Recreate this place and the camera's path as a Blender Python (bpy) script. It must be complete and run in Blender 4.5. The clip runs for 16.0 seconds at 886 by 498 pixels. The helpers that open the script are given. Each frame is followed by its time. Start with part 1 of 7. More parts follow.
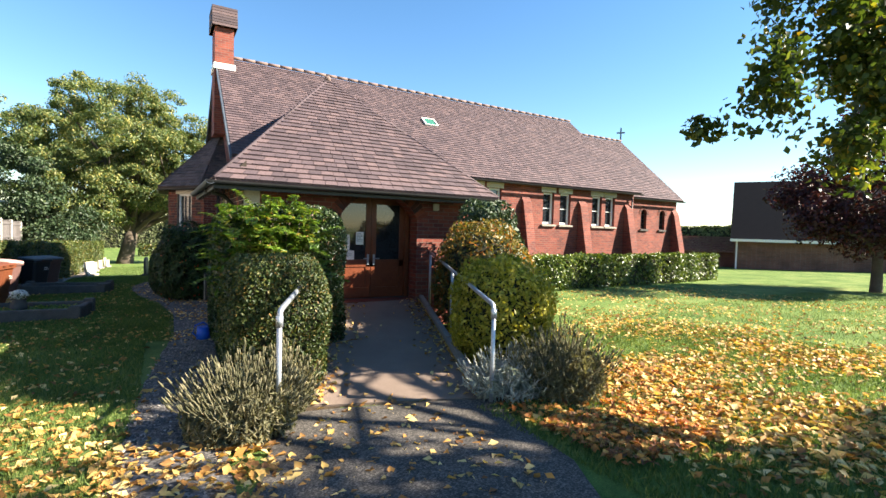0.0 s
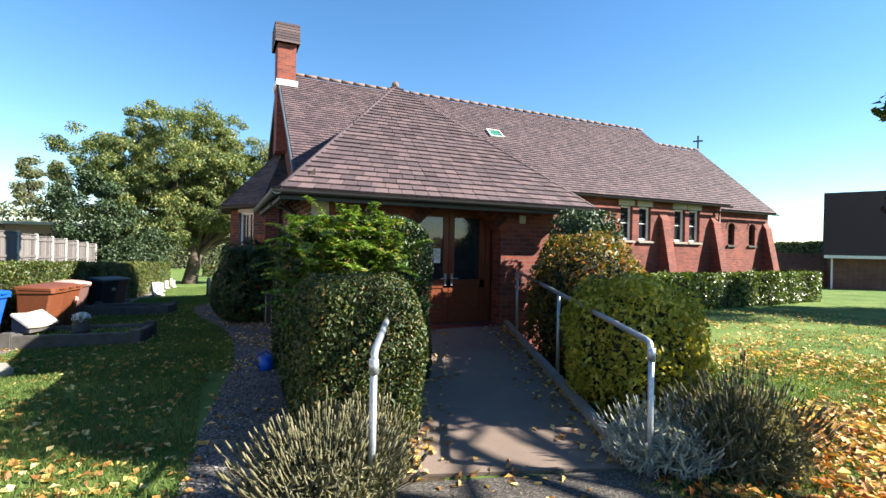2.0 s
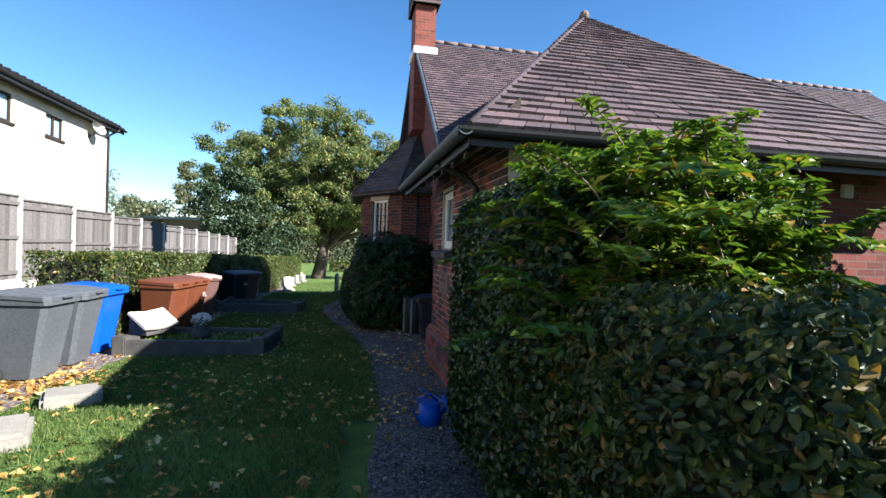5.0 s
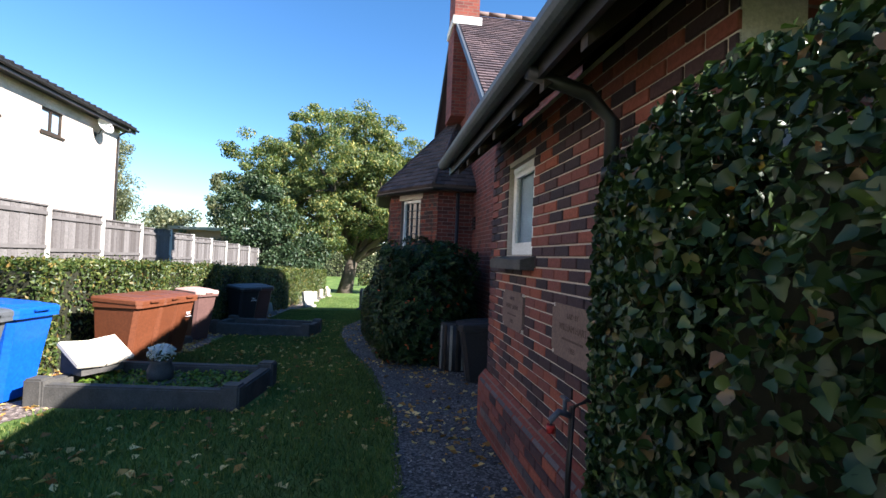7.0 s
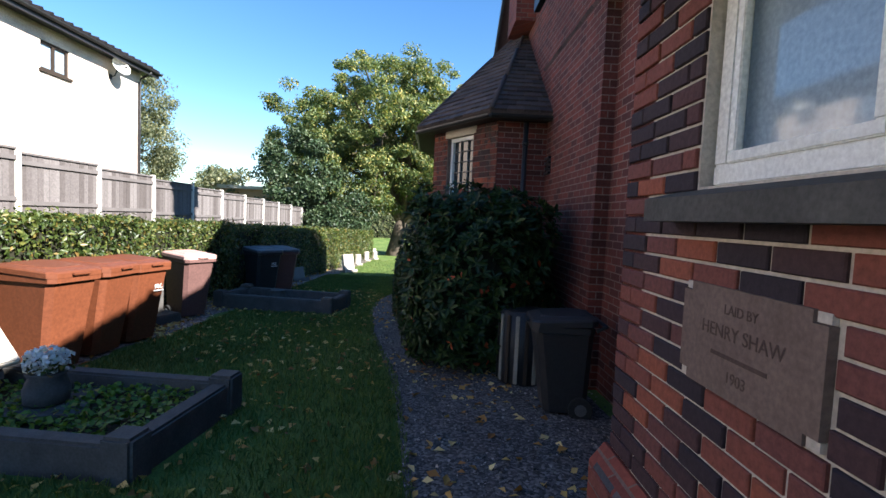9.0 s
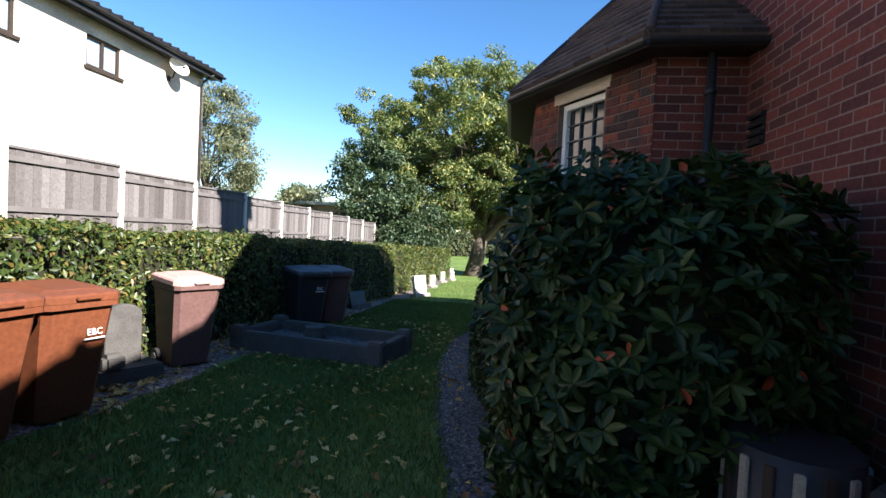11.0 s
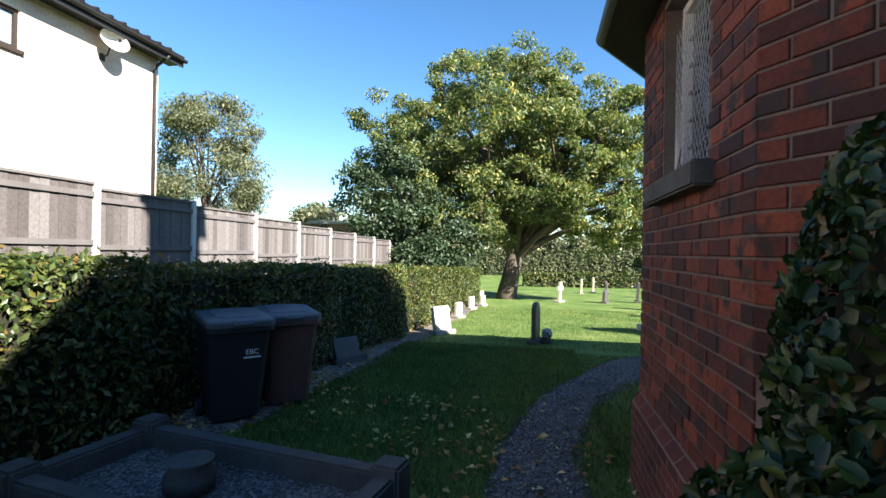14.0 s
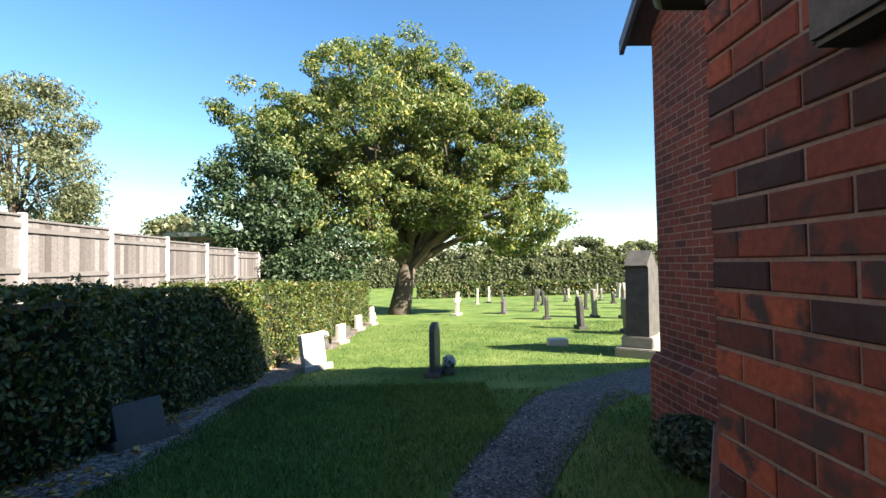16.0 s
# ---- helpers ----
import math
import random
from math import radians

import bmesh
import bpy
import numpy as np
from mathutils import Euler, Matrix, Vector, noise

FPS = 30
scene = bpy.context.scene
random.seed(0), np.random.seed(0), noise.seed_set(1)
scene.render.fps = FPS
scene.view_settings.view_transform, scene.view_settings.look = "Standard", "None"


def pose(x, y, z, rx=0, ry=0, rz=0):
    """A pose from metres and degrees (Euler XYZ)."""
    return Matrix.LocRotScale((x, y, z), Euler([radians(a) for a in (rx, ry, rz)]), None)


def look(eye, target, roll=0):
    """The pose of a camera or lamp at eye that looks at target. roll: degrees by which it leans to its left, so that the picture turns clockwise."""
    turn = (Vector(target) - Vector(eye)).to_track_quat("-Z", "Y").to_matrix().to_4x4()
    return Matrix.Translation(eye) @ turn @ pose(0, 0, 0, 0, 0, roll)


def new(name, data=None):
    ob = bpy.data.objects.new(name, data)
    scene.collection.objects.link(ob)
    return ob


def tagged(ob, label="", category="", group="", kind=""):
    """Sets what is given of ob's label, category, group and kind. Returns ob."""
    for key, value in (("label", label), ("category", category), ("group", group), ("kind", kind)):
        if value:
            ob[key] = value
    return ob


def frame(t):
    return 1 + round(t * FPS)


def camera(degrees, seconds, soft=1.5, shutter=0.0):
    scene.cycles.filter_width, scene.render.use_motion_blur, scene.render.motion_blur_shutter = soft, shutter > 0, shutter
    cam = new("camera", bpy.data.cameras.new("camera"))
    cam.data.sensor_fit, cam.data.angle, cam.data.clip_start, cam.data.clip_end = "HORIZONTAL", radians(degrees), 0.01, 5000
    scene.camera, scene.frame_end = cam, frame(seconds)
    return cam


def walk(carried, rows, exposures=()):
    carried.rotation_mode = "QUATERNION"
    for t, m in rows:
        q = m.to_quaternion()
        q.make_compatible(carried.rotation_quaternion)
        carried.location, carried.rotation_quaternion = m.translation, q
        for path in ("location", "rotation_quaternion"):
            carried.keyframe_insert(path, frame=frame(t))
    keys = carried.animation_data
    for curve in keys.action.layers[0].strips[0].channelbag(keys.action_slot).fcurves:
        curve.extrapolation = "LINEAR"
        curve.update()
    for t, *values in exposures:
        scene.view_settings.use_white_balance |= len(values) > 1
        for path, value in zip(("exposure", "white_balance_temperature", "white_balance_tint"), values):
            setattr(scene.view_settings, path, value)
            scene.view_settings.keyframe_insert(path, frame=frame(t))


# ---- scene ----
cam = camera(84.8, 16.0)
# seconds, x, y, z, yaw, pitch, roll
PATH_ROWS = [
    (0, -1.132, 0.113, 1.588, -30.31, -2.17, -1.59),
    (0.5, -1.049, 0.393, 1.581, -28.88, -2.53, -2.06),
    (1, -1.034, 0.652, 1.566, -28.71, -1.29, -2.51),
    (1.5, -1.078, 0.991, 1.535, -28.94, -0.76, -1.57),
    (2, -1.110, 1.408, 1.513, -24.48, -0.00, -1.10),
    (2.5, -1.130, 1.767, 1.497, -23.07, 1.63, -0.83),
    (3, -1.182, 2.220, 1.485, -23.69, 1.98, -0.41),
    (3.5, -1.203, 2.716, 1.456, -19.41, 2.22, -0.11),
    (4, -1.285, 3.264, 1.430, -15.88, 1.18, 0.06),
    (4.5, -1.309, 3.773, 1.391, -13.91, 0.36, -0.67),
    (4.7, -1.312, 4.032, 1.388, -12.47, -0.47, -1.52),
    (6.8, -1.181, 6.652, 1.273, -8.68, 0.26, -2.14),
    (7, -1.139, 6.912, 1.275, -7.81, 1.15, -2.34),
    (7.5, -1.043, 7.612, 1.243, -6.10, 0.94, -1.85),
    (8, -0.939, 8.261, 1.199, -4.53, -0.93, -1.63),
    (8.5, -0.889, 8.895, 1.181, -2.97, -3.52, -2.94),
    (9, -0.858, 9.542, 1.190, -1.37, -3.59, -2.66),
    (9.2, -0.833, 9.887, 1.204, -0.58, -3.01, -2.42),
    (11.3, -1.106, 12.732, 1.065, 10.21, -1.25, -2.99),
    (11.5, -1.127, 12.993, 1.057, 11.84, -0.24, -3.03),
    (12, -1.219, 13.621, 1.038, 14.58, -0.11, -2.73),
    (12.5, -1.291, 14.231, 1.019, 14.59, -0.88, -1.94),
    (13, -1.401, 14.917, 0.996, 14.28, -1.24, -2.96),
    (13.5, -1.524, 15.560, 1.006, 12.32, -1.09, -2.22),
    (14, -1.609, 16.191, 1.012, 11.19, 0.27, -0.99),
    (14.5, -1.703, 16.773, 0.986, 7.32, 1.85, 0.37),
    (15, -1.729, 17.418, 0.954, 4.31, 2.07, 1.55),
    (15.5, -1.733, 17.993, 0.930, 1.99, 2.25, 0.32),
    (16, -1.677, 18.620, 0.922, -1.29, 1.81, 0.83),
]
walk(cam, [(t, pose(x, y, z, 90 + pitch, roll, yaw)) for t, x, y, z, yaw, pitch, roll in PATH_ROWS],
     [(0, 2.28, 6800, 9), (1.5, 2.15, 6500, 8), (3.0, 1.95, 5950, 8), (4.7, 1.82, 5750, 9), (7.0, 2.08, 5850, 11), (9.0, 2.1, 5950, 12), (12.5, 1.97, 6000, 12), (14.0, 2.1, 6150, 10), (16.0, 2.32, 6600, 9)])

# ---- world and sun ----
SUN_DIR = Vector((8.5, -5.25, 6.5)).normalized()
world = bpy.data.worlds.new("world")
scene.world = world
world.use_nodes = True
wt = world.node_tree
wt.nodes.clear()
sky = wt.nodes.new("ShaderNodeTexSky")
sky.sky_type = "NISHITA"
sky.sun_disc = False
sky.sun_elevation = math.asin(SUN_DIR.z)
sky.sun_rotation = math.atan2(SUN_DIR.x, SUN_DIR.y)
sky.air_density, sky.dust_density, sky.ozone_density = 1.0, 0.05, 2.2
bg = wt.nodes.new("ShaderNodeBackground")
bg.inputs[1].default_value = 0.058
wo = wt.nodes.new("ShaderNodeOutputWorld")
hs = wt.nodes.new("ShaderNodeHueSaturation")
hs.inputs["Saturation"].default_value = 1.22
wt.links.new(sky.outputs[0], hs.inputs["Color"])
wt.links.new(hs.outputs[0], bg.inputs[0])
wt.links.new(bg.outputs[0], wo.inputs[0])
sun_data = bpy.data.lights.new("sun", "SUN")
sun_data.energy, sun_data.angle, sun_data.color = 5.0, radians(0.55), (1.0, 0.92, 0.79)
sun = new("sun", sun_data)
sun.matrix_world = look(SUN_DIR * 60, (0, 0, 0))


# ---- materials ----
def nodes_of(name, rough=0.8):
    m = bpy.data.materials.new(name)
    m.use_nodes = True
    n, l = m.node_tree.nodes, m.node_tree.links
    b = n["Principled BSDF"]
    b.inputs["Roughness"].default_value = rough
    b.inputs["Specular IOR Level"].default_value = 0.3
    return m, n, l, b


def ramp_node(n, stops):
    r = n.new("ShaderNodeValToRGB")
    e = r.color_ramp.elements
    while len(e) < len(stops):
        e.new(0.5)
    for el, (p, c) in zip(e, stops):
        el.position, el.color = p, (*c, 1)
    return r


def noise_node(n, l, scale, detail=4.0, rough=0.6, coord=None):
    t = n.new("ShaderNodeTexNoise")
    t.inputs["Scale"].default_value, t.inputs["Detail"].default_value, t.inputs["Roughness"].default_value = scale, detail, rough
    if coord is None:
        coord = n.new("ShaderNodeNewGeometry").outputs["Position"]
    l.new(coord, t.inputs["Vector"])
    return t


def mix_node(n, l, fac, a, b, mode="MIX"):
    m = n.new("ShaderNodeMix")
    m.data_type, m.blend_type = "RGBA", mode
    for sock, val in ((m.inputs["Factor"], fac), (m.inputs[6], a), (m.inputs[7], b)):
        if isinstance(val, (int, float)):
            sock.default_value = val
        elif isinstance(val, tuple):
            sock.default_value = (*val, 1)
        else:
            l.new(val, sock)
    return m.outputs[2]


def bump_node(n, l, b, height, strength=0.4, dist=0.01):
    u = n.new("ShaderNodeBump")
    u.inputs["Strength"].default_value, u.inputs["Distance"].default_value = strength, dist
    l.new(height, u.inputs["Height"])
    l.new(u.outputs[0], b.inputs["Normal"])


def plain(name, dark, light, scale=6.0, rough=0.8, metal=0.0, bump=0.3, fine=60.0, spec=0.3):
    """Two-tone weathered surface: broad stains and fine grain."""
    m, n, l, b = nodes_of(name, rough)
    b.inputs["Metallic"].default_value = metal
    b.inputs["Specular IOR Level"].default_value = spec
    big, small = noise_node(n, l, scale), noise_node(n, l, fine, 3.0)
    base = mix_node(n, l, big.outputs["Fac"], dark, light)
    r = ramp_node(n, [(0.3, (0.78, 0.78, 0.78)), (0.7, (1.12, 1.12, 1.12))])
    l.new(small.outputs["Fac"], r.inputs[0])
    l.new(mix_node(n, l, 1.0, base, r.outputs[0], "MULTIPLY"), b.inputs["Base Color"])
    bump_node(n, l, b, small.outputs["Fac"], bump, 0.004)
    return m


def island_leaf(name, stops, rough=0.45, trans=0.35, spec=0.35):
    """Leaves: colour varies from leaf to leaf; light shines through."""
    m, n, l, b = nodes_of(name, rough)
    b.inputs["Specular IOR Level"].default_value = spec
    g = n.new("ShaderNodeNewGeometry")
    r = ramp_node(n, stops)
    l.new(g.outputs["Random Per Island"], r.inputs[0])
    big = noise_node(n, l, 1.3, 2.0)
    rr = ramp_node(n, [(0.3, (0.7, 0.72, 0.7)), (0.7, (1.2, 1.15, 1.1))])
    l.new(big.outputs["Fac"], rr.inputs[0])
    col = mix_node(n, l, 1.0, r.outputs[0], rr.outputs[0], "MULTIPLY")
    l.new(col, b.inputs["Base Color"])
    t = n.new("ShaderNodeBsdfTranslucent")
    l.new(mix_node(n, l, 1.0, col, (1.5, 1.5, 0.7), "MULTIPLY"), t.inputs[0])
    mx = n.new("ShaderNodeMixShader")
    mx.inputs[0].default_value = trans
    l.new(b.outputs[0], mx.inputs[1])
    l.new(t.outputs[0], mx.inputs[2])
    l.new(mx.outputs[0], n["Material Output"].inputs[0])
    return m


def brick_wall_mat(name, c1, c2, mortar):
    """Brickwork seen from afar, 225 x 75 mm."""
    m, n, l, b = nodes_of(name, 0.85)
    g = n.new("ShaderNodeNewGeometry")
    sx = n.new("ShaderNodeSeparateXYZ")
    l.new(g.outputs["Position"], sx.inputs[0])
    ad = n.new("ShaderNodeMath")
    l.new(sx.outputs[0], ad.inputs[0])
    l.new(sx.outputs[1], ad.inputs[1])
    cb = n.new("ShaderNodeCombineXYZ")
    l.new(ad.outputs[0], cb.inputs[0])
    l.new(sx.outputs[2], cb.inputs[1])
    t = n.new("ShaderNodeTexBrick")
    t.inputs["Scale"].default_value = 1.0
    t.inputs["Brick Width"].default_value, t.inputs["Row Height"].default_value = 0.225, 0.075
    t.inputs["Mortar Size"].default_value, t.inputs["Bias"].default_value = 0.006, 0.0
    for k, c in (("Color1", c1), ("Color2", c2), ("Mortar", mortar)):
        t.inputs[k].default_value = (*c, 1)
    l.new(cb.outputs[0], t.inputs["Vector"])
    big, small = noise_node(n, l, 0.9), noise_node(n, l, 40.0)
    r = ramp_node(n, [(0.3, (0.62, 0.6, 0.6)), (0.7, (1.15, 1.12, 1.1))])
    l.new(big.outputs["Fac"], r.inputs[0])
    c = mix_node(n, l, 1.0, t.outputs["Color"], r.outputs[0], "MULTIPLY")
    r2 = ramp_node(n, [(0.3, (0.75, 0.75, 0.75)), (0.7, (1.15, 1.15, 1.15))])
    l.new(small.outputs["Fac"], r2.inputs[0])
    l.new(mix_node(n, l, 1.0, c, r2.outputs[0], "MULTIPLY"), b.inputs["Base Color"])
    bump_node(n, l, b, t.outputs["Fac"], -0.5, 0.008)
    return m


def piece_mat(name, stops, rough=0.8, fine=45.0, blotch=None, bump=0.5):
    """Single bricks, slabs and tiles, coloured piece by piece."""
    m, n, l, b = nodes_of(name, rough)
    oi = n.new("ShaderNodeObjectInfo")
    g = n.new("ShaderNodeNewGeometry")
    ad = n.new("ShaderNodeMath")
    l.new(oi.outputs["Random"], ad.inputs[0])
    l.new(g.outputs["Random Per Island"], ad.inputs[1])
    fr = n.new("ShaderNodeMath")
    fr.operation = "FRACT"
    l.new(ad.outputs[0], fr.inputs[0])
    r = ramp_node(n, stops)
    l.new(fr.outputs[0], r.inputs[0])
    small, mid = noise_node(n, l, fine, 5.0, 0.7), noise_node(n, l, 7.0, 3.0)
    r2 = ramp_node(n, [(0.25, (0.6, 0.58, 0.58)), (0.75, (1.25, 1.22, 1.2))])
    l.new(small.outputs["Fac"], r2.inputs[0])
    c = mix_node(n, l, 1.0, r.outputs[0], r2.outputs[0], "MULTIPLY")
    if blotch:
        rb = ramp_node(n, [(0.5, (0, 0, 0)), (0.62, (1, 1, 1))])
        l.new(mid.outputs["Fac"], rb.inputs[0])
        c = mix_node(n, l, rb.outputs[0], c, blotch)
    l.new(c, b.inputs["Base Color"])
    bump_node(n, l, b, small.outputs["Fac"], bump, 0.004)
    return m


def ground_mat(name, stops, s1, s2, rough=0.95, bump=0.6, dist=0.02):
    m, n, l, b = nodes_of(name, rough)
    b.inputs["Specular IOR Level"].default_value = 0.15
    a, f = noise_node(n, l, s1, 5.0, 0.65), noise_node(n, l, s2, 4.0, 0.7)
    r = ramp_node(n, stops)
    l.new(a.outputs["Fac"], r.inputs[0])
    r2 = ramp_node(n, [(0.3, (0.55, 0.55, 0.55)), (0.72, (1.4, 1.38, 1.3))])
    l.new(f.outputs["Fac"], r2.inputs[0])
    l.new(mix_node(n, l, 1.0, r.outputs[0], r2.outputs[0], "MULTIPLY"), b.inputs["Base Color"])
    bump_node(n, l, b, f.outputs["Fac"], bump, dist)
    return m


def gravel_mat(name, stops, scale):
    m, n, l, b = nodes_of(name, 0.9)
    g = n.new("ShaderNodeNewGeometry")
    v = n.new("ShaderNodeTexVoronoi")
    v.inputs["Scale"].default_value = scale
    l.new(g.outputs["Position"], v.inputs["Vector"])
    sp = n.new("ShaderNodeSeparateColor")
    l.new(v.outputs["Color"], sp.inputs[0])
    r = ramp_node(n, stops)
    l.new(sp.outputs[0], r.inputs[0])
    big = noise_node(n, l, 1.5)
    r2 = ramp_node(n, [(0.3, (0.7, 0.7, 0.7)), (0.7, (1.2, 1.2, 1.2))])
    l.new(big.outputs["Fac"], r2.inputs[0])
    l.new(mix_node(n, l, 1.0, r.outputs[0], r2.outputs[0], "MULTIPLY"), b.inputs["Base Color"])
    bump_node(n, l, b, v.outputs["Distance"], -0.9, 0.02)
    return m


def glass_mat(name, tint, rough=0.02, trans=0.85):
    m, n, l, b = nodes_of(name, rough)
    b.inputs["Base Color"].default_value = (*tint, 1)
    b.inputs["Transmission Weight"].default_value = trans
    b.inputs["IOR"].default_value = 1.5
    b.inputs["Specular IOR Level"].default_value = 0.6
    return m


GRASS = ground_mat("grass", [(0.3, (0.05, 0.097, 0.022)), (0.5, (0.112, 0.172, 0.042)), (0.7, (0.185, 0.222, 0.07))], 0.8, 70.0)
GRAVEL = gravel_mat("gravel", [(0.0, (0.03, 0.028, 0.027)), (0.5, (0.075, 0.07, 0.068)), (1.0, (0.2, 0.18, 0.17))], 55.0)
TARMAC = gravel_mat("tarmac", [(0.0, (0.028, 0.025, 0.023)), (0.6, (0.068, 0.06, 0.053)), (1.0, (0.16, 0.14, 0.12))], 90.0)
CONCRETE = plain("concrete", (0.125, 0.088, 0.069), (0.24, 0.182, 0.147), 1.6, 0.9, fine=120.0, bump=0.6)
KERB = plain("kerb_concrete", (0.2, 0.18, 0.16), (0.34, 0.31, 0.28), 3.0, 0.9)
SOIL = ground_mat("soil", [(0.3, (0.03, 0.022, 0.015)), (0.7, (0.085, 0.06, 0.04))], 3.0, 60.0)
LEAF_LITTER = gravel_mat("leaf_litter", [(0.0, (0.05, 0.036, 0.03)), (0.5, (0.15, 0.115, 0.098)), (1.0, (0.36, 0.29, 0.25))], 38.0)
BRICK_RED = brick_wall_mat("red_brickwork", (0.25, 0.062, 0.04), (0.13, 0.036, 0.03), (0.17, 0.115, 0.095))
# weathered brick, with the shade on the west side also put into its colour
BRICK_WEST = brick_wall_mat("weathered_shaded_red_brickwork", (0.17, 0.043, 0.029), (0.07, 0.024, 0.021), (0.2, 0.14, 0.12))
BRICK_CREAM = brick_wall_mat("cream_brickwork", (0.72, 0.61, 0.52), (0.66, 0.55, 0.47), (0.7, 0.65, 0.58))
BRICK_FAR = brick_wall_mat("brown_brickwork", (0.2, 0.1, 0.07), (0.15, 0.08, 0.06), (0.2, 0.16, 0.13))
MORTAR = plain("mortar", (0.42, 0.36, 0.31), (0.6, 0.54, 0.47), 5.0, 0.95)
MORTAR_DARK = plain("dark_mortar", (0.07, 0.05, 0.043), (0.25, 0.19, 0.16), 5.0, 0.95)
BRICK_PIECE = piece_mat("porch_brick", [(0.0, (0.03, 0.022, 0.03)), (0.45, (0.06, 0.032, 0.036)), (0.55, (0.15, 0.055, 0.05)), (0.85, (0.22, 0.068, 0.048)), (1.0, (0.29, 0.085, 0.048))])
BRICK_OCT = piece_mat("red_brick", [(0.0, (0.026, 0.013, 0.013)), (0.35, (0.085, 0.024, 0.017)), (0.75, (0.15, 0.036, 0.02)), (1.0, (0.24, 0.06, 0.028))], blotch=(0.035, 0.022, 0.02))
BRICK_BLUE = piece_mat("blue_plinth_brick", [(0.0, (0.04, 0.04, 0.05)), (1.0, (0.1, 0.085, 0.09))], 0.6)
TILE = piece_mat("clay_roof_tile", [(0.0, (0.066, 0.048, 0.054)), (0.5, (0.092, 0.066, 0.073)), (1.0, (0.13, 0.09, 0.093))], 0.75, 30.0, bump=0.6)
TILE_DARK = piece_mat("dark_roof_tile", [(0.0, (0.05, 0.04, 0.04)), (1.0, (0.11, 0.085, 0.08))], 0.8, 30.0)
TILE_HOUSE = plain("house_roof_tile", (0.014, 0.014, 0.016), (0.022, 0.02, 0.022), 3.0, 0.9, spec=0.05)
STONE = plain("weathered_stone", (0.19, 0.17, 0.145), (0.36, 0.33, 0.28), 4.0, 0.9, bump=0.6)
STONE_DARK = plain("dark_stone", (0.03, 0.028, 0.027), (0.13, 0.12, 0.11), 5.0, 0.9, bump=0.7)
STONE_PALE = plain("pale_stone", (0.42, 0.37, 0.3), (0.62, 0.56, 0.47), 4.0, 0.85)
SANDSTONE = plain("inscribed_sandstone", (0.12, 0.08, 0.066), (0.22, 0.155, 0.13), 5.0, 0.9, bump=0.6)
SANDSTONE_CUT = plain("cut_lettering", (0.07, 0.045, 0.04), (0.1, 0.065, 0.055), 8.0, 0.95)
SLATE = plain("black_slate", (0.03, 0.033, 0.035), (0.075, 0.08, 0.08), 4.0, 0.45)
WHITE_PAINT = plain("white_paint", (0.72, 0.72, 0.7), (0.82, 0.82, 0.8), 3.0, 0.4, bump=0.1)
WHITE_DIRTY = plain("weathered_white_render", (0.6, 0.58, 0.53), (0.78, 0.76, 0.71), 2.0, 0.85)
BLACK_PAINT = plain("black_paint", (0.012, 0.012, 0.013), (0.03, 0.03, 0.032), 4.0, 0.4, bump=0.15)
GREY_GUTTER = plain("grey_gutter", (0.05, 0.06, 0.075), (0.1, 0.115, 0.14), 4.0, 0.45)
DARK_TIMBER = plain("dark_timber", (0.02, 0.014, 0.01), (0.05, 0.035, 0.026), 8.0, 0.7)
DOOR_WOOD = plain("varnished_door", (0.11, 0.03, 0.013), (0.19, 0.055, 0.024), 5.0, 0.4, fine=40.0)
GALV = plain("galvanised_steel", (0.35, 0.37, 0.4), (0.55, 0.57, 0.6), 9.0, 0.45, 0.75, 0.15)
FENCE_WOOD = plain("weathered_fence_board", (0.09, 0.078, 0.074), (0.18, 0.162, 0.157), 3.0, 0.85, fine=90.0)
FENCE_WOOD_PIECE = piece_mat("fence_board", [(0.0, (0.085, 0.074, 0.07)), (0.5, (0.13, 0.117, 0.114)), (1.0, (0.19, 0.176, 0.172))], 0.85, 30.0)
POST_CONC = plain("concrete_post", (0.5, 0.47, 0.42), (0.66, 0.63, 0.57), 4.0, 0.85)
BIN_BROWN = plain("brown_bin_plastic", (0.115, 0.036, 0.016), (0.16, 0.05, 0.022), 2.0, 0.5, bump=0.08, fine=30)
BIN_PLUM = plain("dark_brown_bin_plastic", (0.1, 0.055, 0.05), (0.15, 0.08, 0.07), 2.0, 0.5, bump=0.08, fine=30)
BIN_PINK = plain("faded_lid_plastic", (0.42, 0.24, 0.21), (0.55, 0.34, 0.3), 3.0, 0.5, bump=0.08, fine=30)
BIN_BLUE = plain("blue_bin_plastic", (0.006, 0.07, 0.42), (0.012, 0.1, 0.52), 2.0, 0.45, bump=0.08, fine=30)
BIN_GREY = plain("grey_bin_plastic", (0.07, 0.075, 0.085), (0.11, 0.115, 0.125), 2.0, 0.5, bump=0.08, fine=30)
BIN_BLACK = plain("black_bin_plastic", (0.018, 0.018, 0.02), (0.035, 0.035, 0.038), 2.0, 0.5, bump=0.08, fine=30)
RUBBER = plain("rubber", (0.015, 0.015, 0.015), (0.03, 0.03, 0.03), 5.0, 0.8)
PAPER = plain("paper", (0.75, 0.75, 0.73), (0.82, 0.82, 0.8), 3.0, 0.7, bump=0.05)
INK = plain("dark_print", (0.05, 0.05, 0.06), (0.08, 0.08, 0.09), 3.0, 0.7, bump=0.05)
BARK = plain("bark", (0.05, 0.038, 0.028), (0.13, 0.105, 0.08), 5.0, 0.95, bump=1.0, fine=25)
TWIG = plain("twig", (0.07, 0.05, 0.03), (0.16, 0.12, 0.08), 9.0, 0.9)
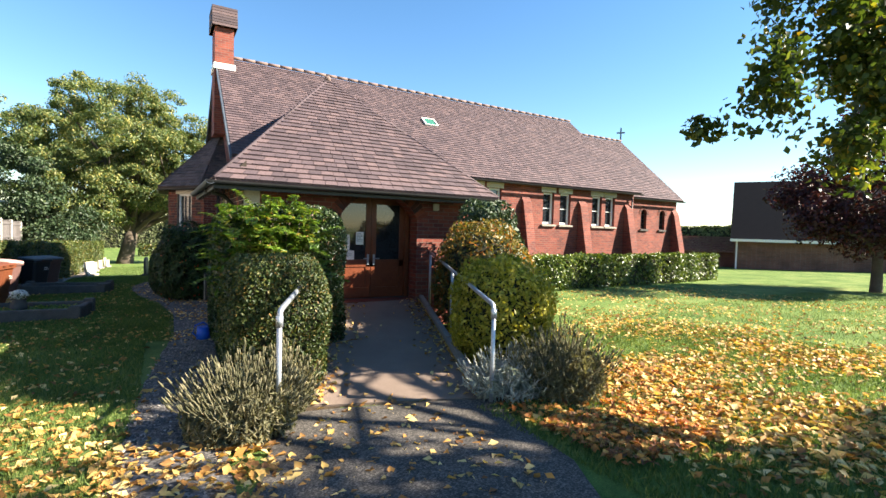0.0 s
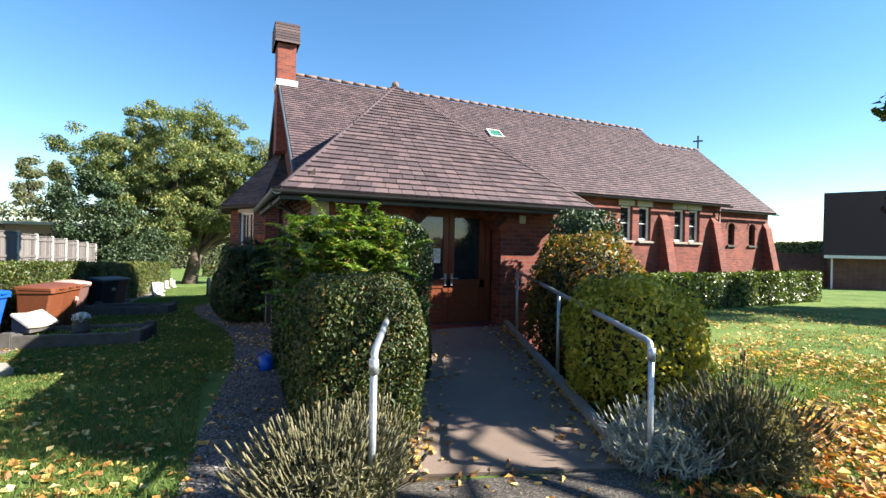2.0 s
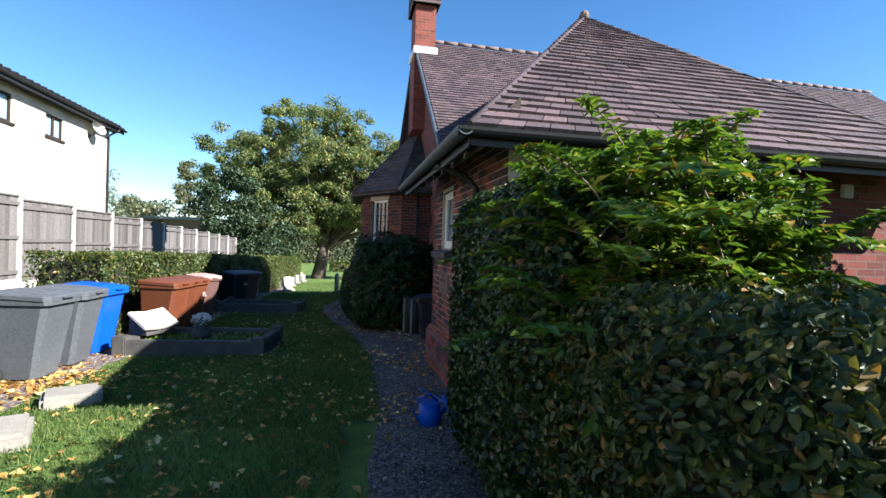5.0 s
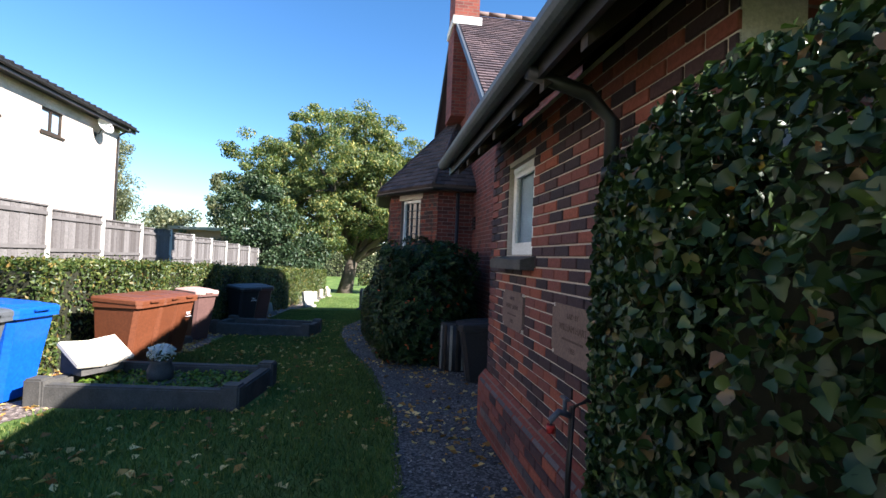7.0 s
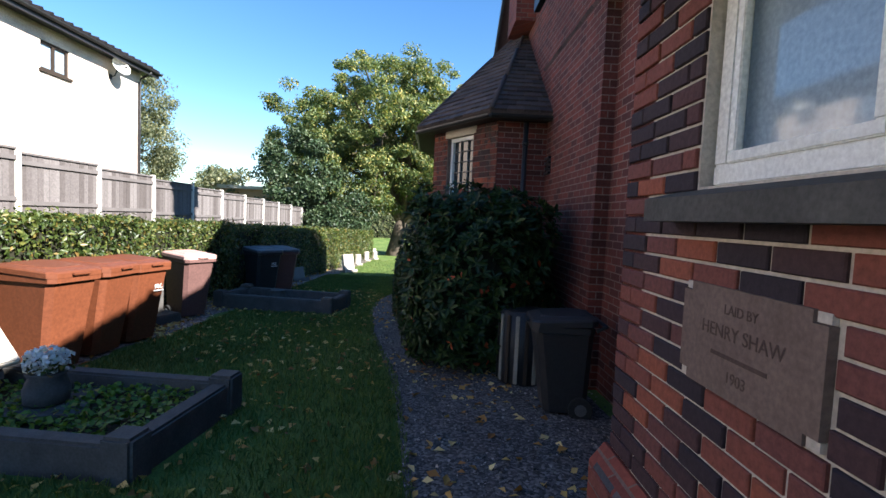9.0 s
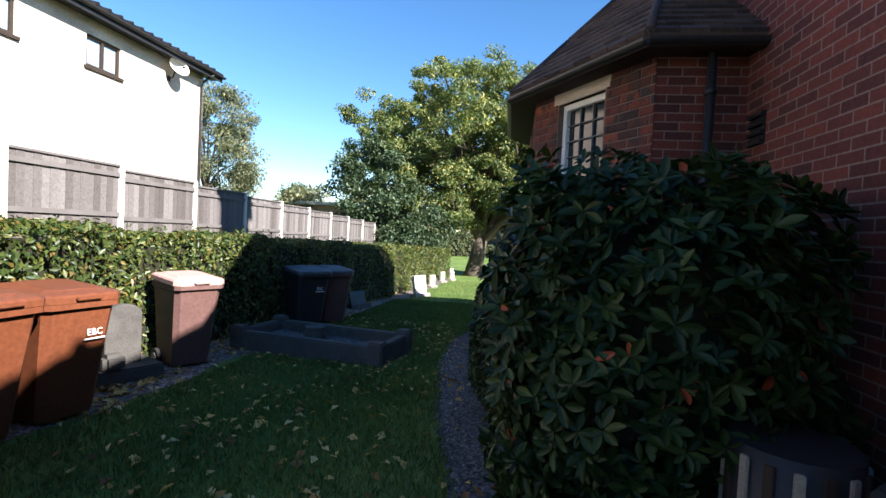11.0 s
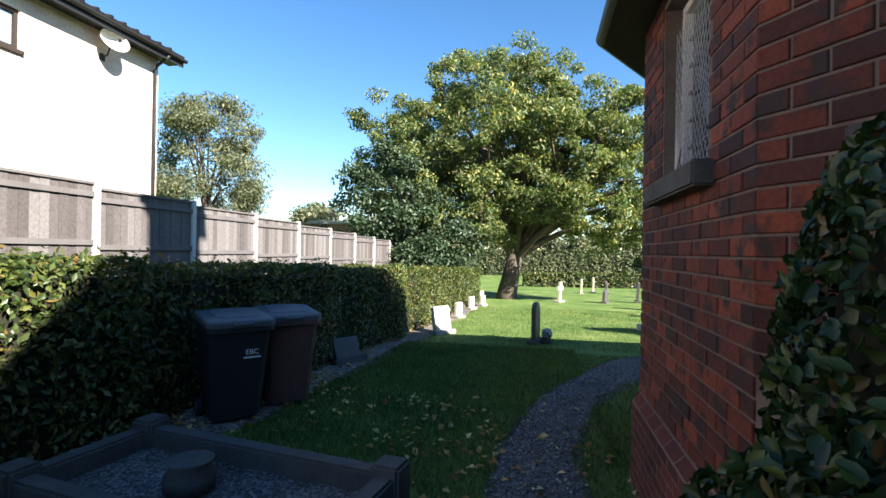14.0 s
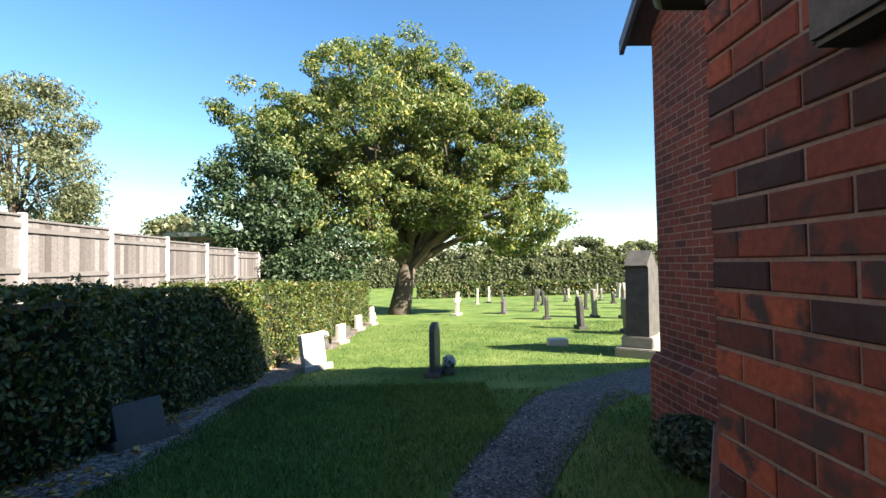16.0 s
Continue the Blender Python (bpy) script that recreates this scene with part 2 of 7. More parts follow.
# dark colour that carries the dimness inside the porch
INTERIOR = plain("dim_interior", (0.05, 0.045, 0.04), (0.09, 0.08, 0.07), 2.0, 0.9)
GLASS = glass_mat("window_glass", (0.75, 0.8, 0.82))
# opaque pane with the pale blue reflection of the sky as its base colour
GLASS_SKY = plain("sky_reflection_pane", (0.25, 0.33, 0.42), (0.33, 0.42, 0.52), 1.5, 0.06, bump=0.02, spec=0.8)
GLASS_DARK = plain("dark_pane", (0.012, 0.014, 0.018), (0.025, 0.03, 0.035), 2.0, 0.05, bump=0.02, spec=0.7)
RIDGE = plain("ridge_tile", (0.13, 0.085, 0.075), (0.22, 0.155, 0.135), 3.0, 0.85)
LEAD = plain("lead", (0.08, 0.085, 0.09), (0.15, 0.155, 0.16), 8.0, 0.6)

LEAF_WALNUT = island_leaf("walnut_leaf", [(0.0, (0.05, 0.09, 0.03)), (0.5, (0.105, 0.148, 0.05)), (0.8, (0.2, 0.226, 0.088)), (1.0, (0.390, 0.338, 0.111))], 0.5)
LEAF_HOLLY = island_leaf("holly_leaf", [(0.0, (0.018, 0.04, 0.016)), (0.7, (0.045, 0.075, 0.035)), (1.0, (0.09, 0.12, 0.06))], 0.48, 0.15)
LEAF_BIRCH = island_leaf("birch_leaf", [(0.0, (0.08, 0.1, 0.055)), (0.7, (0.15, 0.165, 0.1)), (1.0, (0.27, 0.26, 0.14))], 0.5)
LEAF_HEDGE = island_leaf("hedge_leaf", [(0.0, (0.024, 0.046, 0.011)), (0.6, (0.07, 0.1, 0.023)), (0.88, (0.14, 0.15, 0.036)), (1.0, (0.21, 0.13, 0.04))], 0.42, 0.25, 0.4)
LEAF_PRIVET = island_leaf("privet_leaf", [(0.0, (0.015, 0.03, 0.007)), (0.6, (0.042, 0.066, 0.015)), (0.88, (0.1, 0.11, 0.026)), (1.0, (0.19, 0.11, 0.035))], 0.5, 0.18)
LEAF_LAUREL = island_leaf("laurel_leaf", [(0.0, (0.035, 0.065, 0.012)), (0.6, (0.08, 0.125, 0.02)), (1.0, (0.2, 0.24, 0.04))], 0.3, 0.25)
LEAF_IVY = island_leaf("ivy_leaf", [(0.0, (0.01, 0.026, 0.008)), (0.7, (0.03, 0.056, 0.014)), (0.93, (0.055, 0.085, 0.02)), (1.0, (0.14, 0.07, 0.03))], 0.42, 0.12)
LEAF_FERN = island_leaf("frond_leaf", [(0.0, (0.045, 0.095, 0.012)), (0.6, (0.11, 0.19, 0.022)), (0.93, (0.19, 0.25, 0.035)), (1.0, (0.36, 0.2, 0.04))], 0.45, 0.28)
LEAF_GOLD = island_leaf("golden_leaf", [(0.0, (0.17, 0.18, 0.02)), (0.5, (0.33, 0.3, 0.035)), (1.0, (0.5, 0.42, 0.07))], 0.45, 0.35)
LEAF_RUST = island_leaf("autumn_shrub_leaf", [(0.0, (0.045, 0.06, 0.018)), (0.5, (0.12, 0.11, 0.025)), (0.85, (0.27, 0.15, 0.03)), (1.0, (0.4, 0.12, 0.02))], 0.45, 0.3)
LEAF_LAVENDER = island_leaf("lavender_stem", [(0.0, (0.1, 0.1, 0.055)), (0.6, (0.17, 0.16, 0.09)), (1.0, (0.26, 0.23, 0.15))], 0.8, 0.25)
LEAF_SILVER = island_leaf("silver_leaf", [(0.0, (0.25, 0.27, 0.25)), (1.0, (0.48, 0.5, 0.47))], 0.8, 0.2)
LEAF_RHODO = island_leaf("rhododendron_leaf", [(0.0, (0.011, 0.027, 0.008)), (0.75, (0.03, 0.056, 0.014)), (1.0, (0.05, 0.078, 0.02))], 0.42, 0.15, 0.25)
LEAF_RED = island_leaf("reddened_leaf", [(0.0, (0.35, 0.05, 0.02)), (1.0, (0.5, 0.12, 0.05))], 0.4, 0.3)
LEAF_COPPER = island_leaf("copper_leaf", [(0.0, (0.025, 0.008, 0.012)), (0.8, (0.06, 0.018, 0.025)), (1.0, (0.14, 0.035, 0.035))], 0.5, 0.25)
LEAF_LIME = island_leaf("lime_leaf", [(0.0, (0.026, 0.045, 0.009)), (0.7, (0.056, 0.086, 0.015)), (0.92, (0.128, 0.150, 0.022)), (1.0, (0.315, 0.195, 0.022))], 0.45, 0.4)
LEAF_DRIFT = island_leaf("orange_fallen_leaf", [(0.0, (0.14, 0.045, 0.015)), (0.4, (0.4, 0.13, 0.03)), (0.75, (0.58, 0.24, 0.05)), (1.0, (0.66, 0.42, 0.14))], 0.6, 0.2)
LEAF_FALLEN = island_leaf("fallen_leaf", [(0.0, (0.17, 0.075, 0.025)), (0.35, (0.42, 0.21, 0.055)), (0.7, (0.62, 0.4, 0.12)), (1.0, (0.72, 0.57, 0.28))], 0.6, 0.2)
LEAF_GRASS = island_leaf("grass_blade", [(0.0, (0.036, 0.078, 0.017)), (0.6, (0.094, 0.15, 0.034)), (1.0, (0.2, 0.22, 0.07))], 0.6, 0.3)
LEAF_FAR = island_leaf("far_leaf", [(0.0, (0.05, 0.07, 0.03)), (1.0, (0.14, 0.15, 0.07))], 0.7, 0.2)
FLOWER_WHITE = island_leaf("white_petal", [(0.0, (0.5, 0.52, 0.6)), (1.0, (0.75, 0.76, 0.82))], 0.7, 0.2)


# ---- building helpers ----
def gz(x, y):
    """Height of the ground, which falls gently away."""
    return 0.0046 * max(-40.0, min(40.0, x)) - 0.0339 * max(-12.0, min(62.0, y))


def mesh_from(name, verts, faces, mats, smooth=False):
    me = bpy.data.meshes.new(name)
    me.from_pydata([tuple(v) for v in verts], [], faces)
    for m in (mats if isinstance(mats, (list, tuple)) else [mats]):
        me.materials.append(m)
    if smooth:
        me.polygons.foreach_set("use_smooth", [True] * len(me.polygons))
    me.update()
    return me


def hang(ob, parent):
    ob.parent = parent
    return ob


def part(name, bm, material, parent=None, label=""):
    me = bpy.data.meshes.new(name)
    bm.to_mesh(me)
    bm.free()
    me.materials.append(material)
    ob = new(name, me)
    if parent is not None:
        hang(ob, parent)
    return tagged(ob, label)


def box(bm, x0, x1, y0, y1, z0, z1, bevel=0.0, m=None):
    r = bmesh.ops.create_cube(bm, size=1.0)
    vs = r["verts"]
    bmesh.ops.scale(bm, vec=(x1 - x0, y1 - y0, z1 - z0), verts=vs)
    bmesh.ops.translate(bm, vec=((x0 + x1) / 2, (y0 + y1) / 2, (z0 + z1) / 2), verts=vs)
    if m is not None:
        bmesh.ops.transform(bm, matrix=m, verts=vs)
    if bevel:
        es = list({e for v in vs for e in v.link_edges})
        bmesh.ops.bevel(bm, geom=es, offset=bevel, segments=2, affect="EDGES")
    return vs


def boxes(*bs, bevel=0.0):
    bm = bmesh.new()
    for b in bs:
        box(bm, *b, bevel=bevel)
    return bm


def prism(pts, axis, a0, a1):
    """A flat outline pushed along an axis. Outline pairs are (y,z), (x,z) or (x,y)."""
    bm = bmesh.new()

    def at(p, a):
        return {"x": (a, p[0], p[1]), "y": (p[0], a, p[1]), "z": (p[0], p[1], a)}[axis]
    lo, hi = [bm.verts.new(at(p, a0)) for p in pts], [bm.verts.new(at(p, a1)) for p in pts]
    bm.faces.new(lo)
    bm.faces.new(hi[::-1])
    for i in range(len(pts)):
        j = (i + 1) % len(pts)
        bm.faces.new((lo[j], lo[i], hi[i], hi[j]))
    bmesh.ops.recalc_face_normals(bm, faces=bm.faces)
    return bm


def tube(bm, pts, r, sides=8, r1=None, cap=True):
    """A round bar along points, tapering from r to r1."""
    pts = [Vector(p) for p in pts]
    r1 = r if r1 is None else r1
    rings = []
    up = Vector((0, 0, 1))
    for i, p in enumerate(pts):
        d = (pts[min(i + 1, len(pts) - 1)] - pts[max(i - 1, 0)]).normalized()
        a = d.cross(up if abs(d.z) < 0.95 else Vector((1, 0, 0))).normalized()
        b = d.cross(a)
        rr = r + (r1 - r) * i / max(1, len(pts) - 1)
        rings.append([bm.verts.new(p + (a * math.cos(k * 2 * math.pi / sides) + b * math.sin(k * 2 * math.pi / sides)) * rr) for k in range(sides)])
    for u, v in zip(rings, rings[1:]):
        for k in range(sides):
            f = bm.faces.new((u[k], u[(k + 1) % sides], v[(k + 1) % sides], v[k]))
            f.smooth = True
    if cap:
        bm.faces.new(rings[0][::-1])
        bm.faces.new(rings[-1])
    return bm


def thing(name, x=0, y=0, z=None, turn=0):
    ob = new(name)
    ob.matrix_world = pose(x, y, gz(x, y) if z is None else z, 0, 0, turn)
    return ob


def sheet_from_grid(name, xs, ys, zfun, mat):
    nx, ny = len(xs), len(ys)
    verts = [(x, y, zfun(x, y)) for y in ys for x in xs]
    faces = [(j * nx + i, j * nx + i + 1, (j + 1) * nx + i + 1, (j + 1) * nx + i) for j in range(ny - 1) for i in range(nx - 1)]
    return new(name, mesh_from(name, verts, faces, mat, True))


rng = np.random.default_rng(7)


def leaf_mesh(name, centers, sizes, mat, aspect=0.45, normals=None, spread=1.0, droop=0.0, r=None, fold=0.25, outline=None, dirs=None):
    """Many small folded leaves as one mesh, turned at random about their normals."""
    r = rng if r is None else r
    c = np.asarray(centers, float)
    k = len(c)
    s = np.broadcast_to(np.asarray(sizes, float), (k,))[:, None]
    n = r.normal(size=(k, 3)) * spread
    if normals is not None:
        n = n + np.asarray(normals, float)
    n /= np.linalg.norm(n, axis=1)[:, None] + 1e-9
    d = r.normal(size=(k, 3))
    d[:, 2] -= droop
    if dirs is not None:
        d = np.array(dirs, float)
    d -= (d * n).sum(1)[:, None] * n
    d /= np.linalg.norm(d, axis=1)[:, None] + 1e-9
    w = np.cross(n, d)
    if outline:
        # rounded leaf: base, three points a side, tip; bent along the midrib
        q = len(outline)
        v = np.empty((k, 2 * q + 2, 3))
        v[:, 0], v[:, q + 1] = c - d * s * 0.5, c + d * s * 0.5 - n * s * 0.1
        for i, (f, wd) in enumerate(outline):
            mid = c + d * s * (f - 0.5) - n * s * 0.1 * f * f
            v[:, 1 + i] = mid + w * s * aspect * 0.5 * wd + n * s * fold * 0.5 * wd
            v[:, 2 * q + 1 - i] = mid - w * s * aspect * 0.5 * wd + n * s * fold * 0.5 * wd
        nv_ = 2 * q + 2
        me = bpy.data.meshes.new(name)
        me.vertices.add(nv_ * k)
        me.vertices.foreach_set("co", v.reshape(-1))
        b = (np.arange(k) * nv_)[:, None]
        left = b + np.array([0] + list(range(1, q + 2)))
        right = b + np.array([0] + list(range(q + 1, 2 * q + 2)))
        idx = np.concatenate([left, right], 1).reshape(-1)
        me.loops.add(len(idx))
        me.loops.foreach_set("vertex_index", idx.astype(np.int32))
        me.polygons.add(2 * k)
        me.polygons.foreach_set("loop_start", (np.arange(2 * k) * (q + 2)).astype(np.int32))
        me.polygons.foreach_set("loop_total", np.full(2 * k, q + 2, np.int32))
        me.polygons.foreach_set("use_smooth", np.ones(2 * k, bool))
        me.materials.append(mat)
        me.update(calc_edges=True)
        me.validate()
        return me
    v = np.empty((k, 4, 3))
    v[:, 0] = c - d * s * 0.5
    v[:, 1] = c + w * s * aspect * 0.5 + n * s * fold * 0.5
    v[:, 2] = c + d * s * 0.5
    v[:, 3] = c - w * s * aspect * 0.5 + n * s * fold * 0.5
    me = bpy.data.meshes.new(name)
    me.vertices.add(4 * k)
    me.vertices.foreach_set("co", v.reshape(-1))
    b = np.arange(k) * 4
    tri = np.stack([b, b + 1, b + 2, b, b + 2, b + 3], 1).reshape(-1)
    me.loops.add(6 * k)
    me.loops.foreach_set("vertex_index", tri.astype(np.int32))
    me.polygons.add(2 * k)
    me.polygons.foreach_set("loop_start", (np.arange(2 * k) * 3).astype(np.int32))
    me.polygons.foreach_set("loop_total", np.full(2 * k, 3, np.int32))
    me.materials.append(mat)
    me.update(calc_edges=True)
    me.validate()
    return me


def shell_points(k, cx, cy, cz, rx, ry, rz, power=2.0, depth=0.25, lump=0.12, seed=1, floor_z=None):
    """Points in the outer skin of a lumpy rounded body (power 2: ball, 6: box). Returns points and outward normals."""
    r = np.random.default_rng(seed)
    d = r.normal(size=(k, 3))
    d /= np.linalg.norm(d, axis=1)[:, None]
    q = (np.abs(d) ** power).sum(1) ** (-1.0 / power)
    if power > 3:
        # spread evenly over a box-like body
        u = r.uniform(-1, 1, size=(k, 3))
        areas = np.array([ry * rz, rx * rz, rx * ry])
        ax = r.choice(3, size=k, p=areas / areas.sum())
        u[np.arange(k), ax] = np.sign(u[np.arange(k), ax])
        d = u / np.linalg.norm(u, axis=1)[:, None]
        q = (np.abs(d) ** power).sum(1) ** (-1.0 / power)
    f1, f2, f3 = r.uniform(0, 6, 3)
    g = 1 + lump * (np.sin(d[:, 0] * 5 + f1) * np.sin(d[:, 1] * 6 + f2) + np.sin(d[:, 2] * 7 + f3) * np.sin(d[:, 0] * 9 + f2)) * 0.7
    t = q * g * (1 - depth * r.uniform(0, 1, k) ** 1.7)
    p = d * t[:, None] * [rx, ry, rz] + [cx, cy, cz]
    nrm = d / [rx, ry, rz]
    nrm /= np.linalg.norm(nrm, axis=1)[:, None]
    if floor_z is not None:
        keep = p[:, 2] > floor_z
        p, nrm = p[keep], nrm[keep]
    return p, nrm


def core_body(cx, cy, cz, rx, ry, rz, power=2.0):
    """A dark inner body, shade put in as colour, that stops one from seeing right through a dense shrub."""
    bm = bmesh.new()
    bmesh.ops.create_icosphere(bm, subdivisions=3, radius=1.0)
    for v in bm.verts:
        d = v.co.normalized()
        q = (abs(d.x) ** power + abs(d.y) ** power + abs(d.z) ** power) ** (-1 / power)
        j = 1 + 0.12 * noise.noise(d * 3 + Vector((cx, cy, cz)))
        v.co = Vector((d.x * rx, d.y * ry, d.z * rz)) * q * j + Vector((cx, cy, cz))
    return bm


def shrub(name, label, bodies, mat, leaf, count, aspect=0.45, power=2.0, depth=0.25, seed=1, base=None, core=True, spread=0.9, lump=0.12, category="shrub", outline=None, fold=0.25):
    """A dense bush from one or more lumpy bodies (x, y, height of middle, rx, ry, rz), with its foot on the ground."""
    x, y = base if base else bodies[0][:2]
    top = new(name)
    g0 = gz(x, y)
    top.matrix_world = pose(x, y, g0)
    pts, nr = [], []
    tot = sum(b[3] * b[4] + b[4] * b[5] + b[3] * b[5] for b in bodies)
    for i, b in enumerate(bodies):
        k = int(count * (b[3] * b[4] + b[4] * b[5] + b[3] * b[5]) / tot)
        p, q = shell_points(k, b[0] - x, b[1] - y, b[2], b[3], b[4], b[5], power, depth, lump, seed * 31 + i, 0.03)
        pts.append(p)
        nr.append(q)
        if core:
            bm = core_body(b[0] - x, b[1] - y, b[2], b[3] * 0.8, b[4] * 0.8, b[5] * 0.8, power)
            part("core", bm, CORE_SHADE, top)
    pts, nr = np.concatenate(pts), np.concatenate(nr)
    r = np.random.default_rng(seed)
    me = leaf_mesh("foliage", pts, leaf * r.uniform(0.65, 1.3, len(pts)), mat, aspect, nr * 1.1, spread, 0.3, r, fold, outline)
    hang(new("foliage", me), top)
    bm = bmesh.new()
    for i in range(5):
        a = i * 1.3 + seed
        b = bodies[i % len(bodies)]
        bx, by = b[0] - x + 0.25 * b[3] * math.cos(a), b[1] - y + 0.25 * b[4] * math.sin(a)
        tube(bm, [(bx * 0.8, by * 0.8, gz(x + bx * 0.8, y + by * 0.8) - g0 - 0.05), (bx, by, b[2] * 0.6), (bx + 0.2 * b[3] * math.cos(a), by + 0.2 * b[4] * math.sin(a), b[2] + 0.5 * b[5])], 0.025, 5, 0.008)
    part("stem", bm, TWIG, top)
    return tagged(top, label, category)


# near-black colour that stands for the shade deep inside the foliage
CORE_SHADE = plain("inner_shade", (0.012, 0.014, 0.007), (0.03, 0.028, 0.015), 9.0, 0.95)


# ---- ground ----
gxs = [-1500, -600, -250, -120, -70, -45] + [-30 + i * 1.5 for i in range(55)] + [60, 80, 120, 250, 600, 1500]
gys = [-1500, -600, -250, -120, -60, -30] + [-14 + i * 1.5 for i in range(55)] + [75, 95, 130, 250, 600, 1500]
tagged(sheet_from_grid("ground", gxs, gys, gz, GRASS), "mown churchyard grass, green with yellowing patches", "ground", kind="structure")


def ribbon(name, line, mat, lift=0.012, step=0.25, wobble=0.05, seed=1):
    """A strip of paving along points (x, y, width), laid just over the ground."""
    pts = []
    for (x0, y0, w0), (x1, y1, w1) in zip(line, line[1:]):
        k = max(1, int(math.hypot(x1 - x0, y1 - y0) / step))
        pts += [(x0 + (x1 - x0) * i / k, y0 + (y1 - y0) * i / k, w0 + (w1 - w0) * i / k) for i in range(k)]
    pts.append(line[-1])
    for _ in range(6):
        pts = [pts[0]] + [tuple((a[i] + 2 * b[i] + c[i]) / 4 for i in range(3)) for a, b, c in zip(pts, pts[1:], pts[2:])] + [pts[-1]]
    vs, fs = [], []
    for i, (x, y, w) in enumerate(pts):
        a, b = pts[max(0, i - 1)], pts[min(len(pts) - 1, i + 1)]
        d = Vector((b[0] - a[0], b[1] - a[1])).normalized()
        nx, ny = d.y, -d.x
        for j in range(5):
            s = (j / 4 - 0.5) * w
            if j in (0, 4):
                s += wobble * noise.noise(Vector((i * 0.45, j * 3.1, seed)))
            px, py = x + nx * s, y + ny * s
            vs.append((px, py, gz(px, py) + lift + (0.012 if 0 < j < 4 else 0)))
        if i:
            o = (i - 1) * 5
            fs += [(o + j, o + j + 1, o + j + 6, o + j + 5) for j in range(4)]
    return new(name, mesh_from(name, vs, fs, mat, True))


GRAVEL_LINE = [(-1.1, 2.6, 0.7), (-1.05, 4.2, 0.75), (-0.75, 7.0, 0.9), (-0.47, 9.0, 0.98), (-0.1, 12.0, 1.6), (-0.2, 14.5, 1.95), (-0.95, 16.6, 1.4), (-1.55, 18.6, 0.75), (-1.62, 20.4, 0.66), (-1.22, 22.3, 0.7), (0.1, 25.0, 1.0), (2.2, 26.5, 1.2), (6.0, 27.4, 1.2)]
tagged(ribbon("path", GRAVEL_LINE, GRAVEL, seed=2), "grey gravel path winding round the church", "path", kind="structure")
tagged(ribbon("pavement", [(-2.0, -5.0, 3.0), (-0.6, 0.0, 2.6), (0.5, 3.2, 2.1), (0.85, 4.35, 2.0)], TARMAC, 0.02, wobble=0.12, seed=5), "dark worn tarmac path leading to the ramp", "path", kind="structure")

# the sloping concrete approach to the door
RAMP_N = [Vector((0.0, 4.75, gz(0, 4.75) + 0.03)), Vector((1.74, 4.14, gz(1.74, 4.14) + 0.03))]
RAMP_F = [Vector((1.42, 8.30, 0.27)), Vector((3.2, 8.30, 0.27))]
ramp = new("ramp")
tagged(ramp, "pale concrete access ramp rising to the porch door", "ramp", kind="structure")
bm = bmesh.new()
rows = []
for i in range(13):
    f = i / 12
    a, b = RAMP_N[0].lerp(RAMP_F[0], f), RAMP_N[1].lerp(RAMP_F[1], f)
    rows.append([bm.verts.new(a.lerp(b, j / 6)) for j in range(7)] + [bm.verts.new((b.x, b.y, gz(b.x, b.y) - 0.1)), bm.verts.new((a.x, a.y, gz(a.x, a.y) - 0.1))])
for u, v in zip(rows, rows[1:]):
    for j in range(9):
        bm.faces.new((u[j], u[(j + 1) % 9], v[(j + 1) % 9], v[j]))
bm.faces.new(rows[0])
bm.faces.new(rows[-1][::-1])
bmesh.ops.recalc_face_normals(bm, faces=bm.faces)
part("slab", bm, CONCRETE, ramp)
for side in (0, 1):
    bm = bmesh.new()
    a, b = RAMP_N[side], RAMP_F[side]
    d = (b - a).normalized()
    for i in range(5):
        p, q = a.lerp(b, i / 5), a.lerp(b, (i + 1) / 5 - 0.004)
        c, h = (p + q) / 2, (q - p).length / 2
        m = Matrix.Translation(c) @ d.to_track_quat("Y", "Z").to_matrix().to_4x4()
        box(bm, -0.045, 0.045, -h, h, -0.25, 0.09, 0.012, m)
    part("edging", bm, KERB, ramp, "weathered concrete edging")

# gravel board at the tarmac's edge and the soil beds
for nm, line in (("bed_left", [(-0.35, 3.9, 0.9), (0.25, 6.0, 1.2), (0.6, 8.2, 1.4)]), ("bed_right", [(2.2, 3.3, 1.0), (3.1, 5.6, 1.7), (3.9, 8.1, 1.7)]), ("bed_hedge", [(-5.3, 9.0, 1.6), (-5.2, 20.0, 1.5), (-4.7, 27.5, 1.3), (-4.6, 38.0, 1.2)])):
    tagged(ribbon(nm, line, LEAF_LITTER if nm == "bed_hedge" else SOIL, 0.008, wobble=0.2, seed=9), "dark planting soil strewn with dead leaves", "flower bed", kind="structure")


# ---- church ----
church = new("church")
tagged(church, "red brick parish church with steep brown clay-tiled roofs", "church")
EAVE_P, APEX = 2.25, Vector((2.3, 11.6, 5.06))
NAVE_X0, NAVE_X1, NAVE_S, NAVE_N, RIDGE_Y, RIDGE_Z, EAVE_Z = 0.92, 18.4, 15.5, 25.77, 20.1, 7.8, 3.62


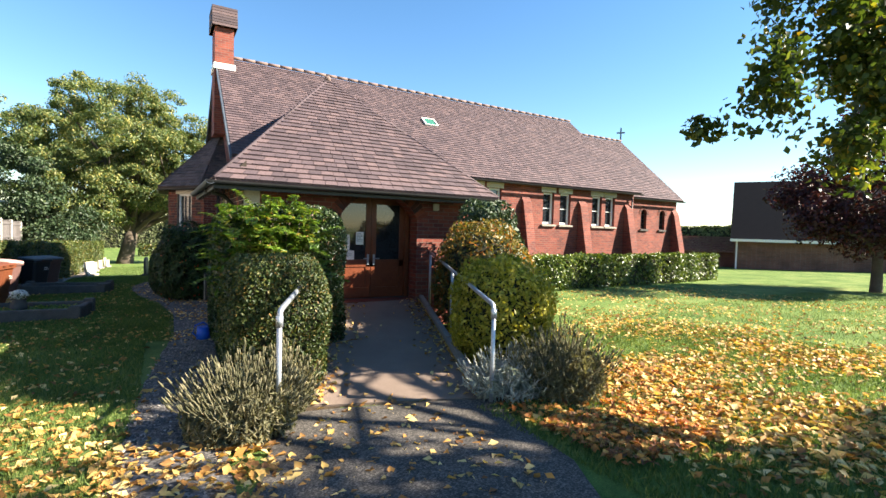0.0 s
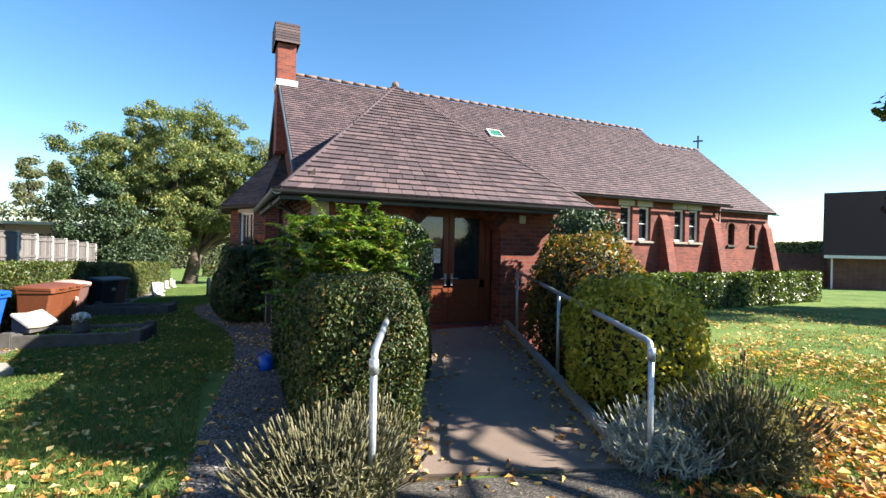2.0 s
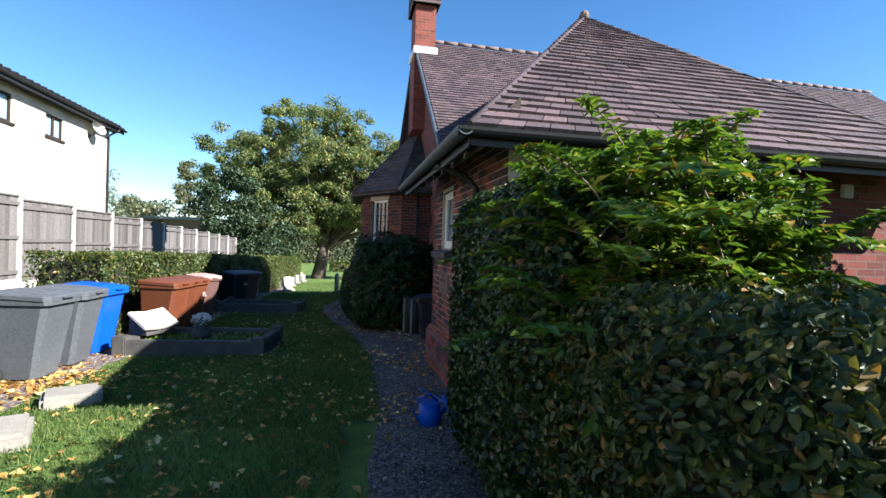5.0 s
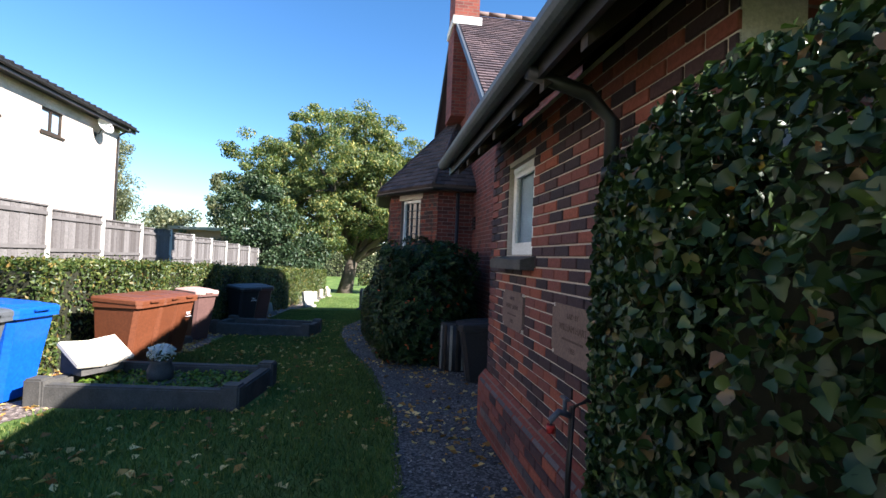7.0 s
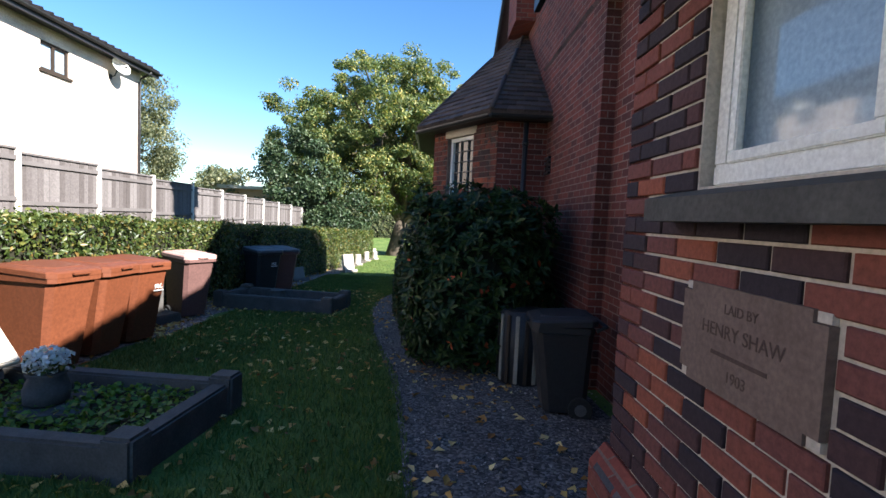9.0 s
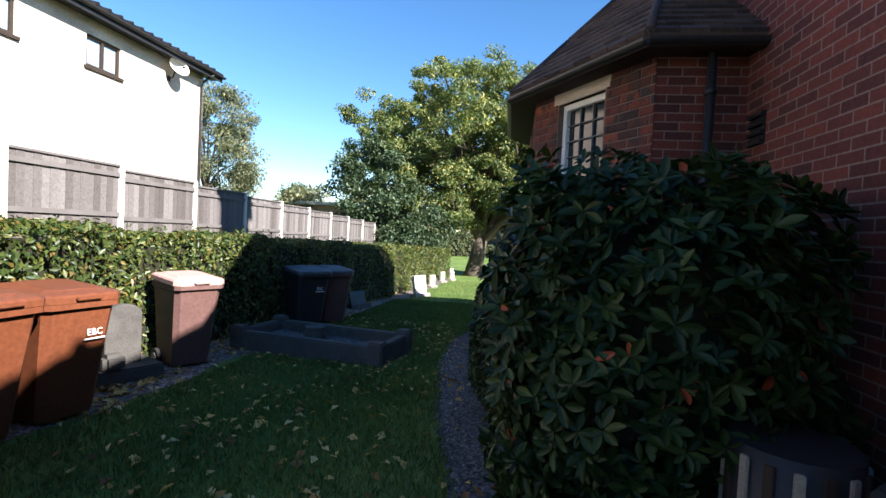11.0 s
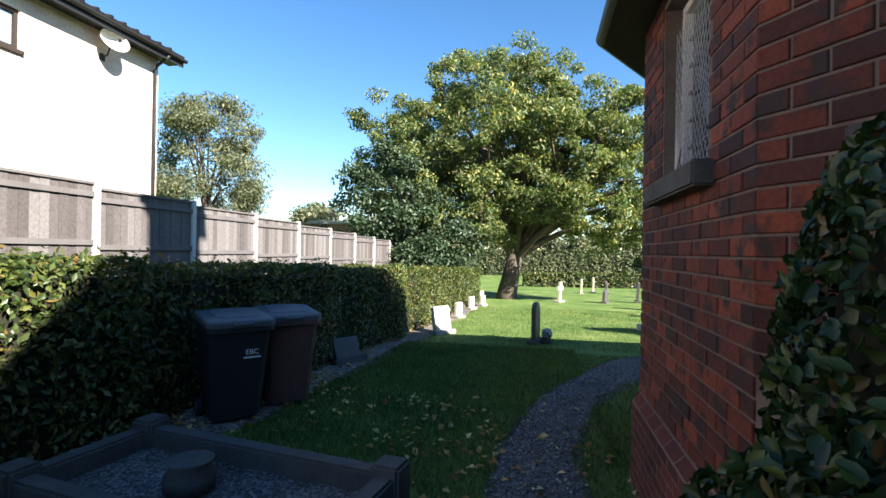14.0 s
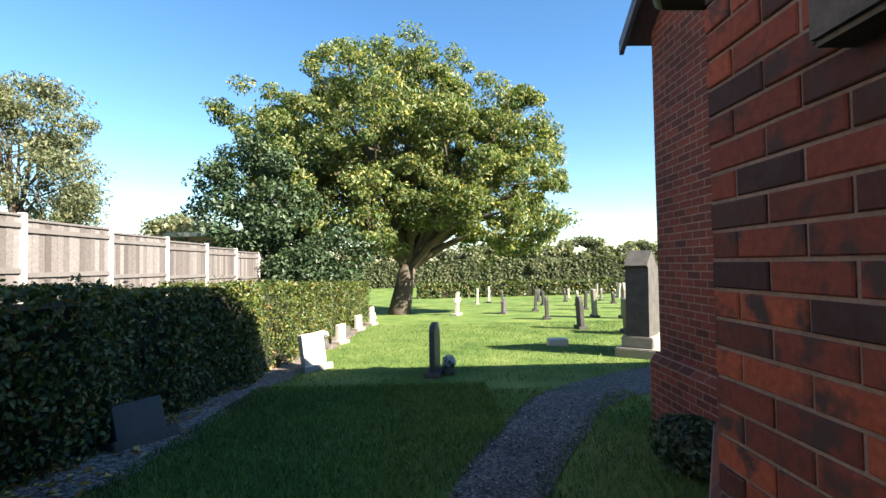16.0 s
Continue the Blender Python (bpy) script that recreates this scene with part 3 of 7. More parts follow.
def wall_run(name, p0, p1, z0, z1, thick, openings, mat, label=""):
    """A straight wall from p0 to p1, its outer face on that line and its body to the left; openings are (from, to, bottom, top)."""
    p0, p1 = Vector((*p0, 0)), Vector((*p1, 0))
    d = (p1 - p0).normalized()
    length = (p1 - p0).length
    m = Matrix.Translation(p0) @ Matrix(((d.x, -d.y, 0, 0), (d.y, d.x, 0, 0), (0, 0, 1, 0), (0, 0, 0, 1)))
    bm = bmesh.new()
    edges = sorted({0.0, length, *[o[0] for o in openings], *[o[1] for o in openings]})
    for a, b in zip(edges, edges[1:]):
        spans = [(z0, z1)]
        for o in openings:
            if o[0] <= a + 1e-6 and o[1] >= b - 1e-6:
                spans = [s for lo, hi in spans for s in ((lo, min(hi, o[2])), (max(lo, o[3]), hi)) if s[1] - s[0] > 0.001]
        for lo, hi in spans:
            box(bm, a, b, 0, thick, lo, hi, m=m)
    bmesh.ops.remove_doubles(bm, verts=bm.verts, dist=0.0005)
    return part(name, bm, mat, church, label)


BRICK_CACHE = {}


def brick_mesh(length, height, depth, mat):
    key = (round(length, 2), height, depth, mat.name)
    if key not in BRICK_CACHE:
        bm = bmesh.new()
        box(bm, 0, key[0], -depth, 0.004, 0, height)
        es = [e for e in bm.edges if all(v.co.y < -depth + 1e-4 for v in e.verts)]
        bmesh.ops.bevel(bm, geom=es, offset=0.004, segments=1, affect="EDGES")
        me = bpy.data.meshes.new("brick")
        bm.to_mesh(me)
        bm.free()
        me.materials.append(mat)
        BRICK_CACHE[key] = me
    return BRICK_CACHE[key]


def lay_bricks(wall, p0, p1, z0, z1, openings, mat, seed, course=0.075, pitch=0.235, depth=0.008, skip=None):
    """Stretcher-bond bricks on the outer face of a wall from p0 to p1."""
    r = random.Random(seed)
    p0, p1 = Vector((*p0, 0)), Vector((*p1, 0))
    d = (p1 - p0).normalized()
    length = (p1 - p0).length
    rot = Matrix(((d.x, -d.y, 0, 0), (d.y, d.x, 0, 0), (0, 0, 1, 0), (0, 0, 0, 1)))
    for i in range(int((z1 - z0) / course + 0.01)):
        z = z0 + i * course
        u = -(pitch / 2 if i % 2 else 0.0)
        while u < length - 0.02:
            segs = [(max(u, 0.0), min(u + pitch - 0.011, length))]
            for o in openings:
                if z + course * 0.6 > o[2] and z + course * 0.4 < o[3]:
                    segs = [s for a, b in segs for s in ((a, min(b, o[0])), (max(a, o[1]), b))]
            for a, b in segs:
                if b - a > 0.025:
                    ob = new("brick", brick_mesh(b - a, course - 0.011, depth, mat))
                    q = p0 + d * a
                    ob.matrix_world = Matrix.Translation((q.x, q.y, z + 0.005)) @ rot @ Matrix.Translation((0, r.uniform(-0.0025, 0.0025), 0))
                    hang(ob, wall)
            u += pitch


# porch walls; the west face carries single bricks further down
PORCH_Y0, PORCH_Y1 = 8.35, 11.68
PW_OPEN = [(PORCH_Y1 - 11.12, PORCH_Y1 - 10.42, 1.33, 2.1)]
porch_west = wall_run("porch_wall_west", (0.012, PORCH_Y1), (0.012, PORCH_Y0), -0.6, 2.4, 0.25, PW_OPEN, MORTAR, "red and blue-black brickwork with pale mortar")
FD = (1.59, 3.11)
wall_run("porch_wall_front", (0.262, PORCH_Y0), (3.9, PORCH_Y0), -0.6, 2.4, 0.3, [(FD[0] - 0.262, FD[1] - 0.262, 0.27, 2.22)], BRICK_RED)
wall_run("porch_wall_east", (4.15, PORCH_Y0), (4.15, NAVE_S), -0.6, 2.6, 0.25, [], BRICK_RED)
wall_run("porch_wall_back", (1.1, PORCH_Y1 + 0.003), (0.012, PORCH_Y1 + 0.003), -0.6, 2.6, 0.2, [], BRICK_RED)
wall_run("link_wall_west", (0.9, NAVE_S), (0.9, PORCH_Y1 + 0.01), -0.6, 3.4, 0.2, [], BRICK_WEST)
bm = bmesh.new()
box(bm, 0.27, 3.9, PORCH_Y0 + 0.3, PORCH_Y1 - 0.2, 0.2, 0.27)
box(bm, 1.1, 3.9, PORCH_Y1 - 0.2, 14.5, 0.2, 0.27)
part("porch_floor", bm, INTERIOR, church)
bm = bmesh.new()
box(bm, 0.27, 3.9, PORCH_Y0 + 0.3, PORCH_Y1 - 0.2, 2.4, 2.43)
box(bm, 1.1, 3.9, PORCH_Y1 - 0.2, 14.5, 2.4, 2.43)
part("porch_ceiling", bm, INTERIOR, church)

# plinth of blue bricks along the porch
bm = prism([(-0.07, -0.7), (-0.07, 0.1), (-0.005, 0.185), (0.01, 0.185), (0.01, -0.7)], "y", PORCH_Y0 - 0.06, PORCH_Y1 + 0.05)
part("plinth", bm, BRICK_RED, church)

# arch over the doorway: brick fan
arch = bmesh.new()
AC, AR = Vector(((FD[0] + FD[1]) / 2, PORCH_Y0, 1.35)), 0.88
for k in range(25):
    a = radians(30 + k * 5)
    m = Matrix.Translation((AC.x + math.cos(a) * (AR + 0.11), AC.y - 0.006, AC.z + math.sin(a) * (AR + 0.11))) @ Matrix.Rotation(math.pi / 2 - a, 4, "Y")
    box(arch, -0.036, 0.036, -0.01, 0.1, -0.105, 0.105, 0.003, m)
part("door_arch", arch, BRICK_OCT, church, "red brick arch over the doorway")
for sx, s in ((FD[0], 1), (FD[1], -1)):
    n_ = 8
    pts = [(sx, 2.23)] + [(sx + s * 0.76 * i / n_, 1.35 + math.sqrt(max(0, AR * AR - (0.76 * (1 - i / n_)) ** 2))) for i in range(n_ + 1)] + [(sx + s * 0.76, 2.23)]
    part("spandrel", prism(pts, "y", PORCH_Y0 + 0.004, PORCH_Y0 + 0.28), BRICK_RED, church)

# nave, chancel
SL = (RIDGE_Z - EAVE_Z) / (RIDGE_Y - 15.2)


def gable(name, x0, x1, ys, yn, zt, eave, mat):
    pts = [(ys, -1.5), (yn, -1.5), (yn, eave - 0.12), (RIDGE_Y, zt), (ys, eave)]
    return part(name, prism(pts, "x", x0, x1), mat, church)


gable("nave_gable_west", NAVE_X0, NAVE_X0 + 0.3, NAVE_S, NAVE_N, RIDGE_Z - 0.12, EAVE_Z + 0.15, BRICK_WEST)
WIN_PAIRS = [(9.0, 10.55), (12.72, 14.3), (15.62, 17.1)]
nave_open = []
for a, b in WIN_PAIRS:
    nave_open += [(a - NAVE_X0 - 0.3, a + 0.32 - NAVE_X0, 2.0, 3.32), (b - 0.92 - NAVE_X0, b - NAVE_X0 - 0.3, 2.0, 3.32)]
wall_run("nave_wall_south", (NAVE_X0 + 0.3, NAVE_S - 0.003), (NAVE_X1, NAVE_S - 0.003), -1.0, EAVE_Z + 0.1, 0.35, nave_open, BRICK_RED)
wall_run("nave_wall_north", (NAVE_X1 - 0.3, NAVE_N - 0.003), (NAVE_X0 + 0.3, NAVE_N - 0.003), -1.5, 3.45, 0.35, [], BRICK_RED)
CH_X1, CH_S = 22.6, 16.1
ch_open = [(19.75 - NAVE_X1, 20.2 - NAVE_X1, 1.95, 2.95), (21.2 - NAVE_X1, 21.65 - NAVE_X1, 1.95, 2.95)]
wall_run("chancel_wall_south", (NAVE_X1, CH_S), (CH_X1, CH_S), -1.0, 3.6, 0.35, ch_open, BRICK_RED)
gable("chancel_gable_east", CH_X1 - 0.3, CH_X1, CH_S + 0.003, 25.5, 7.1, 3.6, BRICK_RED)
gable("nave_gable_east", NAVE_X1 - 0.3, NAVE_X1, NAVE_S, NAVE_N, RIDGE_Z - 0.12, EAVE_Z + 0.15, BRICK_RED)


def tiled(name, e0, e1, t0, t1, mat, gauge=0.15, width=0.2, label="", back=True, single=0):
    """Roof slope between an eave (e0-e1) and a top edge (t0-t1), laid with overlapping tiles course by course."""
    e0, e1, t0, t1 = Vector(e0), Vector(e1), Vector(t0), Vector(t1)
    up = ((t0 + t1) / 2 - (e0 + e1) / 2)
    nrm = (e1 - e0).cross(up).normalized()
    if nrm.z < 0:
        nrm = -nrm
    along = (e1 - e0).normalized()
    slope = (up - along * up.dot(along))
    courses = max(2, int(slope.length / gauge))
    verts, faces, singles = [], [], []
    r = random.Random(len(name) * 37)
    for c in range(courses):
        f0, f1 = c / courses, (c + 1.12) / courses
        l0, r0 = e0.lerp(t0, f0), e1.lerp(t1, f0)
        l1, r1 = e0.lerp(t0, min(1, f1)), e1.lerp(t1, min(1, f1))
        w0 = (r0 - l0).length
        if w0 < 0.05:
            continue
        k = max(1, int(w0 / width))
        off = 0.5 if c % 2 else 0.0
        cuts = [0.0] + [(i + off) / k for i in range(1 if off == 0 else 0, k)] + [1.0]
        cuts = sorted(set(min(1.0, max(0.0, q)) for q in cuts))
        for a, b in zip(cuts, cuts[1:]):
            if b - a < 0.15 / k:
                continue
            g = 0.004 / w0
            a2, b2 = a + g, b - g
            lift = 0.026 + r.uniform(0, 0.009)
            one = len(singles) < single
            o = 0 if one else len(verts)
            tile = [l0.lerp(r0, a2) + nrm * lift, l0.lerp(r0, b2) + nrm * (lift + r.uniform(-0.002, 0.002)), l1.lerp(r1, b2) + nrm * 0.004, l1.lerp(r1, a2) + nrm * 0.004, l0.lerp(r0, a2) - nrm * 0.004, l0.lerp(r0, b2) - nrm * 0.004]
            tile_faces = [(o, o + 1, o + 2, o + 3), (o + 4, o + 5, o + 1, o), (o + 4, o, o + 3), (o + 1, o + 5, o + 2)]
            if one:
                singles.append(mesh_from("roof_tile", tile, tile_faces, mat))
            else:
                verts += tile
                faces += tile_faces
    if back:
        o = len(verts)
        for p in (e0, e1, t1, t0):
            verts.append(p - nrm * 0.005)
        for p in (e0, e1, t1, t0):
            verts.append(p - nrm * 0.09)
        faces += [(o, o + 1, o + 2, o + 3), (o + 4, o + 5, o + 6, o + 7), (o, o + 4, o + 5, o + 1), (o + 1, o + 5, o + 6, o + 2), (o + 3, o, o + 4, o + 7)]
    ob = hang(new(name, mesh_from(name, verts, faces, mat)), church)
    for me in singles:
        hang(new("roof_tile", me), ob)
    return tagged(ob, label, kind="stuff")


def ridge_tiles(name, a, b, mat, r=0.06, step=0.46):
    a, b = Vector(a), Vector(b)
    k = max(1, int((b - a).length / step))
    for i in range(k):
        bm = bmesh.new()
        tube(bm, [a.lerp(b, i / k), a.lerp(b, (i + 0.97) / k)], r * (1 + 0.015 * (i % 2)), 8)
        part(name, bm, mat, church)


PX0, PX1, PY0 = -0.46, 4.62, 7.83
tiled("porch_roof_front", (PX0, PY0, EAVE_P), (PX1, PY0, EAVE_P), APEX - Vector((0.08, 0, 0)), APEX + Vector((0.08, 0, 0)), TILE, label="brown clay tiled hip roof over the porch", single=300)
tiled("porch_roof_west", (PX0, 11.72, EAVE_P), (PX0, PY0, EAVE_P), (APEX.x, 11.72, APEX.z), APEX, TILE)
zl = EAVE_P + (0.75 - PX0) * (APEX.z - EAVE_P) / (APEX.x - PX0)
tiled("link_roof_west", (0.75, 17.0, zl), (0.75, 11.72, zl), (APEX.x, 17.0, APEX.z), (APEX.x, 11.72, APEX.z), TILE)
tiled("porch_roof_east", (PX1, PY0, EAVE_P), (PX1, 17.0, EAVE_P), APEX, (APEX.x, 17.0, APEX.z), TILE)
tiled("nave_roof_south", (0.66, 15.2, EAVE_Z), (18.6, 15.2, EAVE_Z), (0.66, RIDGE_Y, RIDGE_Z), (18.6, RIDGE_Y, RIDGE_Z), TILE, label="steep weathered clay tile roof of the nave")
tiled("nave_roof_north", (18.6, 25.95, 3.56), (0.66, 25.95, 3.56), (18.6, RIDGE_Y, RIDGE_Z), (0.66, RIDGE_Y, RIDGE_Z), TILE, 0.3, 0.5)
tiled("chancel_roof_south", (18.6, 15.85, 3.5), (22.85, 15.85, 3.5), (18.6, RIDGE_Y, 7.2), (22.85, RIDGE_Y, 7.2), TILE)
tiled("chancel_roof_north", (22.85, 26.2, 3.5), (18.6, 26.2, 3.5), (22.85, RIDGE_Y, 7.2), (18.6, RIDGE_Y, 7.2), TILE, 0.3, 0.5)
ridge_tiles("ridge_tile", (0.66, RIDGE_Y, RIDGE_Z + 0.075), (18.6, RIDGE_Y, RIDGE_Z + 0.075), RIDGE)
ridge_tiles("ridge_tile", (18.6, RIDGE_Y, 7.275), (22.85, RIDGE_Y, 7.275), RIDGE)
ridge_tiles("ridge_tile", APEX, (APEX.x, 17.0, APEX.z), TILE)
ridge_tiles("hip_tile", (PX0, PY0, EAVE_P + 0.01), APEX, TILE, 0.028, 2.0)
ridge_tiles("hip_tile", (PX1, PY0, EAVE_P + 0.01), APEX, TILE, 0.028, 2.0)
bm = bmesh.new()
bmesh.ops.create_uvsphere(bm, u_segments=10, v_segments=6, radius=0.08)
bmesh.ops.translate(bm, vec=APEX + Vector((0, 0, 0.04)), verts=bm.verts)
part("hip_cap", bm, RIDGE, church)
# bargeboards on the west verge, lead flashing, skylight, cross
for s in (1, -1):
    e, t = (Vector((0.63, 15.2, EAVE_Z - 0.02)) if s > 0 else Vector((0.63, 25.95, 3.54))), Vector((0.63, RIDGE_Y, RIDGE_Z - 0.02))
    bm = prism([(e.y, e.z - 0.14), (t.y, t.z - 0.14), (t.y, t.z + 0.02), (e.y, e.z + 0.02)], "x", 0.6, 0.655)
    part("bargeboard", bm, GREY_GUTTER, church)
bm = bmesh.new()
kf = (6.05 - EAVE_Z) / (RIDGE_Z - EAVE_Z)
c0 = Vector((8.6, 15.2 + kf * 4.9, 6.05))
nv = Vector((0, -SL, 1)).normalized()
uv = Vector((0, 1, SL)).normalized()
mt = Matrix.Translation(c0 + nv * 0.03) @ Matrix.Diagonal((1, 1, 1, 1)) @ Matrix((((1, 0, 0, 0)), (0, uv.y, nv.y, 0), (0, uv.z, nv.z, 0), (0, 0, 0, 1))) @ Matrix.Diagonal((0.72, 0.6, 1, 1))
sk = new("skylight")
hang(sk, church)
bm = boxes((-0.42, 0.42, -0.45, -0.38, 0, 0.07), (-0.42, 0.42, 0.38, 0.45, 0, 0.07), (-0.42, -0.35, -0.38, 0.38, 0, 0.07), (0.35, 0.42, -0.38, 0.38, 0, 0.07))
bmesh.ops.transform(bm, matrix=mt, verts=bm.verts)
part("frame", bm, WHITE_DIRTY, sk)
bm = boxes((-0.35, 0.35, -0.38, 0.38, 0.02, 0.04))
bmesh.ops.transform(bm, matrix=mt, verts=bm.verts)
SKY_GREEN = plain("green_skylight_blind", (0.03, 0.13, 0.09), (0.05, 0.18, 0.12), 3.0, 0.1, bump=0.02, spec=0.6)
part("pane", bm, SKY_GREEN, sk, "green-tinted pane")
bm = boxes((22.76, 22.84, RIDGE_Y - 0.04, RIDGE_Y + 0.04, 7.2, 8.05), (22.77, 22.83, RIDGE_Y - 0.24, RIDGE_Y + 0.24, 7.72, 7.8), bevel=0.01)
bmesh.ops.rotate(bm, verts=bm.verts, cent=(22.8, RIDGE_Y, 7.5), matrix=Matrix.Rotation(radians(40), 3, "Z"))
part("roof_cross", bm, STONE_DARK, church, "dark cross on the chancel ridge")

# eaves: fascia, gutters, rafter ends, downpipes
def gutter(name, a, b, mat, r=0.06, parent=church):
    a, b = Vector(a), Vector(b)
    bm = bmesh.new()
    d = (b - a).normalized()
    side = d.cross(Vector((0, 0, 1)))
    rings = []
    for p in (a, b):
        ring = [bm.verts.new(p + side * math.cos(t) * r + Vector((0, 0, math.sin(t) * r))) for t in [math.pi + i * math.pi / 8 for i in range(9)]]
        ring += [bm.verts.new(p + side * math.cos(t) * (r - 0.008) + Vector((0, 0, math.sin(t) * (r - 0.008)))) for t in [2 * math.pi - i * math.pi / 8 for i in range(9)]]
        rings.append(ring)
    for i in range(18):
        bm.faces.new((rings[0][i], rings[0][(i + 1) % 18], rings[1][(i + 1) % 18], rings[1][i]))
    bm.faces.new(rings[0])
    bm.faces.new(rings[1][::-1])
    bmesh.ops.recalc_face_normals(bm, faces=bm.faces)
    return part(name, bm, mat, parent)


gutter("gutter", (PX0 - 0.05, PY0 - 0.1, EAVE_P - 0.03), (PX0 - 0.05, 11.72, EAVE_P - 0.03), GREY_GUTTER)
gutter("gutter", (PX0 - 0.1, PY0 - 0.05, EAVE_P - 0.03), (PX1 + 0.1, PY0 - 0.05, EAVE_P - 0.03), BLACK_PAINT)
gutter("gutter", (PX1, 15.13, EAVE_Z - 0.06), (18.6, 15.13, EAVE_Z - 0.06), BLACK_PAINT)
gutter("gutter", (18.6, 15.78, 3.44), (22.85, 15.78, 3.44), BLACK_PAINT)
bm = boxes((PX0 + 0.01, PX0 + 0.035, PY0, 11.72, EAVE_P - 0.14, EAVE_P - 0.02), (PX0, PX1, PY0 + 0.01, PY0 + 0.035, EAVE_P - 0.14, EAVE_P - 0.02))
part("fascia", bm, BLACK_PAINT, church)
for i in range(8):
    y = 8.1 + i * 0.46
    part("rafter_end", prism([(PX0 + 0.04, EAVE_P - 0.1), (0.02, EAVE_P + 0.33), (0.02, EAVE_P + 0.2), (PX0 + 0.04, EAVE_P - 0.19)], "y", y, y + 0.06), DARK_TIMBER, church)


def downpipe(a, z0, z1, mat=BLACK_PAINT, swan=None):
    bm = bmesh.new()
    pts = [(a[0], a[1], z0), (a[0], a[1], z1)]
    if swan:
        pts += [(a[0] + swan[0] * 0.3, a[1] + swan[1] * 0.3, z1 + 0.12), (a[0] + swan[0], a[1] + swan[1], z1 + 0.2)]
    tube(bm, pts, 0.036, 10)
    for k in range(int((z1 - z0) / 0.9) + 1):
        z = z0 + 0.3 + k * 0.85
        if z < z1:
            tube(bm, [(a[0], a[1], z), (a[0], a[1], z + 0.06)], 0.046, 10)
    return part("downpipe", bm, mat, church, "black cast-iron downpipe")


downpipe((-0.07, 9.05), gz(0, 9) - 0.02, 1.95, swan=(-0.42, 0.0))
downpipe((0.35, 12.05), gz(0, 12) - 0.02, 3.1)
downpipe((0.42, 16.45), gz(0, 16.4) - 0.02, 2.6)
downpipe((18.15, 15.38), gz(18, 15), 3.4)
bm = boxes((3.44, 3.56, PORCH_Y0 - 0.05, PORCH_Y0, 1.97, 2.1), bevel=0.008)
part("porch_lamp", bm, STONE_PALE, church, "small pale bulkhead lamp")


def window(name, m, w, h, mat_frame, pane, bars=(0, 0), fr=0.06, depth=0.08, label="", lead=False):
    """A glazed window whose lower left corner is the origin of m; x along the wall, y inwards."""
    top = new(name)
    hang(top, church)
    tagged(top, label)
    top.matrix_world = m
    bm = boxes((0, w, 0, depth, 0, fr), (0, w, 0, depth, h - fr, h), (0, fr, 0, depth, fr, h - fr), (w - fr, w, 0, depth, fr, h - fr), bevel=0.005)
    part("frame", bm, mat_frame, top)
    nx, nz = bars
    iw, ih = w - 2 * fr, h - 2 * fr
    t = 0.006 if lead else 0.014
    if nx or nz:
        bm = bmesh.new()
        for i in range(nx):
            x = fr + iw * (i + 1) / (nx + 1)
            box(bm, x - t, x + t, depth * 0.3, depth * 0.6, fr, h - fr)
        for i in range(nz):
            z = fr + ih * (i + 1) / (nz + 1)
            box(bm, fr, w - fr, depth * 0.3 + 0.001, depth * 0.6 + 0.001, z - t, z + t)
        part("glazing_bar", bm, LEAD if lead else mat_frame, top)
    bm = boxes((fr, w - fr, depth * 0.62, depth * 0.7, fr, h - fr))
    part("pane", bm, pane, top)
    return top


def face_frame(p0, p1, s, z):
    d = (Vector((*p1, 0)) - Vector((*p0, 0))).normalized()
    o = Vector((*p0, 0)) + d * s
    return Matrix(((d.x, -d.y, 0, o.x), (d.y, d.x, 0, o.y), (0, 0, 1, z), (0, 0, 0, 1)))


PWA, PWB = (0.0, PORCH_Y1), (0.0, PORCH_Y0)
w1 = window("window_porch", face_frame(PWA, PWB, PORCH_Y1 - 11.11, 1.335) @ pose(0, 0.05, 0), 0.68, 0.76, WHITE_PAINT, GLASS_SKY, label="white framed casement window, sky reflection coloured into the pane", fr=0.065)
bm = boxes((0.04, 0.64, 0.03, 0.05, 0.03, 0.055), (0.075, 0.605, -0.006, 0.02, 0.065, 0.1), (0.075, 0.605, -0.006, 0.02, 0.66, 0.695), (0.075, 0.11, -0.006, 0.02, 0.1, 0.66), (0.57, 0.605, -0.006, 0.02, 0.1, 0.66), bevel=0.004)
part("sash", bm, WHITE_PAINT, w1)
bm = boxes((0.05, 0.63, -0.02, 0.0, 0.705, 0.75), bevel=0.006)
part("vent", bm, WHITE_PAINT, w1, "white trickle vent")
bm = prism([(-0.11, 1.215), (-0.11, 1.29), (0.06, 1.335), (0.06, 1.215)], "y", 10.32, 11.24)
part("window_sill", bm, STONE_DARK, church, "weathered grey stone sill")
for a, b in WIN_PAIRS:
    for x in (a, b - 0.62):
        window("window_nave", face_frame((x, NAVE_S), (x + 1, NAVE_S), 0, 2.0) @ pose(0, 0.12, 0), 0.62, 1.32, WHITE_PAINT, GLASS_DARK, (0, 1), label="white framed sash window", fr=0.075)
        part("window_sill", prism([(NAVE_S - 0.1, 1.9), (NAVE_S - 0.1, 1.96), (NAVE_S + 0.12, 2.0), (NAVE_S + 0.12, 1.9)], "x", x - 0.08, x + 0.7), STONE, church)
        part("lintel", boxes((x - 0.1, x + 0.72, NAVE_S - 0.02, NAVE_S + 0.1, 3.32, 3.55), bevel=0.01), STONE_PALE, church, "pale stone lintel")
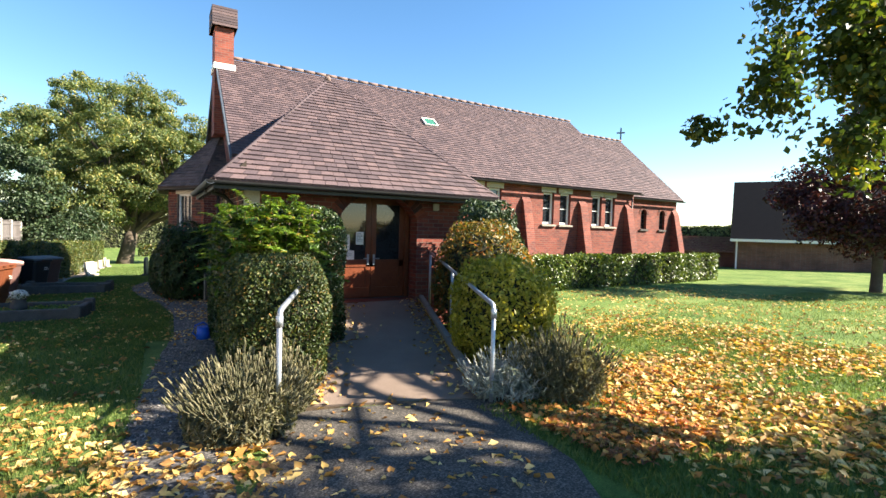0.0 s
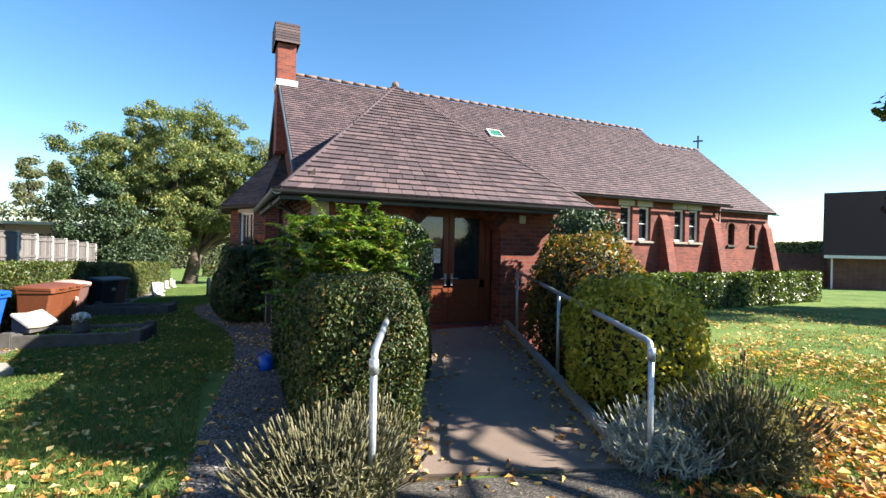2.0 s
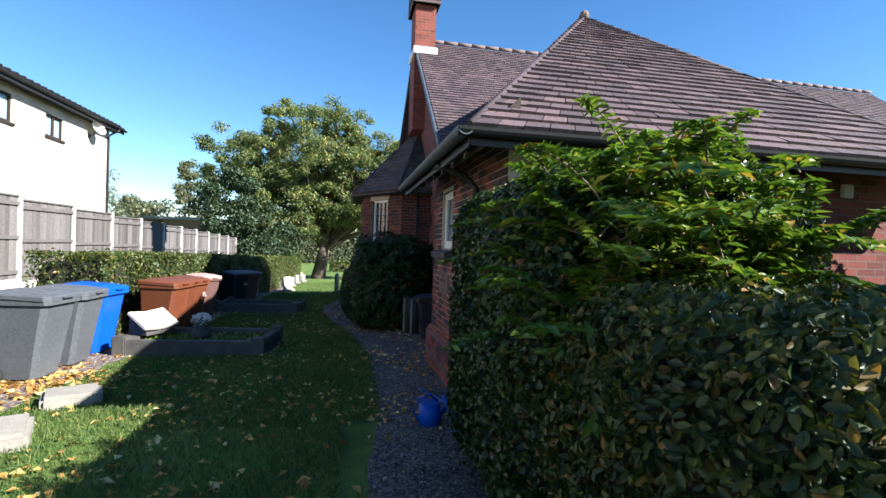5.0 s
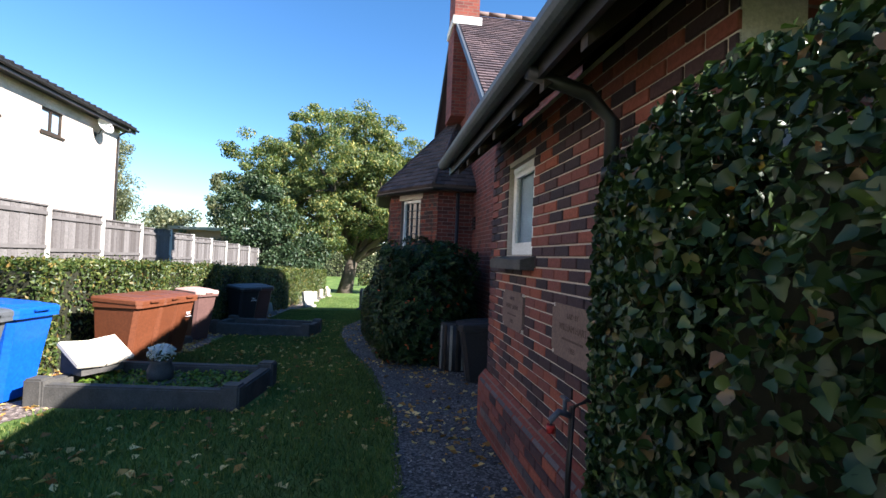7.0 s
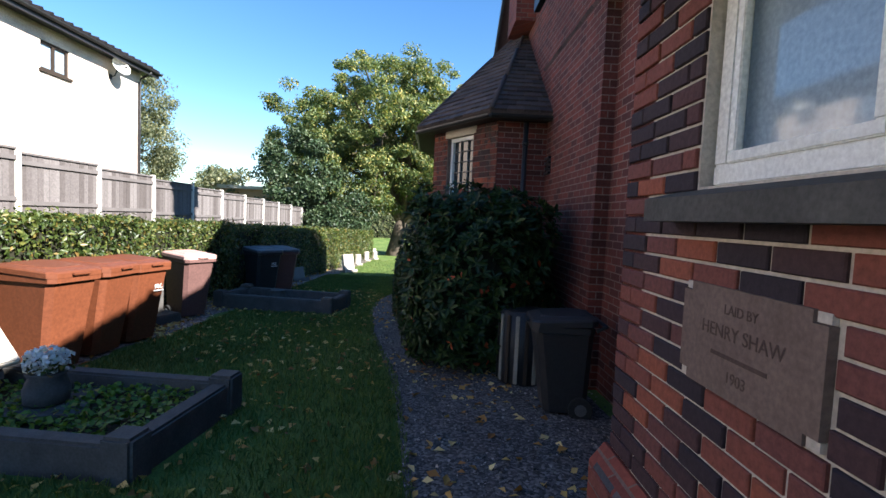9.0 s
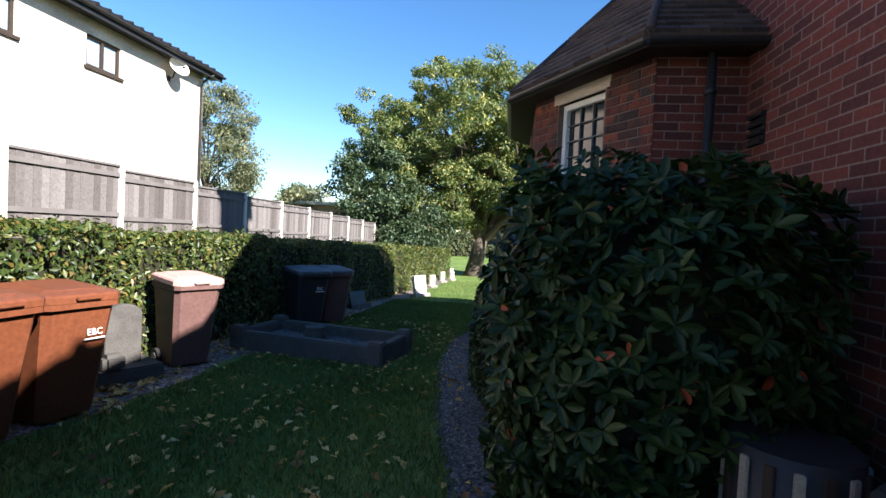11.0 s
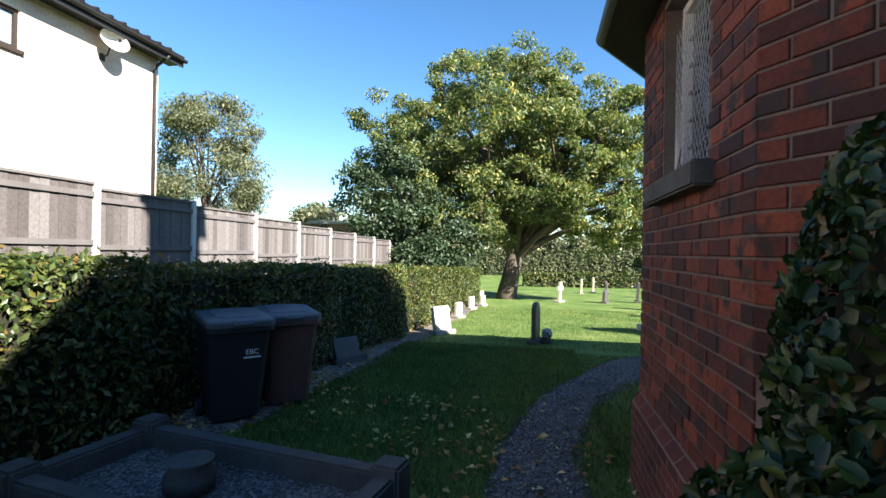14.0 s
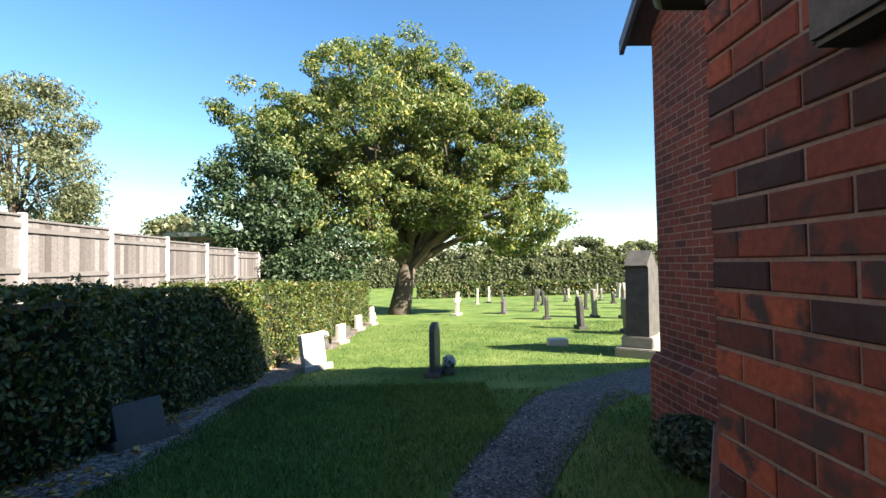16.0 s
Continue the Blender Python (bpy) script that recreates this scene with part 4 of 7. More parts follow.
for x in (19.75, 21.2):
    window("window_chancel", face_frame((x, CH_S), (x + 1, CH_S), 0, 1.95) @ pose(0, 0.12, 0), 0.45, 1.0, DARK_TIMBER, GLASS_DARK, (1, 3), label="narrow leaded window", lead=True, fr=0.04)
    part("window_sill", boxes((x - 0.08, x + 0.53, CH_S - 0.08, CH_S + 0.1, 1.85, 1.945), bevel=0.008), STONE_DARK, church)
    bm = bmesh.new()
    for k in range(13):
        a = radians(k * 15)
        m = Matrix.Translation((x + 0.225 + math.cos(a) * 0.3, CH_S - 0.006, 2.72 + math.sin(a) * 0.3)) @ Matrix.Rotation(math.pi / 2 - a, 4, "Y")
        box(bm, -0.034, 0.034, -0.01, 0.08, -0.075, 0.075, 0.003, m)
    part("window_arch", bm, BRICK_OCT, church)
    for s, xx in ((1, x), (-1, x + 0.45)):
        pts = [(xx, 2.955)] + [(xx + s * 0.225 * i / 5, 2.72 + math.sqrt(max(0, 0.225 ** 2 - (0.225 * (1 - i / 5)) ** 2))) for i in range(6)] + [(xx + s * 0.225, 2.955)]
        part("spandrel", prism(pts, "y", CH_S + 0.005, CH_S + 0.12), BRICK_RED, church)

# buttresses with long weathered slopes
for x, y, h, out in ((11.55, NAVE_S, 3.1, 0.75), (14.75, NAVE_S, 3.1, 0.75), (17.75, NAVE_S, 3.1, 0.75), (22.2, CH_S, 3.0, 0.75)):
    part("buttress", prism([(y, -1.0), (y, h), (y - 0.16, h - 0.25), (y - out, -0.1), (y - out, -1.0)], "x", x, x + 0.42), BRICK_RED, church, "sloping red brick buttress")

# chimney on the west gable
CX0, CX1, CY0, CY1 = 0.42, 1.0, 17.95, 18.85
zc = EAVE_Z + (CY0 - 15.2) * SL
part("chimney", boxes((CX0, CX1, CY0, CY1, 4.6, 8.15)), BRICK_RED, church, "red brick chimney stack")
part("chimney_flashing", boxes((CX0 - 0.04, CX1 + 0.06, CY0 - 0.05, CY1 + 0.05, 6.72, 6.92), bevel=0.01), WHITE_DIRTY, church, "pale stone weathering")
part("chimney_cap", prism([(CY0 - 0.12, 8.1), (CY1 + 0.12, 8.1), (CY1 + 0.02, 8.76), (CY0 - 0.02, 8.76)], "x", CX0 - 0.08, CX1 + 0.08), TILE, church, "tile-hung chimney top")
bm = bmesh.new()
for k in range(7):
    z = 8.1 + k * 0.095
    f = 0.1 * k / 7
    box(bm, CX0 - 0.1, CX1 + 0.1, CY0 - 0.15 + f, CY1 + 0.15 - f, z, z + 0.085, 0.008)
part("chimney_tiles", bm, TILE, church)

# nave and chancel are drawn at a scale of their own; set them at their true distance
NAVE_M = Matrix.Translation((-1.1, 1.2, 1.54)) @ Matrix.Scale(0.92, 4) @ Matrix.Translation((1.1, -1.2, -1.54))
NAVE_NAMES = ("nave", "chancel", "bargeboard", "skylight", "roof_cross", "buttress", "window_nave", "window_chancel", "window_arch")


def of_nave(ob):
    if ob.name.startswith(NAVE_NAMES):
        return True
    if ob.data is None:
        return False
    c = ob.data.vertices[0].co
    return (c.z > 6.9 and not ob.name.startswith("chimney")) or (c.y > 15 and c.x > 4.2 and not ob.name.startswith(("porch", "link")))


for ob in list(church.children):
    if of_nave(ob):
        ob.matrix_basis = NAVE_M @ ob.matrix_basis
NAVE_N = 23.8
part("wall_vent", boxes((0.72, 0.77, 16.28, 16.5, 1.88, 1.91), (0.72, 0.77, 16.28, 16.5, 1.95, 1.98), (0.72, 0.77, 16.28, 16.5, 2.02, 2.05), (0.72, 0.77, 16.28, 16.5, 2.09, 2.12), (0.75, 0.77, 16.28, 16.5, 1.88, 2.12)), BLACK_PAINT, church, "small black louvred wall vent")

# octagonal bay at the west end
OCT = [(0.8, 16.62), (0.05, 16.62), (-0.85, 18.1), (-0.85, 20.02), (0.05, 21.5), (0.8, 21.5)]
OCT_E = [(0.8, 16.33), (-0.1, 16.33), (-1.15, 18.03), (-1.15, 20.09), (-0.1, 21.8), (0.8, 21.8)]
OCT_Z, OCT_A = 2.72, Vector((0.82, 19.06, 4.92))
oct_walls = {}
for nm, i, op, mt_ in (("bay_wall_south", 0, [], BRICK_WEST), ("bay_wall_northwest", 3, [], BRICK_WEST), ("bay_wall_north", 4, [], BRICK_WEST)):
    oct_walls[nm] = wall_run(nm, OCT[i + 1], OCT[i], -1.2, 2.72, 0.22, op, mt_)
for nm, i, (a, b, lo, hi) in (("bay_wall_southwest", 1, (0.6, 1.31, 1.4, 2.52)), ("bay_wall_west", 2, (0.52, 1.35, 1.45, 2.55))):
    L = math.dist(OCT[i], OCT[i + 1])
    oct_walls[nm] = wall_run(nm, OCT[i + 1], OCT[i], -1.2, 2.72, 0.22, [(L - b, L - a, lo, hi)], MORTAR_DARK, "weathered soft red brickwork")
for i in range(5):
    tiled("bay_roof", (*OCT_E[i + 1], OCT_Z), (*OCT_E[i], OCT_Z), OCT_A, OCT_A, TILE_DARK)
    a, b = Vector((*OCT_E[i], OCT_Z - 0.05)), Vector((*OCT_E[i + 1], OCT_Z - 0.05))
    gutter("gutter", a, b, BLACK_PAINT, 0.055)
    c, d_ = Vector((*OCT[i], 0)), Vector((*OCT[i + 1], 0))
    bm = bmesh.new()
    vs = [bm.verts.new(p) for p in (a, b, Vector((d_.x, d_.y, OCT_Z - 0.02)), Vector((c.x, c.y, OCT_Z - 0.02)), a + Vector((0, 0, -0.06)), b + Vector((0, 0, -0.06)), Vector((d_.x, d_.y, OCT_Z - 0.08)), Vector((c.x, c.y, OCT_Z - 0.08)))]
    for f in ((0, 1, 2, 3), (4, 5, 6, 7), (0, 4, 5, 1), (1, 5, 6, 2), (2, 6, 7, 3), (3, 7, 4, 0)):
        bm.faces.new([vs[q] for q in f])
    bmesh.ops.recalc_face_normals(bm, faces=bm.faces)
    part("soffit", bm, DARK_TIMBER, church)
for i in range(1, 5):
    ridge_tiles("hip_tile", (*OCT_E[i], OCT_Z + 0.01), OCT_A, TILE_DARK, 0.04, 1.0)
mswn = face_frame(OCT[2], OCT[1], 1.732 - 1.31, 1.4)
window("window_bay", mswn @ pose(0, 0.06, 0), 0.71, 1.12, WHITE_PAINT, GLASS_DARK, (2, 5), label="white framed leaded window", lead=True, fr=0.06)
part("window_sill", (lambda bm: (bmesh.ops.transform(bm, matrix=mswn, verts=bm.verts), bm)[1])(boxes((-0.1, 0.81, -0.09, 0.08, -0.12, -0.005), bevel=0.01)), STONE_DARK, church)
part("lintel", (lambda bm: (bmesh.ops.transform(bm, matrix=mswn, verts=bm.verts), bm)[1])(boxes((-0.08, 0.79, -0.012, 0.1, 1.12, 1.31), bevel=0.008)), STONE_PALE, church, "pale stone lintel")
mw = face_frame(OCT[3], OCT[2], 20.02 - 19.45, 1.45)
window("window_bay", mw @ pose(0, 0.1, 0), 0.83, 1.1, WHITE_PAINT, GLASS_DARK, (2, 5), label="leaded window behind a wire guard", lead=True, fr=0.05)
part("window_sill", (lambda bm: (bmesh.ops.transform(bm, matrix=mw, verts=bm.verts), bm)[1])(boxes((-0.08, 0.93, -0.1, 0.08, -0.125, -0.004), bevel=0.012)), STONE_DARK, church, "blackened stone sill")
# wire guard over the west window
bm = bmesh.new()
for k in range(34):
    for s in (1, -1):
        x0 = -0.9 + k * 0.055
        a, b = (x0, 0.0), (x0 + s * 0.9 * 0.62, 0.9)
        if s < 0:
            a, b = (x0 + 0.56, 0.0), (x0 + 0.56 - 0.56, 0.9)
        lo, hi = 0.03, 0.74
        pts = []
        for f in (0.0, 1.0):
            pts.append((a[0] + (b[0] - a[0]) * f, a[1] + (b[1] - a[1]) * f))
        (xa, za), (xb, zb) = pts
        for (px, pz, qx, qz) in [(xa, za, xb, zb)]:
            t0_, t1_ = 0.0, 1.0
            dx = qx - px
            for lim, sgn in ((lo, 1), (hi, -1)):
                if abs(dx) > 1e-6:
                    t = (lim - px) / dx
                    if (dx > 0) == (sgn > 0):
                        t0_ = max(t0_, t)
                    else:
                        t1_ = min(t1_, t)
            if t1_ - t0_ > 0.02:
                tube(bm, [mw @ Vector((px + dx * t0_, 0.06, 0.03 + pz * t0_)), mw @ Vector((px + dx * t1_, 0.06, 0.03 + 0.9 * t1_))], 0.0022, 3, cap=False)
part("wire_guard", bm, GALV, church, "pale diamond-mesh window guard")

# plinth courses round the bay
for i in range(5):
    a, b = OCT[i + 1], OCT[i]
    L = math.dist(a, b)
    bm = bmesh.new()
    vs = prism([(-0.06, -1.3), (-0.06, -0.08), (-0.002, 0.01), (0.02, 0.01), (0.02, -1.3)], "x", -0.02, L + 0.02)
    bmesh.ops.transform(vs, matrix=face_frame(a, b, 0, 0), verts=vs.verts)
    bm.free()
    part("plinth", vs, BRICK_WEST, church)
part("plinth", prism([(0.67, -1.4), (0.67, -0.15), (0.74, -0.05), (0.77, -0.05), (0.77, -1.4)], "y", 21.5, NAVE_N + 0.06), BRICK_WEST, church)

# the double doors
door = new("door_porch")
hang(door, church)
tagged(door, "varnished brown double doors with glazed upper panels")
DY = PORCH_Y0 + 0.42
bm = boxes((FD[0] - 0.02, FD[0] + 0.07, DY - 0.05, DY + 0.06, 0.27, 2.24), (FD[1] - 0.07, FD[1] + 0.02, DY - 0.05, DY + 0.06, 0.27, 2.24), (FD[0], FD[1], DY - 0.05, DY + 0.06, 2.16, 2.3), bevel=0.006)
part("door_frame", bm, DOOR_WOOD, door)
mid = (FD[0] + FD[1]) / 2
for a, b in ((FD[0] + 0.07, mid - 0.004), (mid + 0.004, FD[1] - 0.07)):
    bm = boxes((a, b, DY, DY + 0.045, 0.28, 0.47), (a, b, DY, DY + 0.045, 0.86, 1.0), (a, b, DY, DY + 0.045, 2.05, 2.16), (a, a + 0.1, DY, DY + 0.045, 0.47, 2.05), (b - 0.1, b, DY, DY + 0.045, 0.47, 2.05), (a + 0.1, b - 0.1, DY + 0.015, DY + 0.03, 0.47, 0.86), bevel=0.004)
    part("door_leaf", bm, DOOR_WOOD, door)
    bm = boxes((a + 0.1, b - 0.1, DY + 0.018, DY + 0.026, 1.0, 2.05))
    part("pane", bm, GLASS_DARK, door)
for x in (mid - 0.06, mid + 0.06):
    bm = bmesh.new()
    tube(bm, [(x, DY - 0.04, 1.02), (x + (0.1 if x > mid else -0.1), DY - 0.04, 1.02)], 0.011, 8)
    tube(bm, [(x, DY, 1.02), (x, DY - 0.045, 1.02)], 0.014, 8)
    box(bm, x - 0.02, x + 0.02, DY - 0.012, DY, 0.9, 1.1, 0.003)
    part("door_handle", bm, GALV, door, "steel lever handle")
for (x0, x1, z0, z1) in ((1.78, 1.93, 1.18, 1.47), (1.77, 2.02, 0.98, 1.17), (2.05, 2.2, 1.28, 1.52)):
    nt = thing("notice", 0, 0, 0)
    tagged(nt, "white printed paper notice taped behind the door glass", "notice", "notices on the door")
    part("sheet", boxes((x0, x1, DY + 0.008, DY + 0.013, z0, z1)), PAPER, nt)
    bm = bmesh.new()
    k = int((z1 - z0 - 0.05) / 0.028)
    for i in range(k):
        w = (x1 - x0) * (0.75 if i % 3 else 0.5)
        box(bm, x0 + 0.015, x0 + 0.015 + w, DY + 0.005, DY + 0.0065, z1 - 0.035 - i * 0.028, z1 - 0.028 - i * 0.028)
    part("print", bm, INK, nt)

# inscribed stones in the porch wall
for y0, y1, z0, z1, lines in ((9.25, 9.89, 0.71, 1.03, (("LAID BY", 0.045), ("WILLIAM HART", 0.058), ("", 0.03), ("1903", 0.045))), (10.53, 11.11, 0.72, 1.03, (("LAID BY", 0.04), ("HENRY SHAW", 0.055), ("", 0.03), ("1903", 0.045)))):
    st = new("inscribed_stone")
    hang(st, church)
    tagged(st, "worn sandstone block with cut lettering")
    n0, n1 = 0.045, 0.03
    outline = [(y0 + n0, z0), (y1 - n0, z0), (y1 - n0, z0 + n1), (y1, z0 + n1), (y1, z1 - n1), (y1 - n0, z1 - n1), (y1 - n0, z1), (y0 + n0, z1), (y0 + n0, z1 - n1), (y0, z1 - n1), (y0, z0 + n1), (y0 + n0, z0 + n1)]
    part("block", prism(outline, "x", -0.012, 0.05), SANDSTONE, st)
    for cy_ in (y0, y1 - n0):
        for cz_ in (z0, z1 - n1):
            part("corner_fillet", boxes((-0.004, 0.05, cy_ + 0.003, cy_ + n0 - 0.003, cz_ + 0.003, cz_ + n1 - 0.003)), MORTAR, st, "pale mortar fillet")
    zz = z1 - 0.045
    for txt, size in lines:
        if txt:
            cu = bpy.data.curves.new("lettering", "FONT")
            cu.body, cu.size, cu.align_x, cu.extrude = txt, size, "CENTER", 0.001
            cu.materials.append(SANDSTONE_CUT)
            t_ = new("lettering", cu)
            t_.matrix_world = Matrix(((0, 0, -1, -0.0125), (-1, 0, 0, (y0 + y1) / 2), (0, 1, 0, zz - size * 0.7), (0, 0, 0, 1)))
            hang(t_, st)
        else:
            part("worn_line", boxes((-0.0135, -0.0122, y0 + 0.17, y1 - 0.17, zz - 0.018, zz - 0.006)), SANDSTONE_CUT, st)
        zz -= size * 1.05 + 0.018


# ---- neighbouring house, fence and far buildings ----
house = new("house")
tagged(house, "two-storey house of pale cream brick with dark tiled eaves", "house")
HX, HY0, HY1 = -10.0, 2.0, 25.2
HWIN = [(21.35, 22.25, 4.2, 4.86), (18.7, 19.9, 4.2, 4.95), (11.2, 12.6, 3.9, 4.9)]
L_ = HY1 - HY0
bm = bmesh.new()
ys = sorted({HY0, HY1, *[w[0] for w in HWIN], *[w[1] for w in HWIN]})
for a, b in zip(ys, ys[1:]):
    w = [q for q in HWIN if q[0] <= a and q[1] >= b]
    for lo, hi in ([(-0.6, w[0][2]), (w[0][3], 5.3)] if w else [(-0.6, 5.3)]):
        box(bm, HX - 0.25, HX, a, b, lo - (1.0 if lo < 0 else 0), hi)
bmesh.ops.remove_doubles(bm, verts=bm.verts, dist=0.0005)
part("wall", bm, BRICK_CREAM, house)
part("wall", prism([(HX - 0.25, -1.6), (-18, -1.6), (-18, 5.3), (-14, 6.2), (HX - 0.25, 5.36)], "y", HY1 - 0.25, HY1 - 0.002), BRICK_CREAM, house)
bm = bmesh.new()
for i in range(14):
    f0, f1 = i / 14, (i + 1.1) / 14
    x0, x1 = -9.62 - 4.38 * f0, -9.62 - 4.38 * min(1, f1)
    z0, z1 = 5.32 + 1.0 * f0, 5.32 + 1.0 * min(1, f1)
    vs = [bm.verts.new(p) for p in ((x0, HY0, z0 + 0.05), (x0, 25.55, z0 + 0.05), (x1, 25.55, z1), (x1, HY0, z1), (x0, HY0, z0 - 0.02), (x0, 25.55, z0 - 0.02))]
    bm.faces.new(vs[:4])
    bm.faces.new((vs[4], vs[5], vs[1], vs[0]))
for k in range(int((25.55 - HY0) / 0.3)):
    y = HY0 + k * 0.3
    tube(bm, [(-9.6, y, 5.36), (-10.6, y, 5.59)], 0.045, 6)
part("roof", bm, TILE_HOUSE, house, "dark concrete tiles")
part("soffit", boxes((HX - 0.02, -9.64, HY0, 25.53, 5.18, 5.24), (-9.66, -9.63, HY0, 25.53, 5.12, 5.3)), BLACK_PAINT, house)
gutter("gutter", (-9.58, HY0, 5.27), (-9.58, 25.55, 5.27), BLACK_PAINT, 0.06, house)
bm = bmesh.new()
tube(bm, [(-9.58, 25.05, 5.2), (-9.9, 25.05, 5.0), (-9.94, 25.05, 4.9), (-9.94, 25.05, -1.6)], 0.035, 8)
part("downpipe", bm, BLACK_PAINT, house)
for y0, y1, z0, z1 in HWIN:
    wn = new("window")
    hang(wn, house)
    m_ = (y0 + y1) / 2
    part("frame", boxes((HX - 0.12, HX - 0.04, y0, y1, z0, z0 + 0.06), (HX - 0.12, HX - 0.04, y0, y1, z1 - 0.06, z1), (HX - 0.12, HX - 0.04, y0, y0 + 0.06, z0 + 0.06, z1 - 0.06), (HX - 0.12, HX - 0.04, y1 - 0.06, y1, z0 + 0.06, z1 - 0.06), (HX - 0.12, HX - 0.04, m_ - 0.035, m_ + 0.035, z0 + 0.06, z1 - 0.06)), DARK_TIMBER, wn)
    for a, b in ((y0 + 0.06, m_ - 0.035), (m_ + 0.035, y1 - 0.06)):
        part("pane", boxes((HX - 0.1, HX - 0.09, a, b, z0 + 0.06, z1 - 0.06)), GLASS_SKY, wn)
    part("sill", boxes((HX - 0.1, HX + 0.05, y0 - 0.05, y1 + 0.05, z0 - 0.07, z0 - 0.004)), DARK_TIMBER, wn)
bm = bmesh.new()
tube(bm, [(-11.0, 18.6, 5.5), (-11.0, 18.6, 6.5)], 0.06, 10)
part("vent_pipe", bm, WHITE_DIRTY, house, "pale soil vent pipe")
house.matrix_world = Matrix.Translation((-1.2, 12, 1.1)) @ Matrix.Scale(1.1, 4) @ Matrix.Translation((1.2, -12, -1.1))
dish = thing("satellite_dish", -10.86, 24.95, 5.22)
tagged(dish, "pale grey satellite dish on the house wall", "satellite dish")
bm = bmesh.new()
bmesh.ops.create_uvsphere(bm, u_segments=20, v_segments=12, radius=0.6)
bmesh.ops.delete(bm, geom=[v for v in bm.verts if v.co.z > -0.42], context="VERTS")
bmesh.ops.translate(bm, vec=(0, 0, 0.5), verts=bm.verts)
bmesh.ops.transform(bm, matrix=Matrix.Translation((0.42, 0.0, 0.2)) @ Matrix.Rotation(radians(62), 4, "Y") @ Matrix.Rotation(0.3, 4, "X"), verts=bm.verts)
bmesh.ops.solidify(bm, geom=bm.faces[:], thickness=0.012)
part("reflector", bm, WHITE_DIRTY, dish)
bm = bmesh.new()
tube(bm, [(0, 0, -0.25), (0.18, 0, -0.2), (0.3, 0, 0.1)], 0.025, 8)
tube(bm, [(0.3, 0, 0.0), (0.75, -0.1, 0.15)], 0.012, 6)
box(bm, 0.7, 0.8, -0.15, -0.07, 0.12, 0.2, 0.01)
box(bm, -0.02, 0.01, -0.09, 0.09, -0.36, -0.14, 0.004)
part("bracket", bm, BLACK_PAINT, dish)
dish.matrix_world = dish.matrix_world @ Matrix.Scale(0.68, 4)

fence = thing("fence", -8.0, 5.0)
fence.matrix_world = Matrix.Identity(4)
tagged(fence, "weathered grey board fence between pale concrete posts", "fence")
FY = [18.1 + (k - 8) * 2.035 for k in range(-1, 24)]
board = bmesh.new()
for z in (0.1, 0.82, 1.52):
    box(board, 0.018, 0.055, -0.96, 0.96, z, z + 0.075)
box(board, -0.03, 0.05, -0.96, 0.96, 1.7, 1.735)
box(board, -0.02, -0.016, -0.96, 0.96, 0.0, 1.69)
slat_bm = boxes((-0.012, 0.01, 0.0, 0.13, 0.0, 1.7), bevel=0.003)
slat_me = bpy.data.meshes.new("board")
slat_bm.to_mesh(slat_me)
slat_bm.free()
slat_me.materials.append(FENCE_WOOD_PIECE)
board_me = bpy.data.meshes.new("panel")
board.to_mesh(board_me)
board.free()
board_me.materials.append(FENCE_WOOD)
post_bm = boxes((-0.055, 0.055, -0.055, 0.055, -0.4, 2.74), bevel=0.012)
post_me = bpy.data.meshes.new("post")
post_bm.to_mesh(post_me)
post_bm.free()
post_me.materials.append(POST_CONC)
for k, y in enumerate(FY):
    g = gz(-8, y)
    p = hang(new("post", post_me), fence)
    p.matrix_world = pose(-8, y, g)
    p = hang(new("panel", board_me), fence)
    p.matrix_world = pose(-8.0, y + 1.017, gz(-8, y + 1.017) + 0.95)
    if 1 < k < 22:
        for q in range(15):
            s_ = hang(new("board", slat_me), p)
            s_.matrix_world = pose(-7.995 + 0.006 * (q % 2), y + 0.045 + q * 0.13, gz(-8, y + 1.017) + 0.95)
    bm = boxes((-8.03, -7.97, y + 0.06, y + 1.975, gz(-8, y + 1.017) - 0.4, gz(-8, y + 1.017) + 0.945))
    part("gravel_board", bm, WHITE_DIRTY, fence, "pale concrete base panel")

shed = new("outbuilding")
tagged(shed, "low flat-roofed brick outbuilding beyond the fence", "outbuilding")
part("wall", boxes((-17.5, -11.8, 47.5, 52, -2, 2.75)), plain("tan_brick", (0.42, 0.24, 0.13), (0.55, 0.33, 0.2), 3, 0.9), shed)
part("roof", boxes((-17.8, -11.5, 47.2, 52.3, 2.75, 3.0), bevel=0.02), STONE_PALE, shed)

far = new("house")
tagged(far, "far brown brick building with a steep dark roof and white gutter", "house")
fm = Matrix.Translation((33.5, 19.0, gz(33, 19))) @ Matrix.Rotation(radians(-62), 4, "Z")
bm = boxes((0, 17, 0, 8, -1, 2.0))
bmesh.ops.transform(bm, matrix=fm, verts=bm.verts)
part("wall", bm, BRICK_FAR, far)
bm = prism([(-0.4, 1.95), (8.4, 1.95), (4.0, 6.4)], "x", -0.3, 17.3)
bmesh.ops.transform(bm, matrix=fm, verts=bm.verts)
part("roof", bm, TILE_HOUSE, far)
bm = boxes((-0.3, 17.3, -0.5, -0.38, 1.9, 2.08), (0.05, 0.15, -0.12, -0.02, -0.2, 1.9))
bmesh.ops.transform(bm, matrix=fm, verts=bm.verts)
part("gutter", bm, WHITE_PAINT, far, "white gutter and downpipe")
bm = boxes((7.0, 9.0, 0.5, 1.6, 2.6, 3.6))
bmesh.ops.transform(bm, matrix=fm, verts=bm.verts)
part("window", bm, WHITE_PAINT, far, "white dormer window")
gar = new("garage")
tagged(gar, "low brick garage with a ribbed red-brown roof", "garage")
